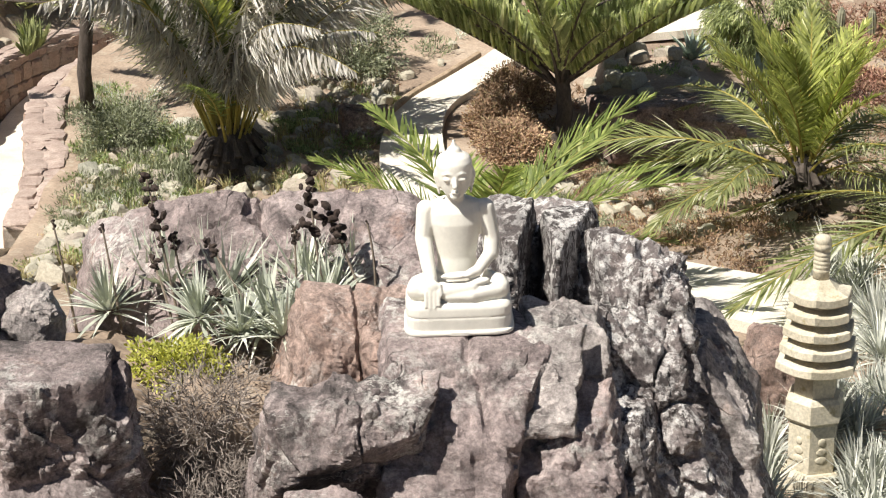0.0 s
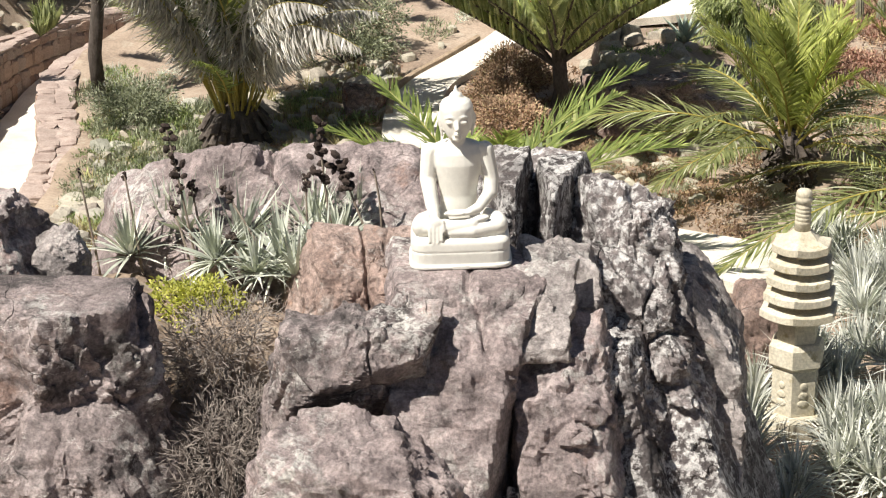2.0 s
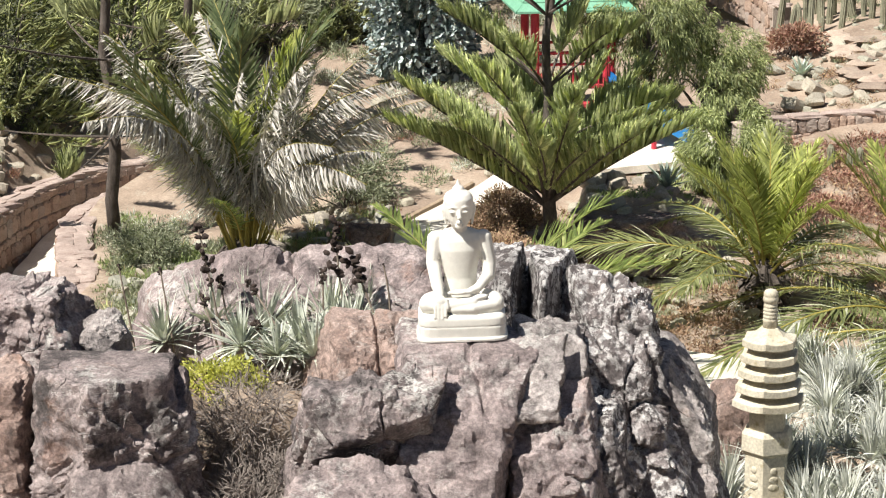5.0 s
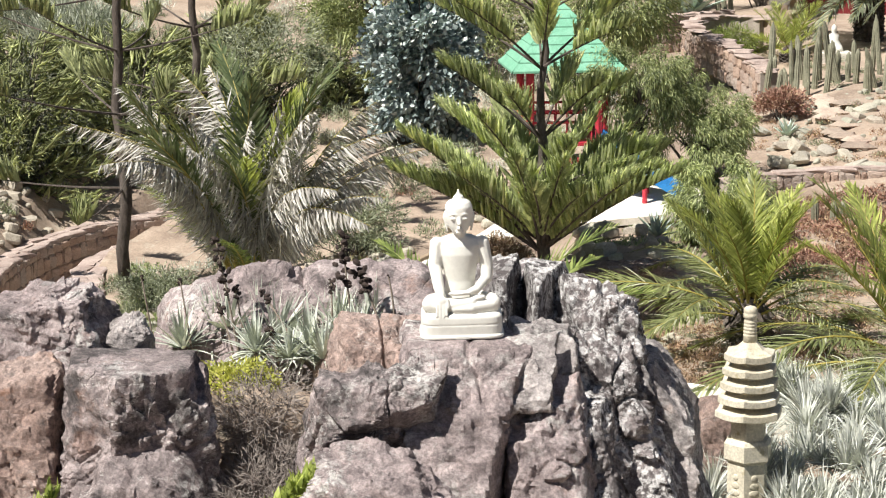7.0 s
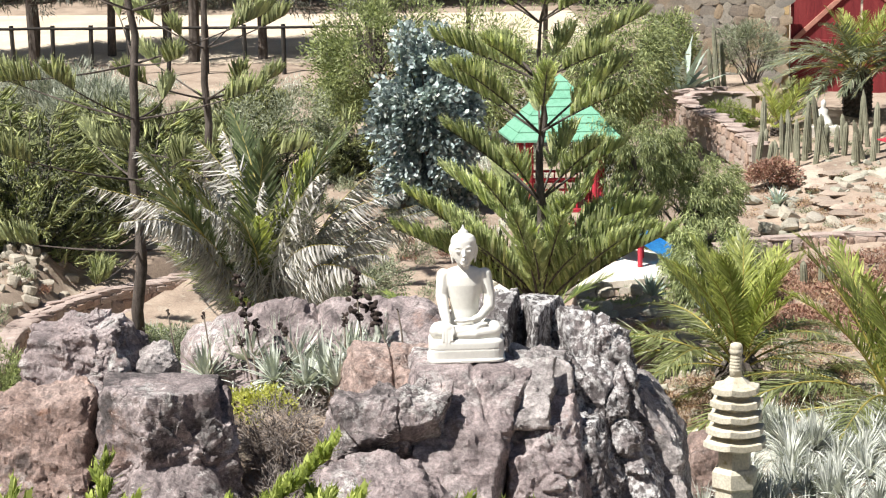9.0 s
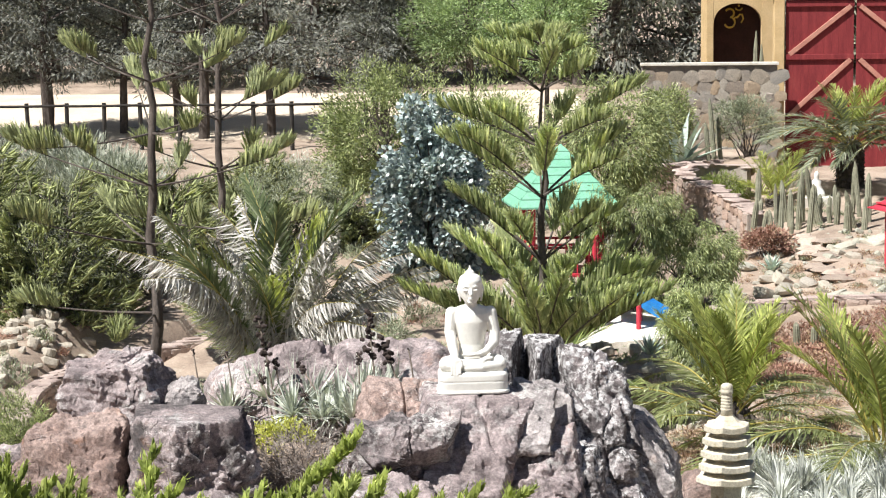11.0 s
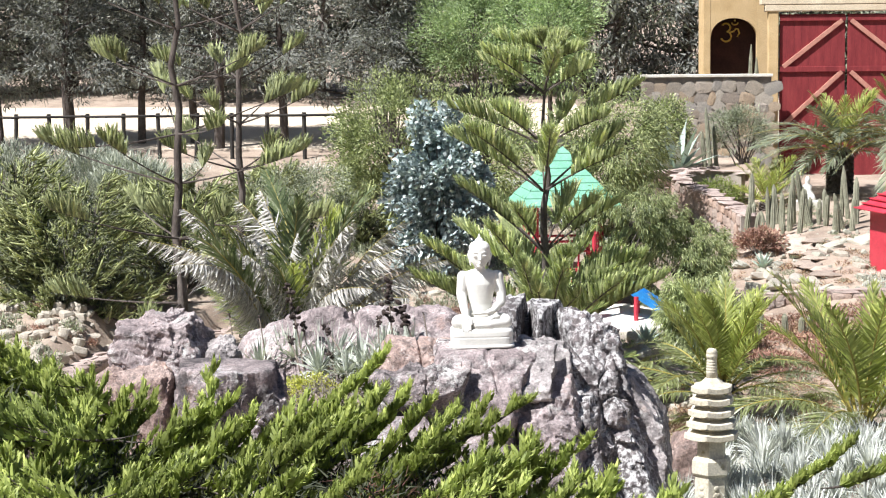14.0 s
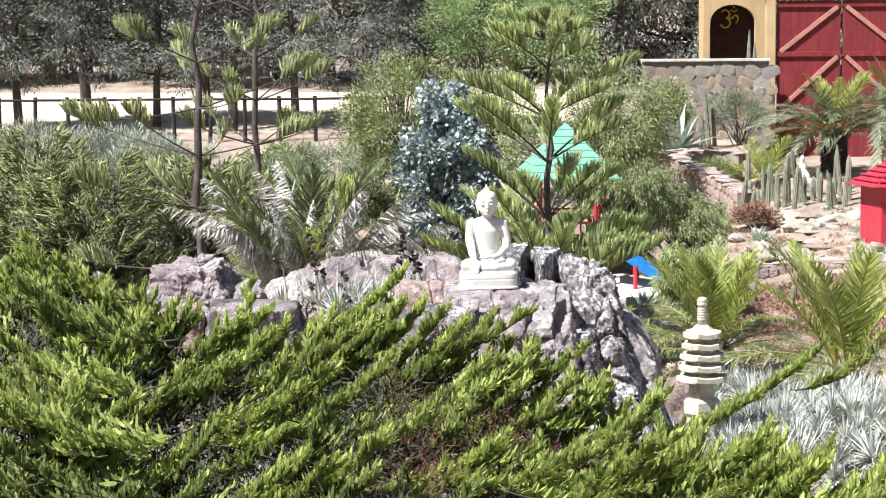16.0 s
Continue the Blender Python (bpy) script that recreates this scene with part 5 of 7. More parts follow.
# ---- conifers ----


def norfolk(name, at, height, reach, label, seed, whorls=8, arms=6, bare=0.2, first=0.14, material=None, tips_only=False, levels=None, spans=None, slope=(0.15, 0.75), girth=0.011, brush=0.30, step=0.028, dense=1.0):
    """A Norfolk pine: straight trunk, tiers of rising arms, each carrying a dense comb of upright needle brushes."""
    rng = np.random.default_rng(seed)
    material = material or L_NORF
    top = empty(name, at, 0, label, "conifer", "norfolk pines")
    wood = Buf()
    hs = np.linspace(0, height, 14)
    tp = np.stack([rng.normal(0, 0.006 * height, 14), rng.normal(0, 0.006 * height, 14), hs - 0.15], 1)
    tube(wood, tp, np.linspace(girth * height, 0.0025 * height, 14), 9)
    child("trunk", wood.mesh("trunk", BARK, True), top)
    for w in range(whorls):
        q = w / (whorls - 1)
        u = first + (0.97 - first) * q ** 0.95
        z = levels[w] - at[2] if levels else u * height
        ln = reach * (1 - 0.82 * q ** 1.15) if not tips_only else reach * (1 - 0.45 * q)
        ln = spans[w] if spans else ln
        full = dense if q < 0.2 else 1.0
        number = int(arms * full)
        for a in range(number):
            az = 2 * np.pi * (a + 0.41 * w) / number + rng.normal(0, 0.15)
            L = ln * rng.uniform(0.82, 1.12)
            d = np.array([np.cos(az), np.sin(az), 0])
            lat = np.array([-d[1], d[0], 0])
            s = np.linspace(0, 1, 9)
            sl = slope[0] + (slope[1] - slope[0]) * q + rng.normal(0, 0.10)
            rise = L * (sl * s * 1.15 - (0.22 * sl * s ** 2 if not tips_only else -0.10 * s ** 2))
            pts = np.array([0, 0, z]) + d * (L * s)[:, None] + np.array([0, 0, 1]) * rise[:, None] + lat * (0.05 * L * rng.normal() * s ** 2)[:, None]
            wb = Buf()
            tube(wb, pts, np.linspace(0.0042 * height, 0.0014 * height, 9) * (0.5 + 0.5 * ln / reach) * (0.55 if tips_only else 1.0), 5)
            branch = child("branch", wb.mesh("branch", BARK), top)
            lo = 0.74 if tips_only else (bare if full == 1.0 else bare * 0.4)
            k = max(6, int(L * (1 - lo) / step))
            t = np.repeat(np.linspace(lo, 1.0, k), 6) + rng.normal(0, 0.01, 6 * k)
            side = np.tile([-1.0, -0.6, -0.2, 0.2, 0.6, 1.0], k) * rng.uniform(0.5, 1.3, 6 * k)
            base = np.stack([np.interp(t, s, pts[:, c]) for c in range(3)], 1)
            g = (t - lo) / (1.0 - lo)
            base = base + lat * (side * 0.05 * L * np.sin(np.pi * np.clip(0.15 + 0.8 * g, 0, 1)) * (0.0 if tips_only else 1.0))[:, None]
            bl = brush * (0.55 + 0.45 * np.sin(np.pi * np.clip(0.12 + 0.80 * g, 0, 1))) * (0.55 + 0.45 * min(1, L / reach)) * rng.uniform(0.75, 1.15, len(t))
            way = unit(d * (0.30 + 0.65 * g ** 3)[:, None] + lat * (side * 0.62)[:, None] + np.array([0, 0, 1]) * (rng.uniform(0.8, 1.3, len(t)))[:, None] + rng.normal(0, 0.08, (len(t), 3)))
            buf = Buf()
            fingers(buf, rng, base, way, bl, 0.013 + 0.035 * bl, 0.2, 12, 0.052, 0.022, 3, 0.8)
            child("foliage", buf.mesh("foliage", material), branch)
    return top


norfolk("norfolk_pine", (0.57, 11.6, gz(0.57, 11.6)), 5.1, 1.62, "bright green young Norfolk pine with tiered upturned branches", 801, whorls=9, arms=6, levels=(-1.72, -1.58, -1.02, -0.30, 0.58, 1.24, 2.0, 2.40, 2.62), spans=(1.70, 1.50, 1.38, 1.28, 1.32, 1.26, 0.86, 0.58, 0.30),
        slope=(0.80, 0.45), brush=0.29, step=0.062, girth=0.02, bare=0.40, dense=2.2)
norfolk("norfolk_pine", (-5.2, 14.2, -2.72), 8.6, 2.3, "tall thin Norfolk pine with bare branches tufted at the tips", 802, whorls=8, arms=4, levels=(-1.33, -0.31, 0.56, 1.35, 2.11, 3.0, 4.0, 5.0), tips_only=True, material=L_NORFD,
        slope=(0.12, 0.34), girth=0.011, brush=0.34, step=0.06)
norfolk("norfolk_pine", (-4.7, 17.5, gz(-4.7, 17.5)), 8.8, 1.7, "thin Norfolk pine with sparse tufted branches", 803, whorls=8, arms=4, levels=(-0.4, 0.6, 1.4, 2.18, 3.0, 3.8, 4.6, 5.4), tips_only=True, material=L_NORFD,
        slope=(0.15, 0.34), girth=0.009, brush=0.34, step=0.06)


def conifer(name, at, height, radius, material, label, seed, clumps=240, per=26, leaf=0.28, width=0.07, clear=0.15, group="background trees", droop=0.3, taper=0.75):
    """A tall tree with rough tiers of drooping sprays and gaps between them."""
    rng = np.random.default_rng(seed)
    top = empty(name, at, 0, label, "tree", group)
    wood, buf = Buf(), Buf()
    hs = np.linspace(0, height, 9)
    tp = np.stack([rng.normal(0, 0.02 * height, 9).cumsum() * 0.3, np.zeros(9), hs - 0.2], 1)
    tube(wood, tp, np.linspace(0.02 * height, 0.005 * height, 9), 7)
    cs = []
    arms = max(12, clumps // 6)
    for k in range(arms):
        u = clear + (1 - clear) * (k + rng.random()) / arms
        az = k * 2.399 + rng.normal(0, 0.3)
        L = radius * (1 - taper * (u - clear) / (1 - clear)) * rng.uniform(0.6, 1.15)
        z = u * height
        tip = np.array([np.cos(az) * L, np.sin(az) * L, z + 0.12 * L + rng.normal(0, 0.05 * height)])
        base = np.array([np.interp(z, hs, tp[:, 0]), 0, z - 0.1 * L])
        pts = bend(base, tip, (0, 0, -0.05 * L), 5)
        tube(wood, pts, np.linspace(0.006 * height, 0.0015 * height, 5), 5)
        for _ in range(6):
            v = rng.uniform(0.35, 1.05)
            cs.append(base + (tip - base) * v + rng.normal(0, 0.10 * radius, 3))
    tagged(child("framework", wood.mesh("framework", BARK), top), kind="stuff")
    scatter_leaves(buf, rng, cs, (0.22 * radius, 0.22 * radius, 0.13 * radius), per, leaf, width, 0.7, 0.1, droop, 1, (0, 0, height * 0.4))
    child("crown", buf.mesh("crown", material), top)
    return top


# ---- shrubs of the slope ----
PEP = dict(up=-0.8, droop=0.3, out=0.6, category="tree", group="pepper trees")
shrub("pepper_tree", (2.86, 17.3, gz(2.60, 15.1) - 0.35), (1.0, 0.75, 1.05), L_WILLOW, "dense green pepper tree with hanging leaves beside the playground", 811, 130, 205, 0.075, 0.013, 0.17, trunk=1.25, bottom=-0.95, **PEP)
shrub("pepper_tree", (2.05, 17.1, gz(1.85, 15.6) - 0.3), (1.05, 0.7, 0.62), L_WILLOW, "leaning pepper tree with hanging leaves above the slide", 810, 105, 195, 0.075, 0.013, 0.15, trunk=2.15, bottom=-0.8, **PEP)
shrub("pepper_tree", (3.10, 14.5, gz(3.10, 14.5)), (0.80, 0.6, 0.72), L_WILLOW, "low green pepper tree with hanging leaves", 812, 85, 240, 0.075, 0.013, 0.15, trunk=0.5, bottom=-0.9, **PEP)
shrub("blue_gum", (-1.35, 20.0, gz(-1.35, 20)), (0.95, 0.8, 1.65), L_BLUE, "young silver-blue gum tree with round leaves", 813, 190, 75, 0.095, 0.085, 0.22, category="tree", group="", trunk=1.5, bottom=-0.95, up=0.05)
shrub("olive_shrub", (-2.05, 14.3, gz(-2.05, 14.3)), (0.75, 0.6, 0.5), L_OLIVE, "rounded olive-green shrub beside the large palm", 814, 110, 90, 0.05, 0.016, 0.16)
shrub("olive_shrub", (-4.4, 12.6, gz(-4.4, 12.6) + 0.1), (0.5, 0.45, 0.26), L_OLIVE, "grey-green shrub above the curved wall", 815, 60, 60, 0.05, 0.014, 0.15)
shrub("olive_shrub", (-7.9, 12.8, -2.9), (0.75, 0.6, 0.6), L_OLIVE, "pale olive shrub by the retaining wall", 816, 90, 80, 0.045, 0.014, 0.15)
# rock face of the earth terrace behind the pine
for k, (x, y, a, b, c) in enumerate(((1.12, 11.92, 0.20, 0.14, 0.30), (1.50, 11.90, 0.26, 0.15, 0.26), (1.98, 11.88, 0.28, 0.16, 0.24), (2.40, 11.80, 0.22, 0.15, 0.20))):
    boulder("bank_rock", (x, y, gz(x, 11.7) + c * 0.7), (a, b, c), REDR, "dark brown rock in the bank of the earth terrace", seed=1460 + k, cuts=6, sharp=12, rough=0.06, group="bank rocks", res=10)


def juniper_shrub(at, radii, label, seed, limbs=60, count=26, size=0.20, material=None):
    """A spreading juniper: bowed limbs in layers, feathered along their upper sides."""
    rng = np.random.default_rng(seed)
    top = empty("juniper_shrub", at, 0, label, "shrub", "spreading junipers")
    wood, buf = Buf(), Buf()
    for k in range(limbs):
        az, lift = rng.uniform(0, 2 * np.pi), rng.random() ** 0.8
        d = np.array([np.cos(az) * radii[0], np.sin(az) * radii[1], 0])
        tip = d * (1.0 - 0.55 * lift) * rng.uniform(0.75, 1.1) + np.array([0, 0, radii[2] * (-0.05 + 1.5 * lift) * rng.uniform(0.85, 1.1)])
        line = bend(np.array([0, 0, 0.1]) + d * 0.1, tip, (0, 0, 0.10 * radii[2]), 8)
        tube(wood, line, np.linspace(0.018, 0.006, 8), 5)
        u = rng.uniform(0.15, 1.0, count) ** 0.75
        base = np.stack([np.interp(u, np.linspace(0, 1, 8), line[:, q]) for q in range(3)], 1) + rng.normal(0, 0.07, (count, 3)) * (1, 1, 0.5)
        out = unit(d)
        way = unit(out * 0.9 + rng.normal(0, 0.34, (count, 3)) + np.array([0, 0, 0.25]))
        fingers(buf, rng, base, way, 1.5 * size * rng.uniform(0.7, 1.3, count), 0.026, 0.25, 11, 0.085, 0.034, 3, 0.8)
    child("framework", wood.mesh("framework", BARK), top)
    child("crown", buf.mesh("crown", material or L_JUNF, True), top)
    # dark filling whose colour holds the bush's inner shade
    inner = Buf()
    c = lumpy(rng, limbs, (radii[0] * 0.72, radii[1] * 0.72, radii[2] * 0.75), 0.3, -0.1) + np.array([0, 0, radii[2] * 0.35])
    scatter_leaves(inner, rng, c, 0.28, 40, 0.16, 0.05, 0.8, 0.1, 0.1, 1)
    child("inner_foliage", inner.mesh("inner_foliage", L_INNER), top, "inner foliage coloured dark to paint in shade")


juniper_shrub((-7.9, 18.0, -2.2), (2.0, 1.3, 1.75), "dark green spreading juniper behind the path", 817, 70, 26)
juniper_shrub((-6.2, 19.6, -1.9), (1.6, 1.2, 1.5), "dark green spreading juniper on the slope", 818, 56, 24)
juniper_shrub((-9.3, 19.6, -1.9), (1.7, 1.2, 1.9), "dark green juniper with layered sprays", 826, 56, 24)
shrub("grey_shrub", (-2.6, 25.5, gz(-2.6, 25.5)), (1.6, 1.2, 1.5), L_WILLOW, "large olive-green shrub with fine twigs", 819, 220, 105, 0.085, 0.026, 0.28, trunk=1.5, bottom=-0.8, category="tree")
shrub("grey_shrub", (-0.6, 24.5, gz(-0.6, 24.5)), (1.3, 1.1, 1.4), L_WILLOW, "yellowish green shrub behind the playground", 820, 160, 80, 0.09, 0.022, 0.30, trunk=1.4, bottom=-0.8, category="tree")
shrub("grey_shrub", (1.9, 23.5, gz(1.9, 23.5)), (1.2, 0.9, 1.25), L_WILLOW, "tall yellow-green willow-like shrub", 821, 180, 80, 0.12, 0.02, 0.30, trunk=1.6, bottom=-0.9, up=-0.4, category="tree")
shrub("grey_shrub", (3.4, 28.9, gz(3.4, 28.9)), (0.6, 0.5, 0.6), L_WILLOW, "round green shrub against the stone wall", 822, 90, 80, 0.08, 0.02, 0.2, trunk=1.0, bottom=-0.8)
shrub("grey_shrub", (-4.2, 22.0, gz(-4.2, 22)), (1.2, 1.0, 0.9), L_OLIVE, "dry grey-green shrub on the slope", 823, 110, 70, 0.09, 0.016, 0.25)
for k, (x, y, r, h) in enumerate(((0.05, 12.3, 0.42, 0.36), (-0.10, 11.5, 0.38, 0.26), (0.08, 10.8, 0.36, 0.24))):
    shrub("brown_shrub", (x, y, gz(x, y)), (r, r * 1.15, h), L_BROWN, "dry reddish-brown cushion shrub by the path", 824 + 40 * k, 110, 80, 0.035, 0.016, 0.10)

# ---- paths and garden walls ----
GRAVEL = surface("white_gravel", [(0.3, (0.55, 0.50, 0.42)), (0.6, (0.72, 0.68, 0.60))], 2.0, 70, 0.95, 0.5, 0.01)
STONE = surface("wall_stone", [(0.3, (0.20, 0.14, 0.11)), (0.5, (0.33, 0.245, 0.20)), (0.7, (0.43, 0.34, 0.28))], 5, 45, 0.92, 0.6, 0.012,
                palette=((0.24, 0.16, 0.12), (0.40, 0.29, 0.23), (0.34, 0.30, 0.27), (0.46, 0.33, 0.25), (0.28, 0.22, 0.19)))
MORTAR = surface("mortar", [(0.3, (0.30, 0.25, 0.21)), (0.7, (0.44, 0.38, 0.33))], 6, 60, 0.95, 0.5, 0.01)
CAP = surface("wall_cap", [(0.3, (0.27, 0.20, 0.175)), (0.7, (0.46, 0.375, 0.33))], 4, 45, 0.92, 0.6, 0.015, obj=0.10)
PALE = surface("pale_stone", [(0.3, (0.27, 0.25, 0.20)), (0.55, (0.42, 0.39, 0.32)), (0.75, (0.54, 0.50, 0.42))], 3, 40, 0.92, 0.5, 0.01,
               palette=((0.30, 0.30, 0.24), (0.44, 0.40, 0.32), (0.33, 0.27, 0.22), (0.38, 0.38, 0.32), (0.27, 0.22, 0.19)))


def path_strip(name, line, width, material, label, lift=0.03, follow=True, thick=0.10, level=True):
    """A path along a line of (x, y) or (x, y, z), as a low slab."""
    pts = np.array([(*p, 0) if len(p) == 2 else p for p in line], float)
    n = 40
    u = np.linspace(0, len(pts) - 1, n)
    c = np.stack([np.interp(u, range(len(pts)), pts[:, k]) for k in range(3)], 1)
    for _ in range(3):
        c[1:-1] = (c[:-2] + 2 * c[1:-1] + c[2:]) / 4
    w = np.interp(u, range(len(pts)), np.broadcast_to(width, (len(pts),)))
    t = unit(np.gradient(c[:, :2], axis=0))
    nrm = np.stack([-t[:, 1], t[:, 0]], 1)
    rows = []
    for k in range(7):
        s = k / 3 - 1
        xy = c[:, :2] + nrm * (w * 0.5 * s)[:, None]
        z = ground_z(xy[:, 0], xy[:, 1]) + lift if follow else c[:, 2]
        if follow and level:
            z = np.maximum(z, ground_z(c[:, 0], c[:, 1]) + lift * 0.5)
        rows.append(np.c_[xy, z])
    top = np.stack(rows, 1)
    low = top.copy()
    low[:, :, 2] -= thick
    buf = Buf()
    v = np.concatenate([top.reshape(-1, 3), low.reshape(-1, 3)])
    i = np.arange(n * 7).reshape(n, 7)
    f = [np.stack([i[:-1, :-1], i[1:, :-1], i[1:, 1:], i[:-1, 1:]], -1).reshape(-1, 4)]
    f.append(f[0][:, ::-1] + n * 7)
    for e in (0, 6):
        a = i[:, e]
        f.append(np.stack([a[:-1], a[1:], a[1:] + n * 7, a[:-1] + n * 7], -1))
    buf.add(v, np.concatenate(f))
    return tagged(child(name, buf.mesh(name, material)), label, "path", kind="structure")


path_strip("path_left", [(-5.2, 6.5), (-5.3, 8.5), (-5.52, 10.5), (-5.78, 12.1), (-6.05, 13.2), (-6.33, 14.2), (-6.42, 15.2), (-6.36, 16.0), (-6.0, 17.0), (-5.45, 17.75), (-4.5, 18.8)],
           [0.7, 0.8, 0.85, 0.8, 0.7, 0.7, 0.55, 0.5, 0.5, 0.5, 0.5], GRAVEL, "white gravel path between low stone walls", lift=0.10, level=False)
path_strip("path_middle", [(3.6, 5.6), (2.2, 6.5), (0.9, 7.4), (-0.3, 8.6), (-0.85, 9.7), (-1.02, 11.0), (-1.08, 12.3), (-0.88, 13.0), (-0.54, 13.6), (-0.2, 14.5), (0.45, 15.4), (1.6, 16.2), (3.0, 16.4)],
           [1.3, 1.2, 0.9, 0.75, 0.72, 0.70, 0.62, 0.52, 0.48, 0.4, 0.9, 1.9, 1.9], GRAVEL, "white gravel path winding up to the playground", lift=0.09)
edge = Buf()
for side, pts in ((1, [(-1.32, 11.6), (-1.36, 12.4), (-1.16, 13.05), (-0.82, 13.72), (-0.42, 14.6)]),):
    p = np.array([(x, y, gz(x, y) + 0.10) for x, y in pts])
    u = np.linspace(0, len(p) - 1, 16)
    tube(edge, np.stack([np.interp(u, range(len(p)), p[:, k]) for k in range(3)], 1), 0.045, 7)
tagged(child("path_edging", edge.mesh("path_edging", surface("weathered_timber", [(0.3, (0.30, 0.22, 0.15)), (0.7, (0.46, 0.36, 0.26))], 6, 40, 0.9, 0.3))), "weathered timber edging along the white path", "edging", kind="structure")


def curve_wall(name, line, height, thick, label, seed, base=None, stone=0.16, face=1, cap=True):
    """A garden wall of rough stones along a line, with a flat cap. Stones stand proud of the mortar."""
    rng = np.random.default_rng(seed)
    pts = np.array(line, float)
    seg = np.r_[0, np.cumsum(np.linalg.norm(np.diff(pts[:, :2], axis=0), axis=1))]
    total = seg[-1]
    n = max(8, int(total / 0.22))
    s = np.linspace(0, total, n)
    c = np.stack([np.interp(s, seg, pts[:, k]) for k in range(pts.shape[1])], 1)
    for _ in range(4):
        c[1:-1] = (c[:-2] + 2 * c[1:-1] + c[2:]) / 4
    top_z = c[:, 2]
    t = unit(np.gradient(c[:, :2], axis=0))
    nrm = np.stack([-t[:, 1], t[:, 0]], 1)
    wall = empty(name, (0, 0, 0), 0, label, "wall", kind="structure")

    def ribbon(off0, off1, z0, z1):
        a = np.c_[c[:, :2] + nrm * off0, z0]
        b = np.c_[c[:, :2] + nrm * off1, z0]
        d = np.c_[c[:, :2] + nrm * off1, z1]
        e = np.c_[c[:, :2] + nrm * off0, z1]
        v = np.stack([a, b, d, e], 1).reshape(-1, 3)
        k = np.arange(n - 1)[:, None] * 4
        f = np.concatenate([k + np.array([q, (q + 1) % 4, (q + 1) % 4 + 4, q + 4]) for q in range(4)])
        buf = Buf()
        buf.add(v, f)
        buf.f.append(np.array([[3, 2, 1, 0]]))
        buf.f.append(np.array([[0, 1, 2, 3]]) + 4 * (n - 1))
        return buf

    h = thick / 2
    child("core", ribbon(-h, h, top_z - height, top_z - 0.045).mesh("core", MORTAR), wall)
    child("cap_bed", ribbon(-h, h, top_z - 0.05, top_z - 0.02).mesh("cap_bed", MORTAR), wall)
    mesh_cache = [rock_mesh("stone", (1, 0.5, 1), STONE, seed=900 + k, cuts=7, sharp=22, rough=0.06, fine=0.0, res=3) for k in range(3)] if not STONES else STONES
    STONES[:] = mesh_cache
    rows = 2 if thick > 0.33 else 1
    for row in range(rows if cap else 0):
        q = rng.uniform(0, 0.1)
        while q < total:
            w = rng.uniform(0.18, 0.55)
            m = min(q + w / 2, total)
            x, y, zt = (np.interp(m, s, c[:, k]) for k in range(3))
            tx, ty = np.interp(m, s, t[:, 0]), np.interp(m, s, t[:, 1])
            d = (row - (rows - 1) / 2) * thick / rows * 1.02
            ob = child("cap_stone", CAPS[int(rng.integers(3))], wall)
            ob.matrix_basis = pose(x - ty * d, y + tx * d, zt - 0.025, rng.normal(0, 2), rng.normal(0, 2), math.degrees(math.atan2(ty, tx)) + rng.normal(0, 12)) @ Matrix.Diagonal((w * 0.66, thick / rows * rng.uniform(0.5, 0.66), rng.uniform(0.03, 0.045), 1))
            q += w
    made = 0
    for side in ((1,) if face == 1 else (-1,) if face == -1 else (-1, 1)):
        z = 0.05
        while z < height - 0.05:
            rh = stone * rng.uniform(0.7, 1.5)
            q = rng.uniform(0, stone)
            while q < total and made < 300:
                w = stone * rng.uniform(0.5, 1.7)
                m = q + w / 2
                if m < total:
                    x, y, zt = (np.interp(m, s, c[:, k]) for k in range(3))
                    tx, ty = np.interp(m, s, t[:, 0]), np.interp(m, s, t[:, 1])
                    ob = child("stone", mesh_cache[int(rng.integers(3))], wall)
                    ob.matrix_basis = (pose(x - ty * side * h, y + tx * side * h, zt - z - rh / 2, 0, rng.normal(0, 4), math.degrees(math.atan2(ty, tx)))
                                       @ Matrix.Diagonal((w * 0.53, rng.uniform(0.05, 0.10), rh * rng.uniform(0.46, 0.56), 1)))
                    made += 1
                q += w
            z += rh
    return wall


STONES = []
CAPS = [rock_mesh("cap_stone", (1, 1, 1), CAP, seed=920 + k, cuts=6, sharp=22, rough=0.06, fine=0.0, res=3, chip=0.0) for k in range(3)]
curve_wall("wall_1", [(-5.1, 10.4, -2.93), (-5.12, 11.0, -2.85), (-5.28, 12.2, -2.74), (-5.55, 13.2, -2.70), (-5.80, 14.2, -2.70), (-5.98, 15.2, -2.71), (-6.02, 15.95, -2.71), (-5.88, 16.5, -2.71), (-5.66, 17.0, -2.70), (-5.4, 17.4, -2.66), (-4.6, 18.3, -2.55)], 0.62, 0.44,
           "low curved garden wall of reddish stone with a flat cap", 1001, face=1)
curve_wall("wall_2", [(-6.4, 9.8, -2.45), (-6.72, 11.8, -2.45), (-7.08, 14.0, -2.45), (-7.0, 15.2, -2.44), (-6.76, 16.3, -2.42), (-6.35, 17.2, -2.40), (-5.75, 17.75, -2.38), (-4.7, 18.7, -2.3)], 0.85, 0.34,
           "retaining wall of brown stone behind the path", 1002, face=-1)

# ---- playground ----
def paint(name, a, b, rough=0.45):
    return surface(name, [(0.3, a), (0.7, b)], 5, 50, rough, 0.1, 0.004, spec=0.4)


RED = paint("red_paint", (0.42, 0.025, 0.045), (0.56, 0.05, 0.075))
BLUE = paint("blue_plastic", (0.02, 0.16, 0.45), (0.04, 0.26, 0.62))
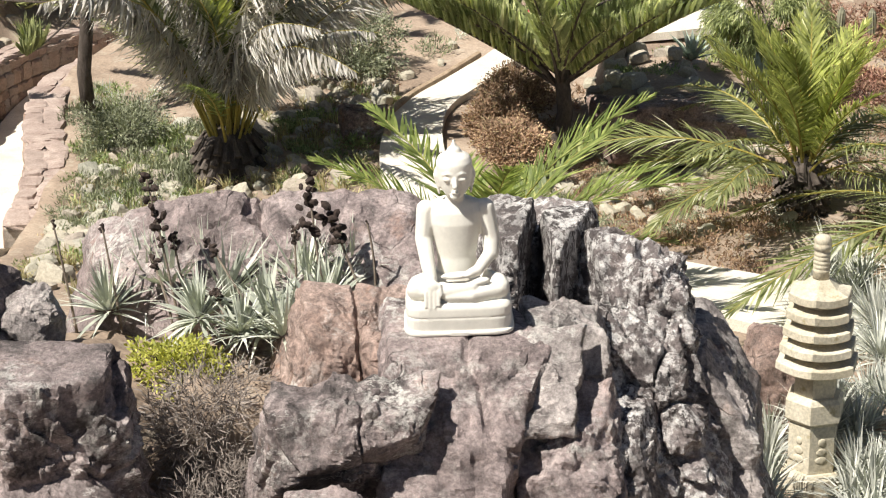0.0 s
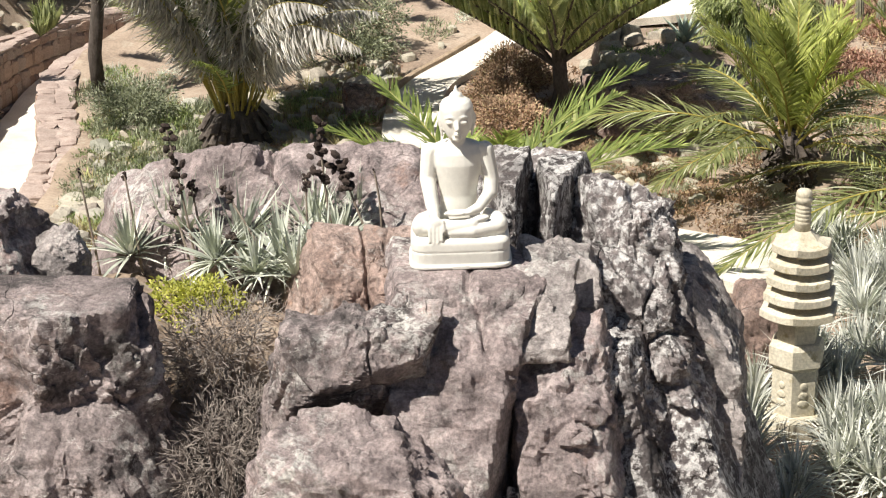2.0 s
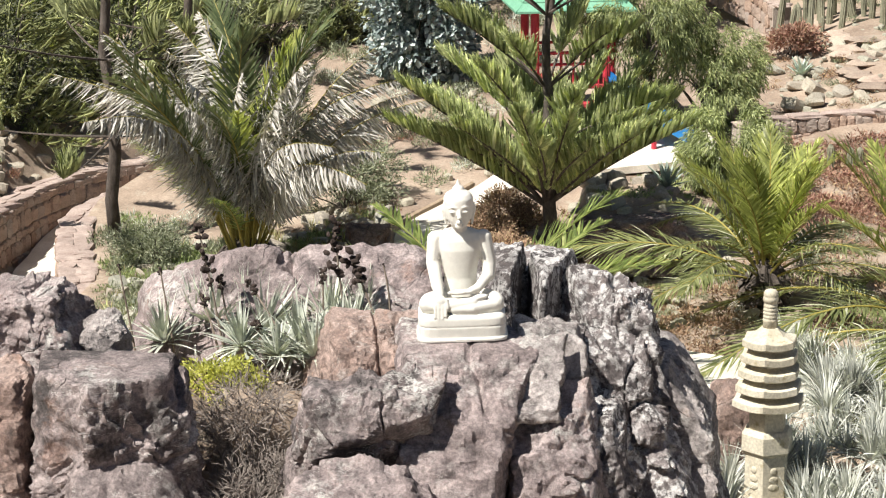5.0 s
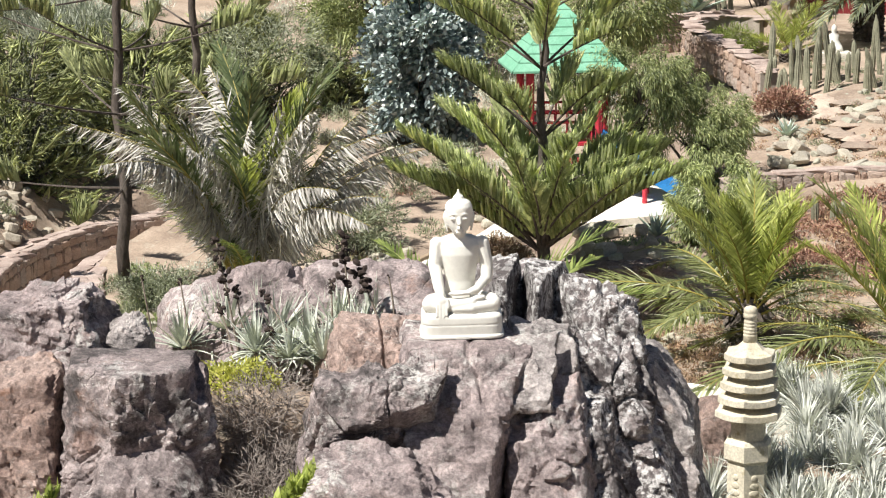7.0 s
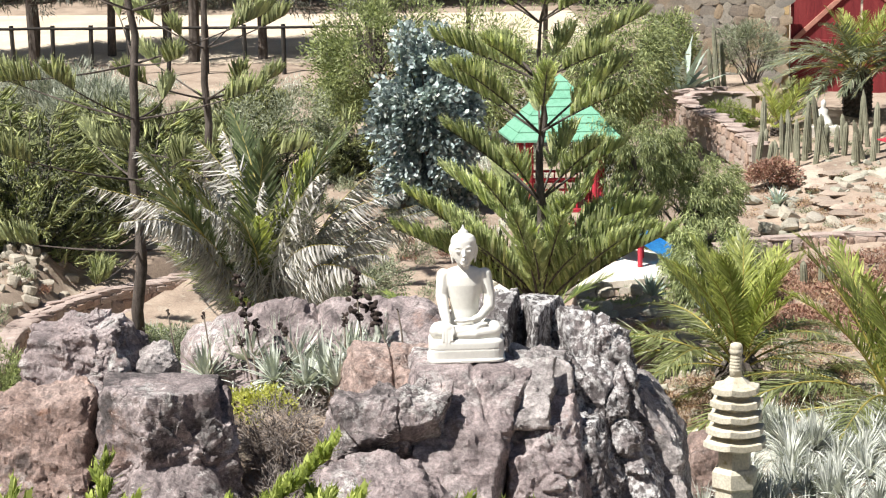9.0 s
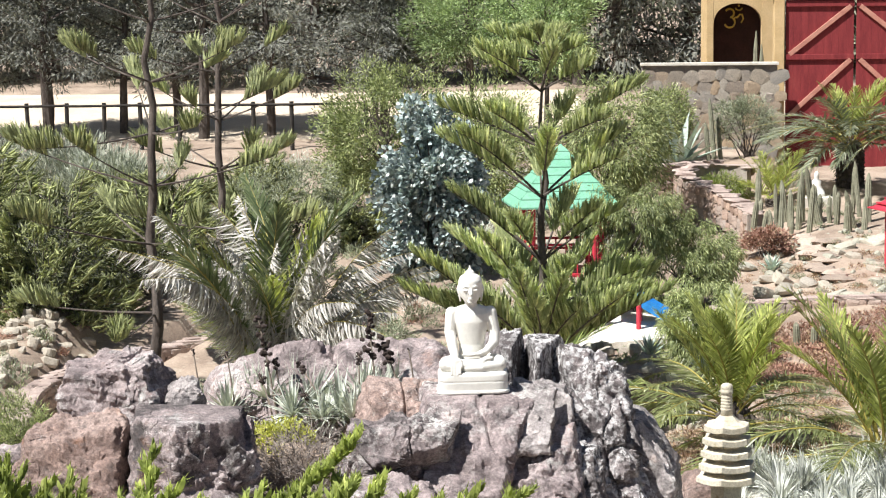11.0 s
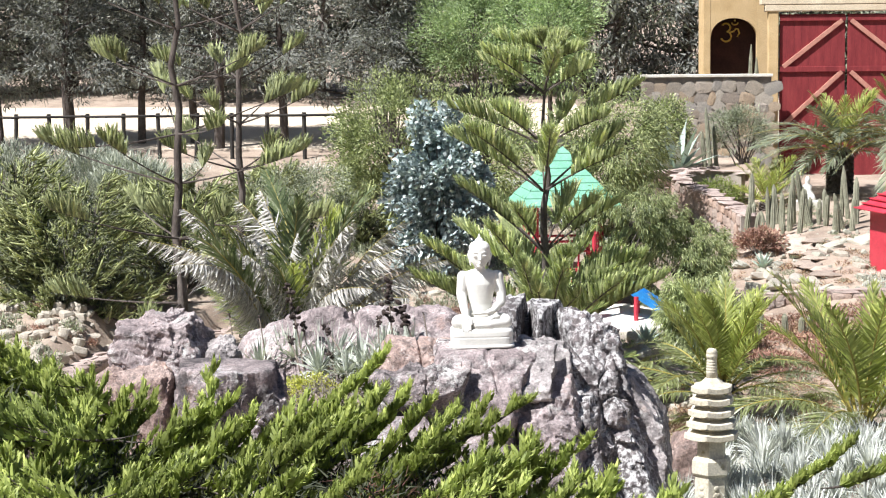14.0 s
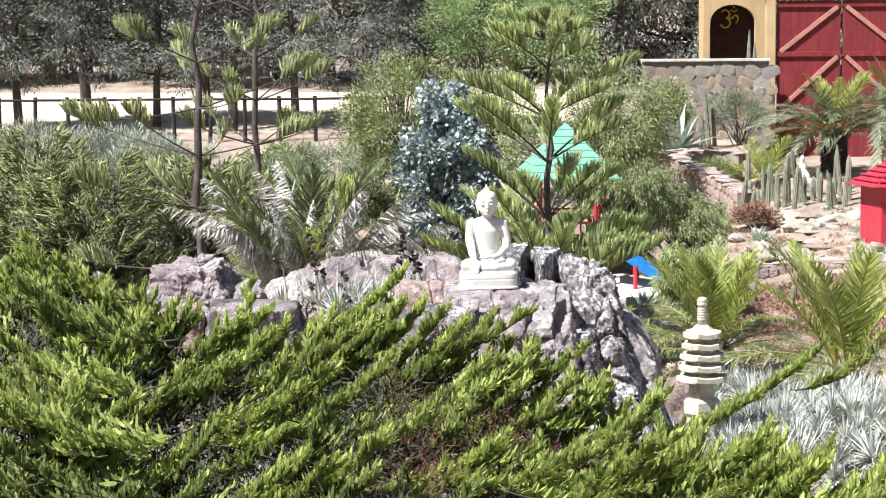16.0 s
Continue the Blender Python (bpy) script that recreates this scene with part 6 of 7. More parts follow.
GREEN = paint("green_paint", (0.15, 0.37, 0.24), (0.23, 0.47, 0.33))
GATE = surface("dark_red_wood", [(0.3, (0.15, 0.018, 0.022)), (0.6, (0.235, 0.034, 0.036)), (0.8, (0.29, 0.055, 0.052))], 2.5, 40, 0.7, 0.3, 0.006, stretch=(3, 3, 0.4))
OCHRE = surface("ochre_plaster", [(0.3, (0.46, 0.32, 0.15)), (0.7, (0.60, 0.44, 0.24))], 2, 40, 0.9, 0.2, 0.005)
# dark red, with the shade inside the arch put into the colour
DARKIN = surface("shaded_room", [(0.3, (0.05, 0.025, 0.02)), (0.7, (0.09, 0.04, 0.03))], 3, 30, 0.9, 0.1)
CREAM = surface("cream_plaster", [(0.3, (0.56, 0.46, 0.32)), (0.7, (0.70, 0.60, 0.44))], 2, 40, 0.9, 0.2, 0.005)
GOLD = surface("gold_paint", [(0.3, (0.78, 0.52, 0.08)), (0.7, (0.85, 0.62, 0.14))], 6, 40, 0.5, 0.1)
BLACKWOOD = surface("tarred_wood", [(0.3, (0.02, 0.018, 0.016)), (0.7, (0.05, 0.045, 0.04))], 5, 40, 0.9, 0.3)
SANDM = surface("pale_sand", [(0.3, (0.50, 0.40, 0.30)), (0.6, (0.64, 0.54, 0.42))], 0.8, 30, 0.95, 0.4, 0.02)
CACT = surface("cactus_skin", [(0.3, (0.15, 0.15, 0.10)), (0.7, (0.30, 0.29, 0.21))], 6, 50, 0.8, 0.4, 0.01)


def bar(bm, a, b, r, sides=10):
    a, b = Vector(a), Vector(b)
    q = (b - a).to_track_quat("Z", "Y").to_matrix().to_4x4()
    bmesh.ops.create_cone(bm, cap_ends=True, segments=sides, radius1=r, radius2=r, depth=(b - a).length, matrix=Matrix.Translation((a + b) / 2) @ q)


PG = Vector((0.90, 17.6, gz(0.90, 17.6)))
tower = empty("play_tower", PG, 8, "playground tower with red posts, green pyramid roof and red deck", "play tower")
for x in (-0.56, 0.56):
    for y in (-0.56, 0.56):
        bm = bmesh.new()
        bar(bm, (x, y, -0.1), (x, y, 1.82), 0.062, 14)
        part("post", bm, RED, tower, smooth=False)
bm = bmesh.new()
box(bm, (0, 0, 0.62), (1.22, 1.22, 0.06), bevel=0.01)
part("deck", bm, RED, tower)
for k, (a, b) in enumerate((((-0.56, -0.56), (0.56, -0.56)), ((-0.56, 0.56), (0.56, 0.56)), ((-0.56, -0.56), (-0.56, 0.56)))):
    for z in (0.95, 1.12):
        bm = bmesh.new()
        bar(bm, (*a, z), (*b, z), 0.022)
        part("rail", bm, RED, tower)
    for i in range(1, 6):
        u = i / 6
        bm = bmesh.new()
        bar(bm, (a[0] + (b[0] - a[0]) * u, a[1] + (b[1] - a[1]) * u, 0.66), (a[0] + (b[0] - a[0]) * u, a[1] + (b[1] - a[1]) * u, 1.12), 0.014)
        part("baluster", bm, RED, tower)
roof = empty("roof_frame", (0, 0, 1.75))
roof.parent = tower
roof.name = "roof"
for k in range(4):
    m = Matrix.Rotation(radians(90 * k), 4, "Z")
    for i in range(8):
        u0, u1 = i / 8, (i + 1) / 8 + 0.03
        w0, w1 = 0.86 * (1 - u0), 0.86 * (1 - min(u1, 1))
        bm = bmesh.new()
        out = 0.012
        vs = [m @ Vector(p) for p in ((-w0, -w0 - out, u0 * 0.98 + out), (w0, -w0 - out, u0 * 0.98 + out), (w1, -w1, min(u1, 1) * 0.98), (-w1, -w1, min(u1, 1) * 0.98),
                                      (-w0, -w0 - out, u0 * 0.98 - 0.02), (w0, -w0 - out, u0 * 0.98 - 0.02), (w1, -w1 + 0.03, min(u1, 1) * 0.98 - 0.02), (-w1, -w1 + 0.03, min(u1, 1) * 0.98 - 0.02))]
        v = [bm.verts.new(p) for p in vs]
        for f in ((0, 1, 2, 3), (7, 6, 5, 4), (0, 4, 5, 1), (1, 5, 6, 2), (2, 6, 7, 3), (3, 7, 4, 0)):
            bm.faces.new([v[q] for q in f])
        part("plank", bm, GREEN, roof)


def slide(at, rz, length, height, label):
    top = empty("slide", at, rz, label, "slide")
    buf = Buf()
    u = np.linspace(0, 1, 16)
    xs = u * length
    zs = height * (1 - u) ** 1.2 + 0.12
    prof = [(-0.24, 0.16), (-0.22, 0.16), (-0.20, 0.0), (0.20, 0.0), (0.22, 0.16), (0.24, 0.16), (0.24, -0.03), (-0.24, -0.03)]
    v = np.array([[(x, a, z + b) for a, b in prof] for x, z in zip(xs, zs)])
    k = len(prof)
    i = np.arange(16 * k).reshape(16, k)
    f = np.concatenate([np.stack([i[:-1, q], i[1:, q], i[1:, (q + 1) % k], i[:-1, (q + 1) % k]], -1) for q in range(k)])
    buf.add(v.reshape(-1, 3), f)
    child("chute", buf.mesh("chute", BLUE), top, "blue plastic chute")
    for x in (0.02, length * 0.55):
        for y in (-0.23, 0.23):
            bm = bmesh.new()
            bar(bm, (x, y, -0.05), (x, y, float(np.interp(x, xs, zs)) + (0.55 if x < 0.1 else 0)), 0.04)
            part("post", bm, RED, top)
    return top


slide((1.42, 16.45, gz(1.42, 16.45)), -6, 1.30, 0.84, "blue slide with red posts at the playground")
climb = empty("climbing_frame", (0.95, 16.2, gz(0.95, 16.2)), 10, "low red playground frame with sloping tubes", "play frame")
for a, b, r in (((-0.5, 0, -0.05), (-0.5, 0, 0.75), 0.05), ((0.35, 0, -0.05), (0.35, 0, 0.75), 0.05), ((-0.5, 0, 0.7), (0.35, 0, 0.7), 0.045), ((-0.5, 0, 0.35), (0.35, 0, 0.35), 0.04),
                ((-0.9, -0.3, 0.0), (-0.5, 0, 0.45), 0.06), ((0.0, -0.35, 0.0), (0.6, 0.1, 0.45), 0.06)):
    bm = bmesh.new()
    bar(bm, a, b, r)
    part("tube", bm, RED, climb)
# ---- terrace with gate ----
gate = empty("gate", (6.23, 32.0, -0.85), 0, "tall dark red wooden double gate in an ochre frame", "gate")
for k in range(2):
    leaf = empty("leaf", (0.10 + 1.63 * k, 0, 0))
    leaf.parent = gate
    for i in range(9):
        bm = bmesh.new()
        box(bm, (0.09 + i * 0.1745, 0, 2.2), (0.173, 0.06, 4.3), bevel=0.003)
        part("board", bm, GATE, leaf)
    for z in (0.35, 1.60, 3.02, 4.25):
        bm = bmesh.new()
        box(bm, (0.79, -0.055, z), (1.58, 0.05, 0.13), bevel=0.008)
        part("rail", bm, GATE, leaf)
    for z0, z1 in ((1.66, 2.96), (3.08, 4.2)):
        s = 1 if k == 0 else -1
        a, b = (0.08, z0), (1.5, z1)
        if k == 1:
            a, b = (1.5, z0), (0.08, z1)
        bm = bmesh.new()
        L = math.hypot(b[0] - a[0], b[1] - a[1])
        box(bm, (0, 0, 0), (L, 0.05, 0.11), bevel=0.008, m=Matrix.Translation(((a[0] + b[0]) / 2, -0.058, (z0 + z1) / 2)) @ Matrix.Rotation(-math.atan2(b[1] - a[1], b[0] - a[0]), 4, "Y"))
        part("brace", bm, surface("worn_red_wood", [(0.3, (0.40, 0.16, 0.12)), (0.7, (0.52, 0.27, 0.20))], 4, 40, 0.8, 0.2) if not (k or z0 > 2) else bpy.data.materials["worn_red_wood"], leaf)
for x, w in ((-0.06, 0.24), (3.42, 0.24)):
    bm = bmesh.new()
    box(bm, (x, 0.05, 2.2), (w, 0.34, 4.6), bevel=0.015)
    part("pillar", bm, OCHRE, gate, "ochre gate pillar")
bm = bmesh.new()
box(bm, (1.68, 0.05, 4.66), (4.1, 0.42, 0.16), bevel=0.02)
box(bm, (1.68, 0.02, 4.50), (3.9, 0.34, 0.16), bevel=0.02)
part("lintel", bm, CREAM, gate, "pale lintel over the gate")

# gatehouse with an arched opening
house = empty("gatehouse", (5.40, 34.0, -0.9), 0, "small ochre gatehouse with an arched doorway and golden sign", "gatehouse")
bm = bmesh.new()
arch = [(0.58 * math.cos(a), 3.84 + 0.52 * math.sin(a) ** 0.85) for a in np.linspace(0.0, math.pi, 19)]
sheets = [[[bm.verts.new((x, y, q)) for q in (z, 5.6)] for x, z in arch] for y in (-0.12, 0.12)]
for i in range(len(arch) - 1):
    (a0, a1), (b0, b1) = sheets[0][i], sheets[0][i + 1]
    (c0, c1), (d0, d1) = sheets[1][i], sheets[1][i + 1]
    for f in ((a0, b0, b1, a1), (c1, d1, d0, c0), (a0, c0, d0, b0), (a1, b1, d1, c1)):
        bm.faces.new(f)
bmesh.ops.recalc_face_normals(bm, faces=bm.faces[:])
front = part("front_wall", bm, OCHRE, house)
for x, w in ((-0.67, 0.18), (0.80, 0.44)):
    bm = bmesh.new()
    box(bm, (x, 0, 2.8), (w, 0.24, 5.6), bevel=0.012)
    part("pier", bm, OCHRE, house)
for x in (-0.66, 0.88):
    bm = bmesh.new()
    box(bm, (x, 0.9, 2.6), (0.14, 1.8, 5.2), bevel=0.01)
    part("side_wall", bm, OCHRE, house)
bm = bmesh.new()
box(bm, (0.11, 0.65, 2.6), (1.40, 0.12, 5.2))
part("back_wall", bm, DARKIN, house, "dark red inner wall with the room's shade in its colour")
bm = bmesh.new()
box(bm, (0.12, 0.0, 0.45), (1.50, 0.3, 0.9), bevel=0.01)
part("parapet", bm, OCHRE, house)
bm = bmesh.new()
box(bm, (0.11, 0.9, 5.68), (1.95, 2.2, 0.18), bevel=0.02)
part("roof", bm, OCHRE, house)


def stroke(pts, r, name, parent, material):
    buf = Buf()
    tube(buf, pts, r, 6)
    return child(name, buf.mesh(name, material, True), parent)


om = empty("golden_sign", (5.38, 34.55, 3.14), 0, "golden curved sign on the dark wall inside the arch", "sign")


om.scale = (1.12, 1.0, 1.12)


def arc(cx, cz, r, a0, a1, n=12):
    return [(cx + r * math.cos(radians(a)), -0.02, cz + r * math.sin(radians(a))) for a in np.linspace(a0, a1, n)]


stroke(arc(-0.10, 0.08, 0.095, 150, -80), 0.022, "stroke", om, GOLD)
stroke(arc(-0.10, -0.12, 0.115, 85, -160), 0.022, "stroke", om, GOLD)
stroke([(0.0, -0.02, -0.02), (0.07, -0.02, -0.01), (0.12, -0.02, 0.05), (0.17, -0.02, 0.05), (0.20, -0.02, -0.05), (0.15, -0.02, -0.13)], 0.020, "stroke", om, GOLD)
stroke(arc(0.10, 0.22, 0.08, 200, 340, 8), 0.016, "stroke", om, GOLD)
bm = bmesh.new()
bmesh.ops.create_icosphere(bm, subdivisions=2, radius=0.024, matrix=Matrix.Translation((0.10, -0.02, 0.24)))
part("dot", bm, GOLD, om)

# high stone wall beside the gate
WS = surface("terrace_stone", [(0.3, (0.20, 0.18, 0.155)), (0.5, (0.32, 0.28, 0.23)), (0.7, (0.42, 0.35, 0.26))], 4, 40, 0.92, 0.5, 0.012,
             palette=((0.14, 0.13, 0.125), (0.40, 0.31, 0.20), (0.25, 0.235, 0.215), (0.42, 0.37, 0.30), (0.18, 0.15, 0.13), (0.44, 0.31, 0.18), (0.30, 0.28, 0.26)))
swall = empty("wall_3", (3.0, 31.2, -0.6), 0, "high terrace wall of mixed grey and ochre field stones with a pale cap", "wall", kind="structure")
bm = bmesh.new()
box(bm, (1.5, 0.2, 1.25), (3.1, 0.36, 2.7))
part("core", bm, surface("dark_mortar", [(0.3, (0.16, 0.14, 0.12)), (0.7, (0.27, 0.24, 0.21))], 6, 60, 0.95, 0.5, 0.01), swall)
bm = bmesh.new()
box(bm, (1.5, 0.18, 2.64), (3.16, 0.46, 0.07), bevel=0.01)
part("cap", bm, GRAVEL, swall, "pale cement cap")
rng = np.random.default_rng(77)
WST = [rock_mesh("stone", (1, 0.5, 1), WS, seed=940 + k, cuts=8, sharp=24, rough=0.05, fine=0.0, res=3, chip=0.05) for k in range(4)]
z = 0.0
while z < 2.45:
    h = rng.uniform(0.12, 0.30)
    x = -0.05
    while x < 3.0:
        w = rng.uniform(0.12, 0.46)
        ob = child("stone", WST[int(rng.integers(4))], swall)
        ob.matrix_basis = pose(x + w / 2, 0.02, min(z + h / 2 + rng.normal(0, 0.02), 2.5), 0, rng.normal(0, 16), 0) @ Matrix.Diagonal((w * 0.56, rng.uniform(0.04, 0.07), h * rng.uniform(0.54, 0.64), 1))
        x += w
    z += h * 0.95

curve_wall("wall_4", [(4.6, 22.3, -0.62), (4.35, 23.3, -0.42), (3.85, 24.3, -0.20), (3.45, 25.2, -0.08), (3.55, 26.2, 0.02), (4.2, 26.6, 0.05), (4.9, 26.3, 0.02)], 0.6, 0.32,
           "curved terrace wall of pinkish stone with a broad cap", 1004, face=1, stone=0.15)
curve_wall("wall_5", [(1.9, 26.8, -0.05), (2.8, 27.0, -0.02), (3.6, 27.3, 0.02), (4.4, 27.6, 0.05)], 0.7, 0.28, "low terrace wall below the agave", 1005, face=-1, stone=0.15)
curve_wall("wall_6", [(3.3, 16.6, -1.62), (4.0, 16.9, -1.55), (4.9, 17.0, -1.5), (6.2, 16.9, -1.45), (7.5, 16.5, -1.45)], 0.36, 0.25, "low edging wall of pink stone along the bank", 1006, face=-1, stone=0.14)

# red hut on the terrace
hut = empty("red_hut", (7.0, 18.3, -1.45), 12, "small bright red wooden hut with a pyramid roof", "hut")
bm = bmesh.new()
box(bm, (0, 0, 0.62), (1.05, 1.05, 1.24), bevel=0.015)
part("cabin", bm, RED, hut)
bm = bmesh.new()
bmesh.ops.create_cone(bm, cap_ends=True, segments=4, radius1=1.0, radius2=0.08, depth=0.52, matrix=Matrix.Translation((0, 0, 1.49)) @ Matrix.Rotation(radians(45), 4, "Z"))
hut_roof = part("roof", bm, RED, hut)
for k in range(4):
    for i in range(6):
        bm = bmesh.new()
        u0 = i / 6
        w = 0.70 * (1 - u0) + 0.06 * u0
        box(bm, (0, -w - 0.0, 1.235 + 0.52 * u0), (2 * w + 0.03, 0.12, 0.022), bevel=0.004, m=Matrix.Rotation(radians(90 * k), 4, "Z"))
        part("shingle", bm, RED, hut_roof)

# columnar cacti

def cactus_mesh(seed):
    buf = Buf()
    sides, rows = 20, 9
    a = np.arange(sides) / sides * 2 * np.pi
    v = []
    for k in range(rows):
        u = k / (rows - 1)
        r = 1.0 - 0.12 * u if u < 0.85 else (0.9 - (u - 0.85) * 4.6)
        rr = r * (1 + 0.10 * (np.arange(sides) % 2 * 2 - 1))
        v.append(np.stack([rr * np.cos(a), rr * np.sin(a), np.full(sides, u)], 1))
    i = np.arange(rows * sides).reshape(rows, sides)
    f = np.stack([i[:-1], np.roll(i[:-1], -1, 1), np.roll(i[1:], -1, 1), i[1:]], -1).reshape(-1, 4)
    buf.add(np.concatenate(v), f)
    buf.f.append(i[-1:].copy())
    return buf.mesh("cactus", CACT)


CM = cactus_mesh(1)
rng = np.random.default_rng(9)


def cactus(x, y, h, r, label="grey-green columnar cactus in a dense group", lean=3):
    ob = child("column_cactus", CM)
    ob.matrix_basis = pose(x, y, gz(x, y) - 0.05, rng.normal(0, lean), rng.normal(0, lean), rng.uniform(0, 90)) @ Matrix.Diagonal((r, r, h, 1))
    tagged(ob, label, "cactus", "column cacti")


for k in range(30):
    cactus(4.55 + 0.075 * k + rng.normal(0, 0.04), rng.uniform(21.6, 23.6), rng.uniform(0.4, 1.15), rng.uniform(0.038, 0.062), lean=6)
for x, y, h in ((4.05, 15.2, 0.55), (4.5, 15.4, 0.42), (4.75, 15.35, 0.36), (4.9, 15.5, 0.3), (3.85, 15.4, 0.3)):
    cactus(x, y, h, 0.055, "short columnar cactus on the bank")
for x, y, h in ((4.35, 28.1, 1.15), (4.50, 28.3, 0.8), (4.25, 28.4, 0.6)):
    cactus(x, y, h + 0.3, 0.05, "tall yellowish columnar cactus by the stone wall")
for x, y, h in ((5.66, 32.6, 3.15), (5.9, 32.8, 2.8)):
    cactus(x, y, h, 0.06, "tall columnar cactus beside the gate", 1)

leaf_buf = Buf()
blades(leaf_buf, [(0.03, 0, 0)], [(1.0, 0, 0)], 0.85, 0.14, 0.10, 6, profile=0.3)
blades(leaf_buf, [(0.03, 0, -0.018)], [(1.0, 0, 0)], 0.84, 0.11, 0.10, 6, profile=0.3)
AGL = leaf_buf.mesh("leaf", L_AGAVE)
for x, y, s in ((3.57, 27.8, 1.35), (3.1, 27.8, 0.6), (2.95, 13.9, 0.45), (4.6, 19.6, 0.45), (2.15, 13.95, 0.5)):
    plant = empty("agave", (x, y, gz(x, y) + 0.02), 40 * x, "blue-grey agave with broad pointed leaves", "agave", "agaves")
    for i in range(24):
        ob = child("leaf", AGL, plant)
        ob.matrix_basis = Matrix.Rotation(i * 2.399, 4, "Z") @ Matrix.Rotation(radians(-(80 - 62 * i / 23)), 4, "Y") @ Matrix.Scale(s * rng.uniform(0.8, 1.1), 4)

# palms by the gate
L_GATEP = leaf_mat("palm_grey_green", (0.07, 0.09, 0.05), (0.21, 0.23, 0.15), 0.5, 0.25, (0.42, 0.42, 0.33))
GP = [frond_mesh("frond", 1.7, 0.42, L_GATEP, 760 + k, arch=0.85, curl=(0.06, -0.06)[k], pairs=52, width=0.024, hang=0.45, rib=0.016) for k in range(2)]
GPY = [frond_mesh("frond", 1.5, 0.40, L_PALMY, 765 + k, arch=0.2, pairs=46, width=0.022, hang=0.15, rib=0.014) for k in range(2)]
palm("gate_palm", (7.0, 26.5, gz(7.0, 26.5) - 0.3), "palm with drooping dark fronds before the gate", 34, {"pick": lambda q, r: GPY[int(r.integers(2))] if q < 0.2 else GP[int(r.integers(2))]}, 77, (20, 84), (0.24, 1.2), roll=18, scale=(0.85, 1.15))
palm("gate_palm", (8.2, 25.0, gz(8.2, 25.0)), "palm with hanging fronds at the terrace edge", 30, {"pick": lambda q, r: GPY[int(r.integers(2))] if q < 0.2 else GP[int(r.integers(2))]}, 78, (20, 84), (0.24, 1.3), roll=18, scale=(0.9, 1.2))
palm("small_palm", (5.3, 25.2, gz(5.3, 25.2)), "small yellow-green palm above the curved wall", 16, GPY, 79, (20, 84), (0.12, 0.2), roll=14, scale=(0.5, 0.8))
shrub("dark_shrub", (4.25, 25.6, gz(4.25, 25.6)), (0.55, 0.45, 0.4), L_JUND, "dark green low shrub inside the curved wall", 864, 70, 60, 0.09, 0.03, 0.15, segs=1)
shrub("red_shrub", (4.65, 20.9, gz(4.65, 20.9)), (0.45, 0.4, 0.28), L_REDS, "dull red bushy succulent on the terrace", 861, 70, 70, 0.06, 0.02, 0.12)
shrub("grey_shrub", (5.1, 28.6, gz(5.1, 28.6)), (0.75, 0.5, 0.75), L_OLIVE, "dry grass-like shrub below the wall", 862, 70, 70, 0.12, 0.012, 0.2)
shrub("silver_shrub", (5.0, 33.2, 1.15), (0.55, 0.3, 0.35), L_SILVER, "pale grey shrub by the arch", 863, 60, 70, 0.10, 0.02, 0.14)

# ---- road, fence and woods behind ----
path_strip("road", [(-34, 40.5), (-14, 40.2), (-6, 40.0), (-1.5, 40.2), (2.0, 40.6)], 8.0, SANDM, "pale sandy road beyond the fence", level=False)
fence = empty("fence", (0, 0, 0), 0, "dark tarred wooden fence along the sandy road", "fence")
fx = np.arange(-17, -3.4, 0.95)
for x in fx:
    bm = bmesh.new()
    bar(bm, (x, 34.6, gz(x, 34.6) - 0.1), (x + rng.normal(0, 0.04), 34.6, gz(x, 34.6) + 1.22), 0.055, 8)
    part("post", bm, BLACKWOOD, fence)
for x0, x1 in zip(fx, fx[1:]):
    bm = bmesh.new()
    bar(bm, (x0, 34.56, gz(x0, 34.6) + 1.14), (x1, 34.56, gz(x1, 34.6) + 1.14 + rng.normal(0, 0.02)), 0.034, 8)
    part("rail", bm, BLACKWOOD, fence)
for k in range(10):
    x, y = -15.5 + k * 1.35 + rng.normal(0, 0.4), rng.uniform(35.2, 37.5)
    conifer("fence_tree", (x, y, gz(x, y)), rng.uniform(6.0, 8.0), 1.7, L_DARK, "dark thin conifer along the road", 1100 + k, 260, 52, 0.13, 0.075, clear=0.24)
for k in range(26):
    x, y = -26 + k * 1.75 + rng.normal(0, 0.5), rng.uniform(46.0, 53.0)
    h = rng.uniform(8.5, 12)
    conifer("cypress", (x, y, gz(x, y)), h, h * 0.30, (L_DARK, L_CYP, L_DARK)[k % 3], "tall dark conifer in the wood behind the road", 1200 + k, 300, 40, 0.22, 0.145, clear=0.05, taper=0.5)
for k, (x, y, h) in enumerate(((-1.2, 35.5, 4.6), (0.7, 35.0, 4.7))):
    shrub("green_tree", (x, y, gz(x, y)), (1.5, 1.2, 1.5), L_BRIGHT, "bright green broad-leaved tree behind the garden", 1300 + k, 160, 130, 0.11, 0.06, 0.4, segs=1, trunk=h - 1.6, bottom=-0.8, category="tree", group="broad-leaved trees")
for k, (x, y) in enumerate(((-9.5, 27.0), (-8.3, 25.6), (-11.6, 28.0))):
    ob = shrub("silver_shrub", (x, y, gz(x, y)), (1.1, 0.8, 0.7), L_GREYG, "pale grey-leaved shrub near the fence", 1320 + k, 90, 60, 0.22, 0.02, 0.25, up=0.9)
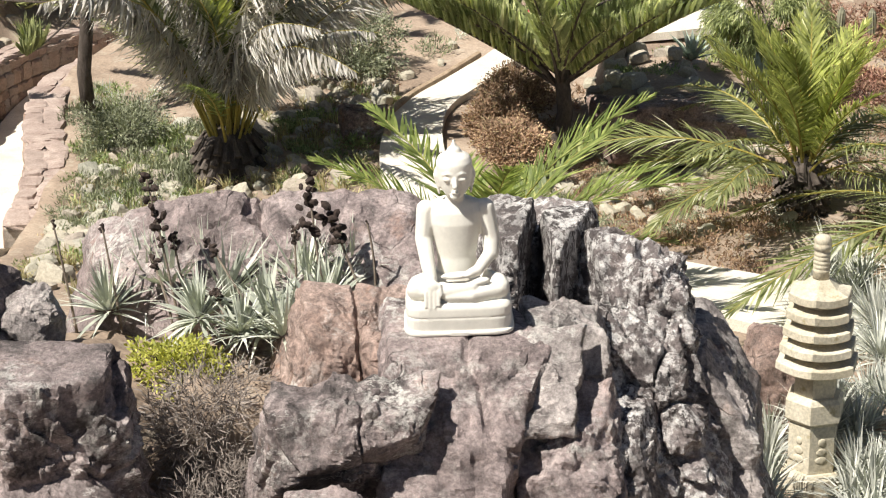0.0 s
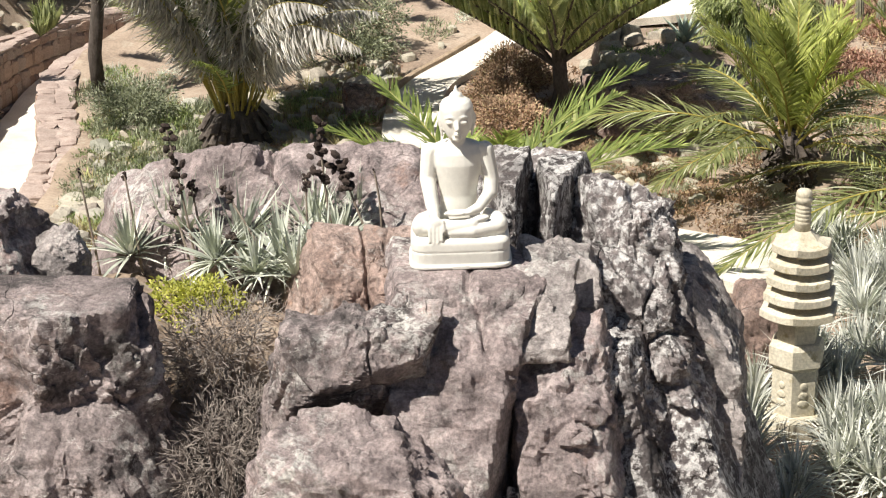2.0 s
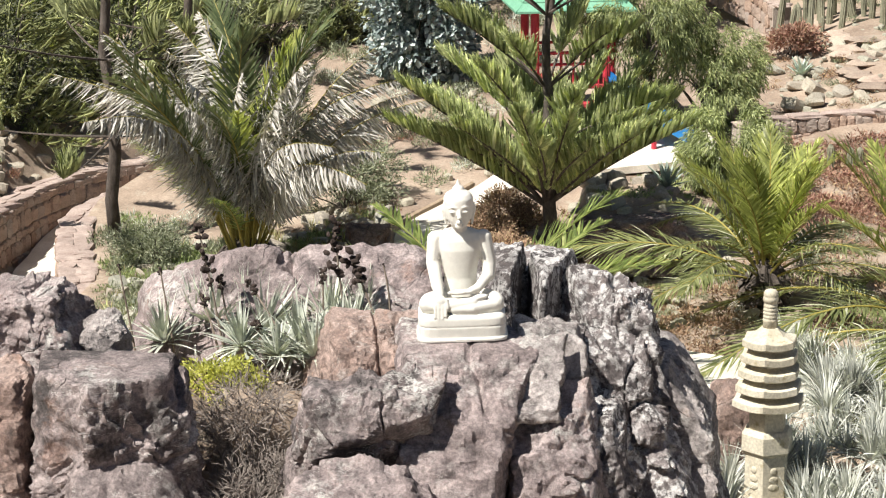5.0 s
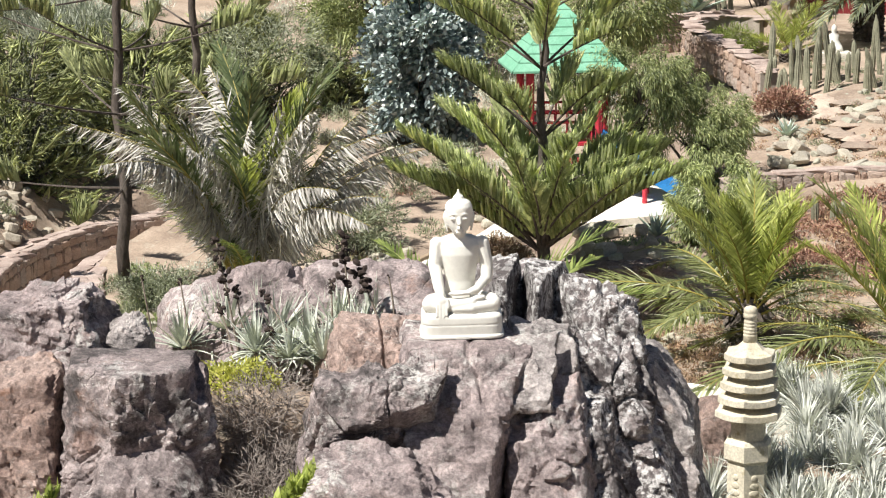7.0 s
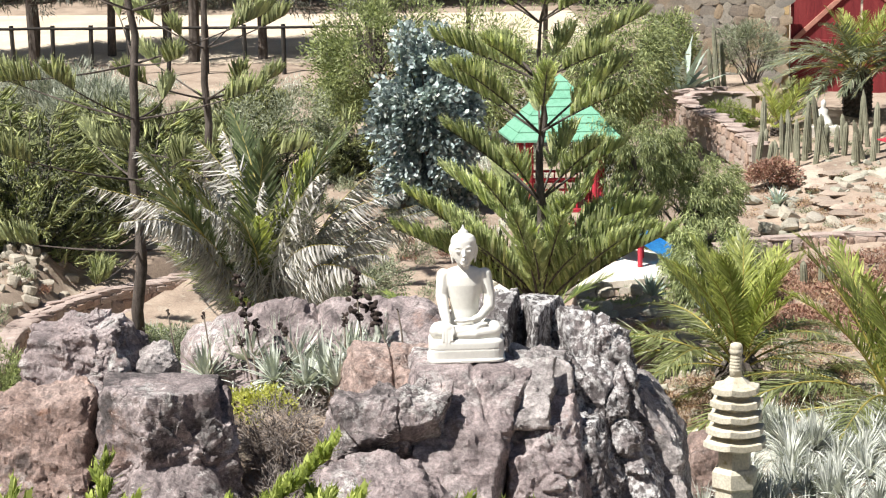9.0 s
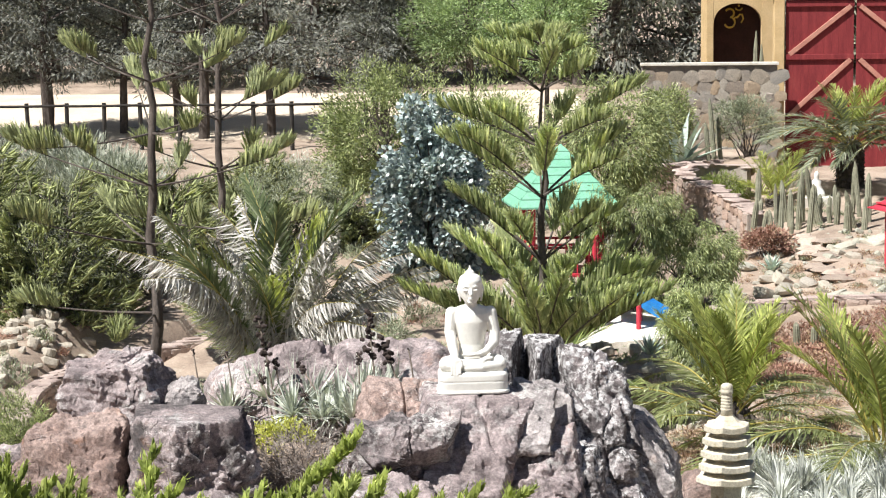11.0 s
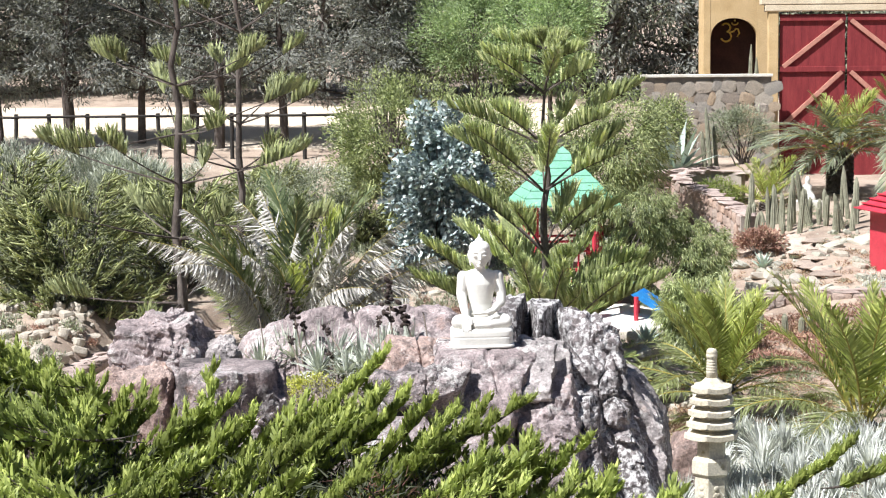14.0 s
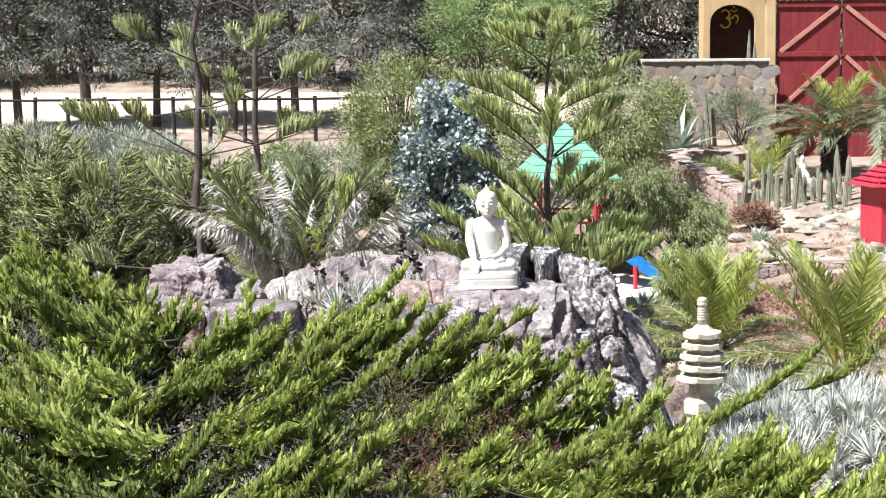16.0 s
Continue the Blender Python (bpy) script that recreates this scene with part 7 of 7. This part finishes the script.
for k, (x, y, s) in enumerate(((-4.6, 21.2, 0.8), (-3.0, 22.6, 0.7), (-7.6, 23.8, 0.8), (-9.9, 21.6, 0.95), (-5.6, 25.0, 0.7), (-1.2, 27.5, 0.7), (-8.6, 22.5, 0.85), (-10.5, 24.0, 0.85), (-6.6, 24.0, 0.7), (-3.4, 28.5, 0.5), (-5.4, 28.0, 0.5), (-12.6, 25.0, 0.8))):
    juniper_shrub((x, y, gz(x, y)), (1.5 * s, 1.0 * s, 1.05 * s), "dark green spreading juniper on the far slope", 1330 + k, 32, 18, 0.18)

# ---- stones and low plants of the slope ----
GST = [rock_mesh("garden_stone", (1, 0.8, 0.6), PALE, seed=960 + k, cuts=6, sharp=14, rough=0.06, fine=0.0, res=3, chip=0.0) for k in range(6)]
rng = np.random.default_rng(4242)


def stones(n, xs, ys, size, label, flat=1.0, group="garden stones", join=False):
    heap = Buf()
    for _ in range(n):
        x, y, s = rng.uniform(*xs), rng.uniform(*ys), rng.uniform(*size)
        if PATH_CLEAR(x, y):
            continue
        if join:
            m = pose(x, y, gz(x, y) + s * 0.25, rng.normal(0, 14), rng.normal(0, 14), rng.uniform(0, 360)) @ Matrix.Diagonal((s, s * rng.uniform(0.7, 1), s * flat, 1))
            me = GST[int(rng.integers(6))]
            v = np.array([q.co for q in me.vertices]) @ np.array(m.to_3x3()).T + np.array(m.translation)
            heap.add(v, np.array([q.vertices[:] for q in me.polygons]))
            continue
        ob = child("garden_stone", GST[int(rng.integers(6))])
        ob.matrix_basis = pose(x, y, gz(x, y) + s * 0.25 * flat, rng.normal(0, 14), rng.normal(0, 14), rng.uniform(0, 360)) @ Matrix.Diagonal((s, s * rng.uniform(0.7, 1), s * flat, 1))
        tagged(ob, label, "stone", group)
    if join:
        tagged(child("rubble", heap.mesh("rubble", GST[0].materials[0])), label, "stones", kind="stuff")


def PATH_CLEAR(x, y):
    """Whether the spot lies on a path."""
    mid = np.interp(y, (5.6, 6.5, 7.4, 8.6, 9.7, 11.0, 12.3, 13.0, 13.6, 14.5, 15.4), (3.6, 2.2, 0.9, -0.3, -0.85, -1.02, -1.08, -0.88, -0.54, -0.2, 0.45))
    if 5.5 < y < 15.2 and abs(x - mid) < 0.45:
        return True
    return np.interp(y, PATH_Y, PATH_L) - 0.3 < x < np.interp(y, PATH_Y, PATH_R) + 0.5 and y > 6


stones(170, (-4.9, -1.3), (6.6, 13.6), (0.06, 0.17), "pale greenish garden stone half sunk in the bank")
stones(28, (-4.8, -3.3), (8.4, 10.2), (0.10, 0.20), "large pale stone edging the bank")
stones(34, (-2.6, -1.3), (12.6, 14.2), (0.06, 0.15), "pale stone in a rough edging")
stones(42, (0.9, 3.6), (12.0, 14.6), (0.05, 0.16), "brown-grey stone on the earth terrace")
stones(150, (-4.9, -1.3), (6.6, 13.8), (0.03, 0.08), "loose pale rubble on the planted slope", join=True)
stones(190, (-9.5, -6.9), (13.5, 19.0), (0.05, 0.15), "broken pale rubble on the far bank", join=True)
stones(34, (-2.6, 0.3), (14.0, 19.5), (0.05, 0.14), "small rubble on the dry slope", join=True)
stones(44, (4.2, 7.4), (17.0, 21.2), (0.07, 0.24), "flat pinkish stone on the terrace bank", 0.6)
SLAB = surface("step_stone", [(0.3, (0.27, 0.21, 0.17)), (0.7, (0.43, 0.35, 0.28))], 4, 40, 0.92, 0.5, 0.01, obj=0.25)
STEP = rock_mesh("step_stone", (1, 0.7, 0.16), SLAB, seed=980, cuts=6, sharp=14, rough=0.03, fine=0.0, res=3, chip=0.0)
for k in range(11):
    ob = child("step_stone", STEP)
    x, y = 5.45 + 0.18 * math.sin(k * 1.7) + rng.normal(0, 0.08), 18.2 + 0.33 * k
    ob.matrix_basis = pose(x, y, gz(x, y) + 0.06, 0, 0, rng.uniform(-25, 25)) @ Matrix.Diagonal((rng.uniform(0.22, 0.34), 0.24, 0.34, 1))
    tagged(ob, "flat stepping stone in the bank", "step stone", "stepping stones")


def cushion_mesh(seed, material, n=420, leaf=0.05, width=0.018, up=0.8, flat=0.45):
    r = np.random.default_rng(seed)
    c = lumpy(r, 40, (0.85, 0.85, flat), 0.25, -0.1)
    c[:, 2] = np.abs(c[:, 2])
    buf = Buf()
    scatter_leaves(buf, r, c, 0.16, n // 40, leaf, width, 0.6, up, 0.1, 1)
    return buf, buf.mesh("cushion_plant", material)


CUSH = {k: [cushion_mesh(990 + 3 * i + j, m, 280, *dims) for j in range(2)] for i, (k, m, dims) in enumerate((("green", L_SUCC, (0.21, 0.12)), ("red", L_REDS, (0.20, 0.11)), ("brown", L_BROWN, (0.19, 0.10)),
                                                                                                         ("olive", L_OLIVE, (0.22, 0.085)), ("grey", L_SILVER_G, (0.26, 0.055))))}


def cushions(kind, n, xs, ys, size, label, group, high=1.0, join=False):
    drift = Buf()
    for _ in range(n):
        x, y, s = rng.uniform(*xs), rng.uniform(*ys), rng.uniform(*size)
        if PATH_CLEAR(x, y):
            continue
        src, me = CUSH[kind][int(rng.integers(2))]
        m = pose(x, y, gz(x, y) + 0.01, 0, 0, rng.uniform(0, 360)) @ Matrix.Diagonal((s, s, s * high, 1))
        if join:
            v = np.concatenate(src.v)
            v = v @ np.array(m.to_3x3()).T + np.array(m.translation)
            at = drift.n
            drift.add(v, src.f[0])
            drift.f += [f + at for f in src.f[1:]]
            continue
        ob = new("cushion_plant")
        ob.matrix_basis = m
        tagged(child("leaves", me, ob), kind="stuff")
        tagged(ob, label, "low plant", group)
    if join:
        tagged(child("low_scrub", drift.mesh("low_scrub", CUSH[kind][0][1].materials[0])), label, "low plants", kind="stuff")


cushions("green", 120, (-4.9, -1.2), (6.6, 13.6), (0.11, 0.27), "low yellow-green succulent cushion among stones", "green cushions")
cushions("olive", 34, (-5.0, -3.3), (9.6, 13.6), (0.16, 0.36), "grey-green low shrub among the stones of the bank", "olive cushions", 1.1)
cushions("green", 50, (-5.0, -2.2), (8.0, 13.0), (0.10, 0.22), "low yellow-green succulent cushion among stones", "green cushions")
stones(70, (-5.0, -3.0), (8.6, 12.6), (0.05, 0.13), "pale greenish garden stone half sunk in the bank")
for k in range(70):
    y = rng.uniform(9.4, 15.4)
    x = float(np.interp(y, PATH_Y, PATH_R)) + rng.uniform(0.34, 1.5)
    s = rng.uniform(0.14, 0.34)
    ob = new("cushion_plant")
    ob.matrix_basis = pose(x, y, gz(x, y) + 0.02, 0, 0, rng.uniform(0, 360)) @ Matrix.Diagonal((s, s, s * rng.uniform(0.8, 1.5), 1))
    tagged(child("leaves", CUSH[("olive", "green", "olive", "grey")[k % 4]][k % 2][1], ob), kind="stuff")
    tagged(ob, "low dusty green shrub beside the garden wall", "low plant", "wall cushions")
cushions("green", 14, (-1.9, -1.0), (10.8, 13.4), (0.15, 0.32), "low green succulent patch by the path", "green cushions")
cushions("olive", 26, (-5.0, -3.2), (11.0, 14.5), (0.2, 0.42), "grey-green low shrub on the bank", "olive cushions", 1.3)
cushions("green", 12, (0.9, 3.4), (12.4, 14.2), (0.10, 0.22), "small green plant on the earth terrace", "green cushions")
cushions("red", 150, (3.3, 7.0), (12.6, 16.4), (0.24, 0.45), "reddish-brown groundcover carpeting the bank", "red groundcover", 0.7, join=True)
cushions("brown", 90, (2.9, 7.0), (10.5, 16.0), (0.22, 0.42), "dry brown groundcover carpeting the bank", "brown groundcover", 0.7, join=True)
cushions("brown", 60, (-4.8, -1.2), (6.6, 14.0), (0.16, 0.34), "dry brown groundcover among the stones", "brown groundcover", 0.5, join=True)
cushions("brown", 22, (-0.25, 0.75), (11.2, 13.6), (0.16, 0.34), "dry reddish-brown groundcover by the path", "brown groundcover", 1.0)
cushions("red", 26, (-8.6, -6.9), (13.6, 19.0), (0.12, 0.28), "red succulent on the far bank", "red succulents", join=True)
cushions("olive", 30, (-9.4, -6.8), (14.0, 20.5), (0.2, 0.5), "dry olive shrub on the far bank", "olive cushions", 1.2, join=True)
cushions("grey", 50, (-4.4, 1.0), (15.0, 23.0), (0.2, 0.45), "pale grey-green scrub on the slope", "grey cushions", 1.0, join=True)
cushions("olive", 60, (-4.2, 0.8), (14.5, 23.0), (0.18, 0.45), "dry olive shrub on the slope", "olive cushions", 1.1, join=True)
cushions("red", 12, (-3.0, -0.4), (16.0, 20.0), (0.14, 0.3), "red succulent on the slope", "red succulents")
cushions("brown", 22, (2.0, 4.8), (6.8, 10.5), (0.2, 0.4), "dry brown groundcover under the palms", "brown groundcover", 0.8)
cushions("olive", 22, (3.6, 7.6), (8.5, 12.5), (0.2, 0.45), "dry olive shrub under the palms", "olive cushions", 1.0, join=True)
cushions("grey", 14, (6.2, 8.2), (16.5, 20.5), (0.15, 0.35), "grey-green succulent on the terrace", "grey cushions")
grass = Buf()
for x, y in zip(rng.uniform(-4.9, -1.2, 260), rng.uniform(6.6, 14.2, 260)):
    if not PATH_CLEAR(x, y):
        n = 26
        az, el = rng.uniform(0, 2 * np.pi, n), np.radians(rng.uniform(35, 88, n))
        way = np.stack([np.cos(az) * np.cos(el), np.sin(az) * np.cos(el), np.sin(el)], 1)
        blades(grass, np.array([x, y, gz(x, y)]) + way * 0.02 + rng.normal(0, 0.03, (n, 3)) * (1, 1, 0), way, rng.uniform(0.10, 0.26, n), 0.014, 0.3, 2)
tagged(child("dry_grass", grass.mesh("dry_grass", leaf_mat("dry_grass", (0.20, 0.16, 0.06), (0.36, 0.31, 0.14), 0.7, 0.2, (0.30, 0.34, 0.10)))), "tufts of dry yellowish grass between the stones", "grass", kind="stuff")
cushions("brown", 70, (0.6, 2.8), (8.2, 11.6), (0.16, 0.34), "dry brown groundcover behind the boulders", "brown groundcover", 0.7, join=True)
cushions("olive", 26, (0.4, 2.8), (8.2, 11.6), (0.14, 0.3), "dry olive scrub behind the boulders", "olive cushions", 0.9, join=True)
stones(70, (0.4, 2.8), (8.4, 11.7), (0.04, 0.13), "loose brown rubble behind the boulders", join=True)
stones(60, (-5.0, -4.2), (8.6, 12.6), (0.05, 0.13), "loose pale rubble beside the wall", join=True)
cushions("brown", 40, (4.0, 7.6), (17.2, 21.4), (0.12, 0.30), "dry brown scrub among the terrace stones", "brown groundcover", 0.8, join=True)
cushions("olive", 30, (4.0, 7.6), (17.2, 24.4), (0.12, 0.28), "dry olive scrub among the terrace stones", "olive cushions", 0.8, join=True)
stones(120, (3.8, 7.6), (17.0, 22.0), (0.03, 0.09), "loose pinkish rubble on the terrace bank", join=True)
# plants further up the slope
cushions("olive", 120, (-13, 3.0), (21.0, 33.5), (0.2, 0.45), "dry olive shrub on the far slope", "olive cushions", 1.2, join=True)
cushions("grey", 110, (-14, 2.0), (21.0, 34.0), (0.25, 0.6), "pale grey shrub on the far slope", "grey cushions", 1.2, join=True)
for k, (x, y, r) in enumerate(((-6.1, 9.6, 0.55),)):
    shrub("olive_shrub", (x, y, gz(x, y) + 0.25), (r, r * 0.85, 0.7), L_WILLOW, "pale yellowish-green shrub at the end of the path", 1420 + k, 110, 90, 0.07, 0.026, 0.16, segs=1)
small_statue = part("small_statue", (lambda b: (loft(b, [(0, 0.24, 0.2, 0, 0, 0.6), (0.1, 0.22, 0.18, 0, 0, 0.6), (0.16, 0.2, 0.14, 0, 0, 0.8), (0.3, 0.11, 0.09, 0, 0, 1), (0.42, 0.13, 0.08, 0, 0, 1), (0.48, 0.05, 0.05, 0, 0, 1), (0.52, 0.07, 0.07, 0, 0, 1), (0.62, 0.065, 0.07, 0, 0, 1), (0.68, 0.01, 0.01, 0, 0, 1)], 16), b)[1])(bmesh.new()), MARBLE, smooth=True)
small_statue.matrix_basis = pose(6.05, 24.6, gz(6.05, 24.6) + 0.14) @ Matrix.Scale(0.75, 4)
tagged(small_statue, "small white seated statue on a terrace block", "statue")
bm = bmesh.new()
box(bm, (0, 0, 0.02), (0.62, 0.5, 0.26), bevel=0.02)
block = part("stone_block", bm, GRAVEL)
block.matrix_basis = pose(6.05, 24.6, gz(6.05, 24.6))
tagged(block, "white plastered block under the small statue", "plinth")

# ---- foreground juniper ----
JX = (-4.2, -3.14, -2.67, -2.18, -1.61, -0.99, -0.46, -0.08, 0.30, 0.67, 0.9, 1.24, 1.8, 2.32, 3.4)
JZ = (0.75, 0.84, 0.88, 0.60, 0.40, 0.46, 0.56, 0.44, 0.32, 0.08, -0.10, -0.12, -0.20, -0.30, -0.70)


def canopy(x, y):
    """Height of the bush's upper side."""
    return np.interp(x, JX, JZ) - 0.13 * np.clip(-5.4 - y, 0, 9) - 0.03 * np.clip(-5.4 - y, 0, 9) ** 2 * 0.5


def juniper_limb(top, tip, way, length, seed, sprays, size, material, spread=0.16, start=0.15, sag=0.15):
    """One limb that bows up to its tip, set with tufts along its upper side."""
    rng = np.random.default_rng(seed)
    tip, way = np.asarray(tip, float), unit(np.asarray(way, float))
    line = bend(tip - way * length, tip, (0, 0, -sag * length), 12)
    wood = Buf()
    tube(wood, line, 0.003 + 0.009 * np.sin(np.pi * np.linspace(0.0, 1.0, 12)), 6)
    limb = child("limb", wood.mesh("limb", BARK, True), top)
    kk = np.linspace(0, 1, 12)
    # side branches in two ranks, shorter towards the tip, each feathered with plump upturned shoots
    n = sprays
    u = start + (1 - start) * (np.arange(n) + rng.random(n)) / n
    base = np.stack([np.interp(u, kk, line[:, q]) for q in range(3)], 1)
    tang = unit(np.stack([np.interp(u, kk, np.gradient(line[:, q], kk)) for q in range(3)], 1))
    lat = unit(np.cross(tang, [0, 0, 1.0]))
    side = np.where(np.arange(n) % 3 == 2, 0.15, np.where(np.arange(n) % 3 == 0, -1.0, 1.0)) * rng.uniform(0.5, 1.1, n)
    way = unit(tang * 0.75 + lat * (side * 0.75)[:, None] + np.array([0, 0, 1.0]) * rng.uniform(-0.05, 0.40, n)[:, None] + rng.normal(0, 0.1, (n, 3)))
    ln = spread * (1.9 * (1.08 - u) + 0.55) * rng.uniform(0.6, 1.2, n)
    twig = Buf()
    for p, d, l in zip(base, way, ln):
        tube(twig, np.array([p, p + d * l * 0.6, p + d * l + (0, 0, 0.08 * l)]), (0.006, 0.004, 0.002), 4)
    tagged(child("brushwood", twig.mesh("brushwood", BARK), limb), kind="stuff")
    per = 10
    v = np.tile((np.arange(per) + 0.6) / per, n)
    W, L = np.repeat(way, per, 0), np.repeat(ln, per)
    flip = np.tile(np.where(np.arange(per) % 2 == 0, 1.0, -1.0), n)
    cross = unit(np.cross(W, [0.0, 0.0, 1.0]))
    p = np.repeat(base, per, 0) + W * (L * v)[:, None]
    p[:, 2] += 0.08 * L * v * v
    shoot = unit(W * 0.9 + cross * (flip * rng.uniform(0.2, 1.0, n * per) * (1.2 - v))[:, None] + np.array([0, 0, 1.0]) * rng.uniform(0.1, 0.9, n * per)[:, None] + rng.normal(0, 0.18, (n * per, 3)))
    size_of = size * rng.uniform(0.55, 1.15, n * per) * (1.1 - 0.35 * v)
    buf = Buf()
    fingers(buf, rng, p, shoot, size_of, 0.009 + 0.065 * size_of, 0.25, 5, 0.034, 0.017, 3, 1.0)
    child("foliage", buf.mesh("foliage", material), limb)


juniper = empty("juniper", (0, 0, 0), 0, "large spreading bright green juniper with feathery upturned branches", "juniper")
rng = np.random.default_rng(2024)
tips = []
while len(tips) < 165:
    x, y = rng.uniform(-4.3, 3.2), rng.uniform(-9.6, -5.35)
    if -0.3 < x < 1.5 and y < -7.6 and rng.random() < 0.6:
        continue
    if x > 1.6 and y > -6.8 and rng.random() < 0.7:
        continue
    if any((x - a) ** 2 + (y - b) ** 2 < 0.25 ** 2 for a, b in tips):
        continue
    tips.append((x, y))
for k, (x, y) in enumerate(tips):
    side = max(-1.0, min(1.0, (x + 2.2) / 0.5))
    way = (0.80 * side + rng.normal(0, 0.22), 0.10 + rng.normal(0, 0.28), 0.36 + rng.normal(0, 0.12))
    z = float(canopy(x, y)) + rng.normal(-0.03, 0.07)
    # near-side limbs take darker scales to paint in shade; a few others at random
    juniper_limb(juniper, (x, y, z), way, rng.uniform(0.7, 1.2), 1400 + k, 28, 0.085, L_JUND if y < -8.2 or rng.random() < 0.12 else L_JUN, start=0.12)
# the crest, where the limbs crowd together
for k, x in enumerate(np.arange(-3.3, 1.3, 0.15)):
    side = max(-1.0, min(1.0, (x + 2.2) / 0.5))
    y = -5.5 + rng.normal(0, 0.12)
    juniper_limb(juniper, (x, y, float(canopy(x, -5.4)) + rng.normal(-0.06, 0.06)), (0.8 * side + rng.normal(0, 0.15), rng.normal(0.1, 0.2), 0.45), rng.uniform(0.7, 1.0), 1600 + k, 24, 0.085, L_JUN)
# the long limbs that stand clear of the rest
for k, (tip, way, length, n) in enumerate((((-0.43, -5.38, 0.70), (0.86, 0.10, 0.50), 1.9, 190), ((2.35, -5.40, 0.20), (0.88, 0.05, 0.42), 1.75, 170), ((2.62, -5.5, 0.13), (0.9, 0.1, 0.30), 0.5, 26),
                                           ((0.80, -5.4, 0.22), (0.9, 0.05, 0.40), 1.2, 80), ((0.42, -5.5, 0.47), (0.9, 0.1, 0.35), 0.9, 55), ((-2.95, -5.4, 0.95), (-0.6, 0.1, 0.62), 1.5, 130),
                                           ((-1.45, -5.4, 0.62), (0.1, 0.1, 0.9), 0.9, 60), ((2.9, -6.4, -0.42), (0.9, 0.0, 0.35), 1.6, 120))):
    juniper_limb(juniper, tip, way, length, 1700 + k, n // 3, 0.085, L_JUN, spread=0.085, sag=0.08)
# low limbs that spread towards the silver drift
for k in range(26):
    x, y = rng.uniform(0.9, 3.1), rng.uniform(-8.6, -6.9)
    z = -0.05 - 0.10 * (x - 0.9) + 0.10 * (-6.9 - y) + rng.normal(0, 0.05)
    juniper_limb(juniper, (x, y, z), (0.85 + rng.normal(0, 0.1), rng.normal(0, 0.25), 0.25 + rng.normal(0, 0.08)), rng.uniform(0.8, 1.3), 1800 + k, 28, 0.085, L_JUN, start=0.12)
dead = Buf()
c = np.stack([rng.uniform(-0.5, 1.8, 420), rng.uniform(-9.2, -6.3, 420), np.zeros(420)], 1)
c[:, 2] = canopy(c[:, 0], c[:, 1]) - rng.uniform(0.22, 0.55, 420)
scatter_leaves(dead, rng, c, 0.16, 40, 0.10, 0.010, 0.8, 0.3, 0.1, 1)
child("dead_foliage", dead.mesh("dead_foliage", L_RUST), juniper, "rust-brown dead inner foliage")
# dark leaves under the canopy stand in for shade between the limbs
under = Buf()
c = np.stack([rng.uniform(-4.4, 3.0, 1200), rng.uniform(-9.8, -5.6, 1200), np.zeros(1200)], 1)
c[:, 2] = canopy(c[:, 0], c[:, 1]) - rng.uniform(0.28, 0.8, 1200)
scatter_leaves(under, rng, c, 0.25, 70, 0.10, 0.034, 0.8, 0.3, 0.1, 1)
child("inner_foliage", under.mesh("inner_foliage", L_JUNIN), juniper, "inner foliage coloured dark to paint in shade")
trunk = Buf()
for k in range(9):
    tube(trunk, bend((-0.9 + 0.1 * k, -7.2, -3.2), (-3.6 + 0.8 * k, -7.0 + 0.3 * math.sin(k), -1.5), (0, 0, -0.3), 8), np.linspace(0.11, 0.04, 8), 7)
child("trunk", trunk.mesh("trunk", BARK, True), juniper)
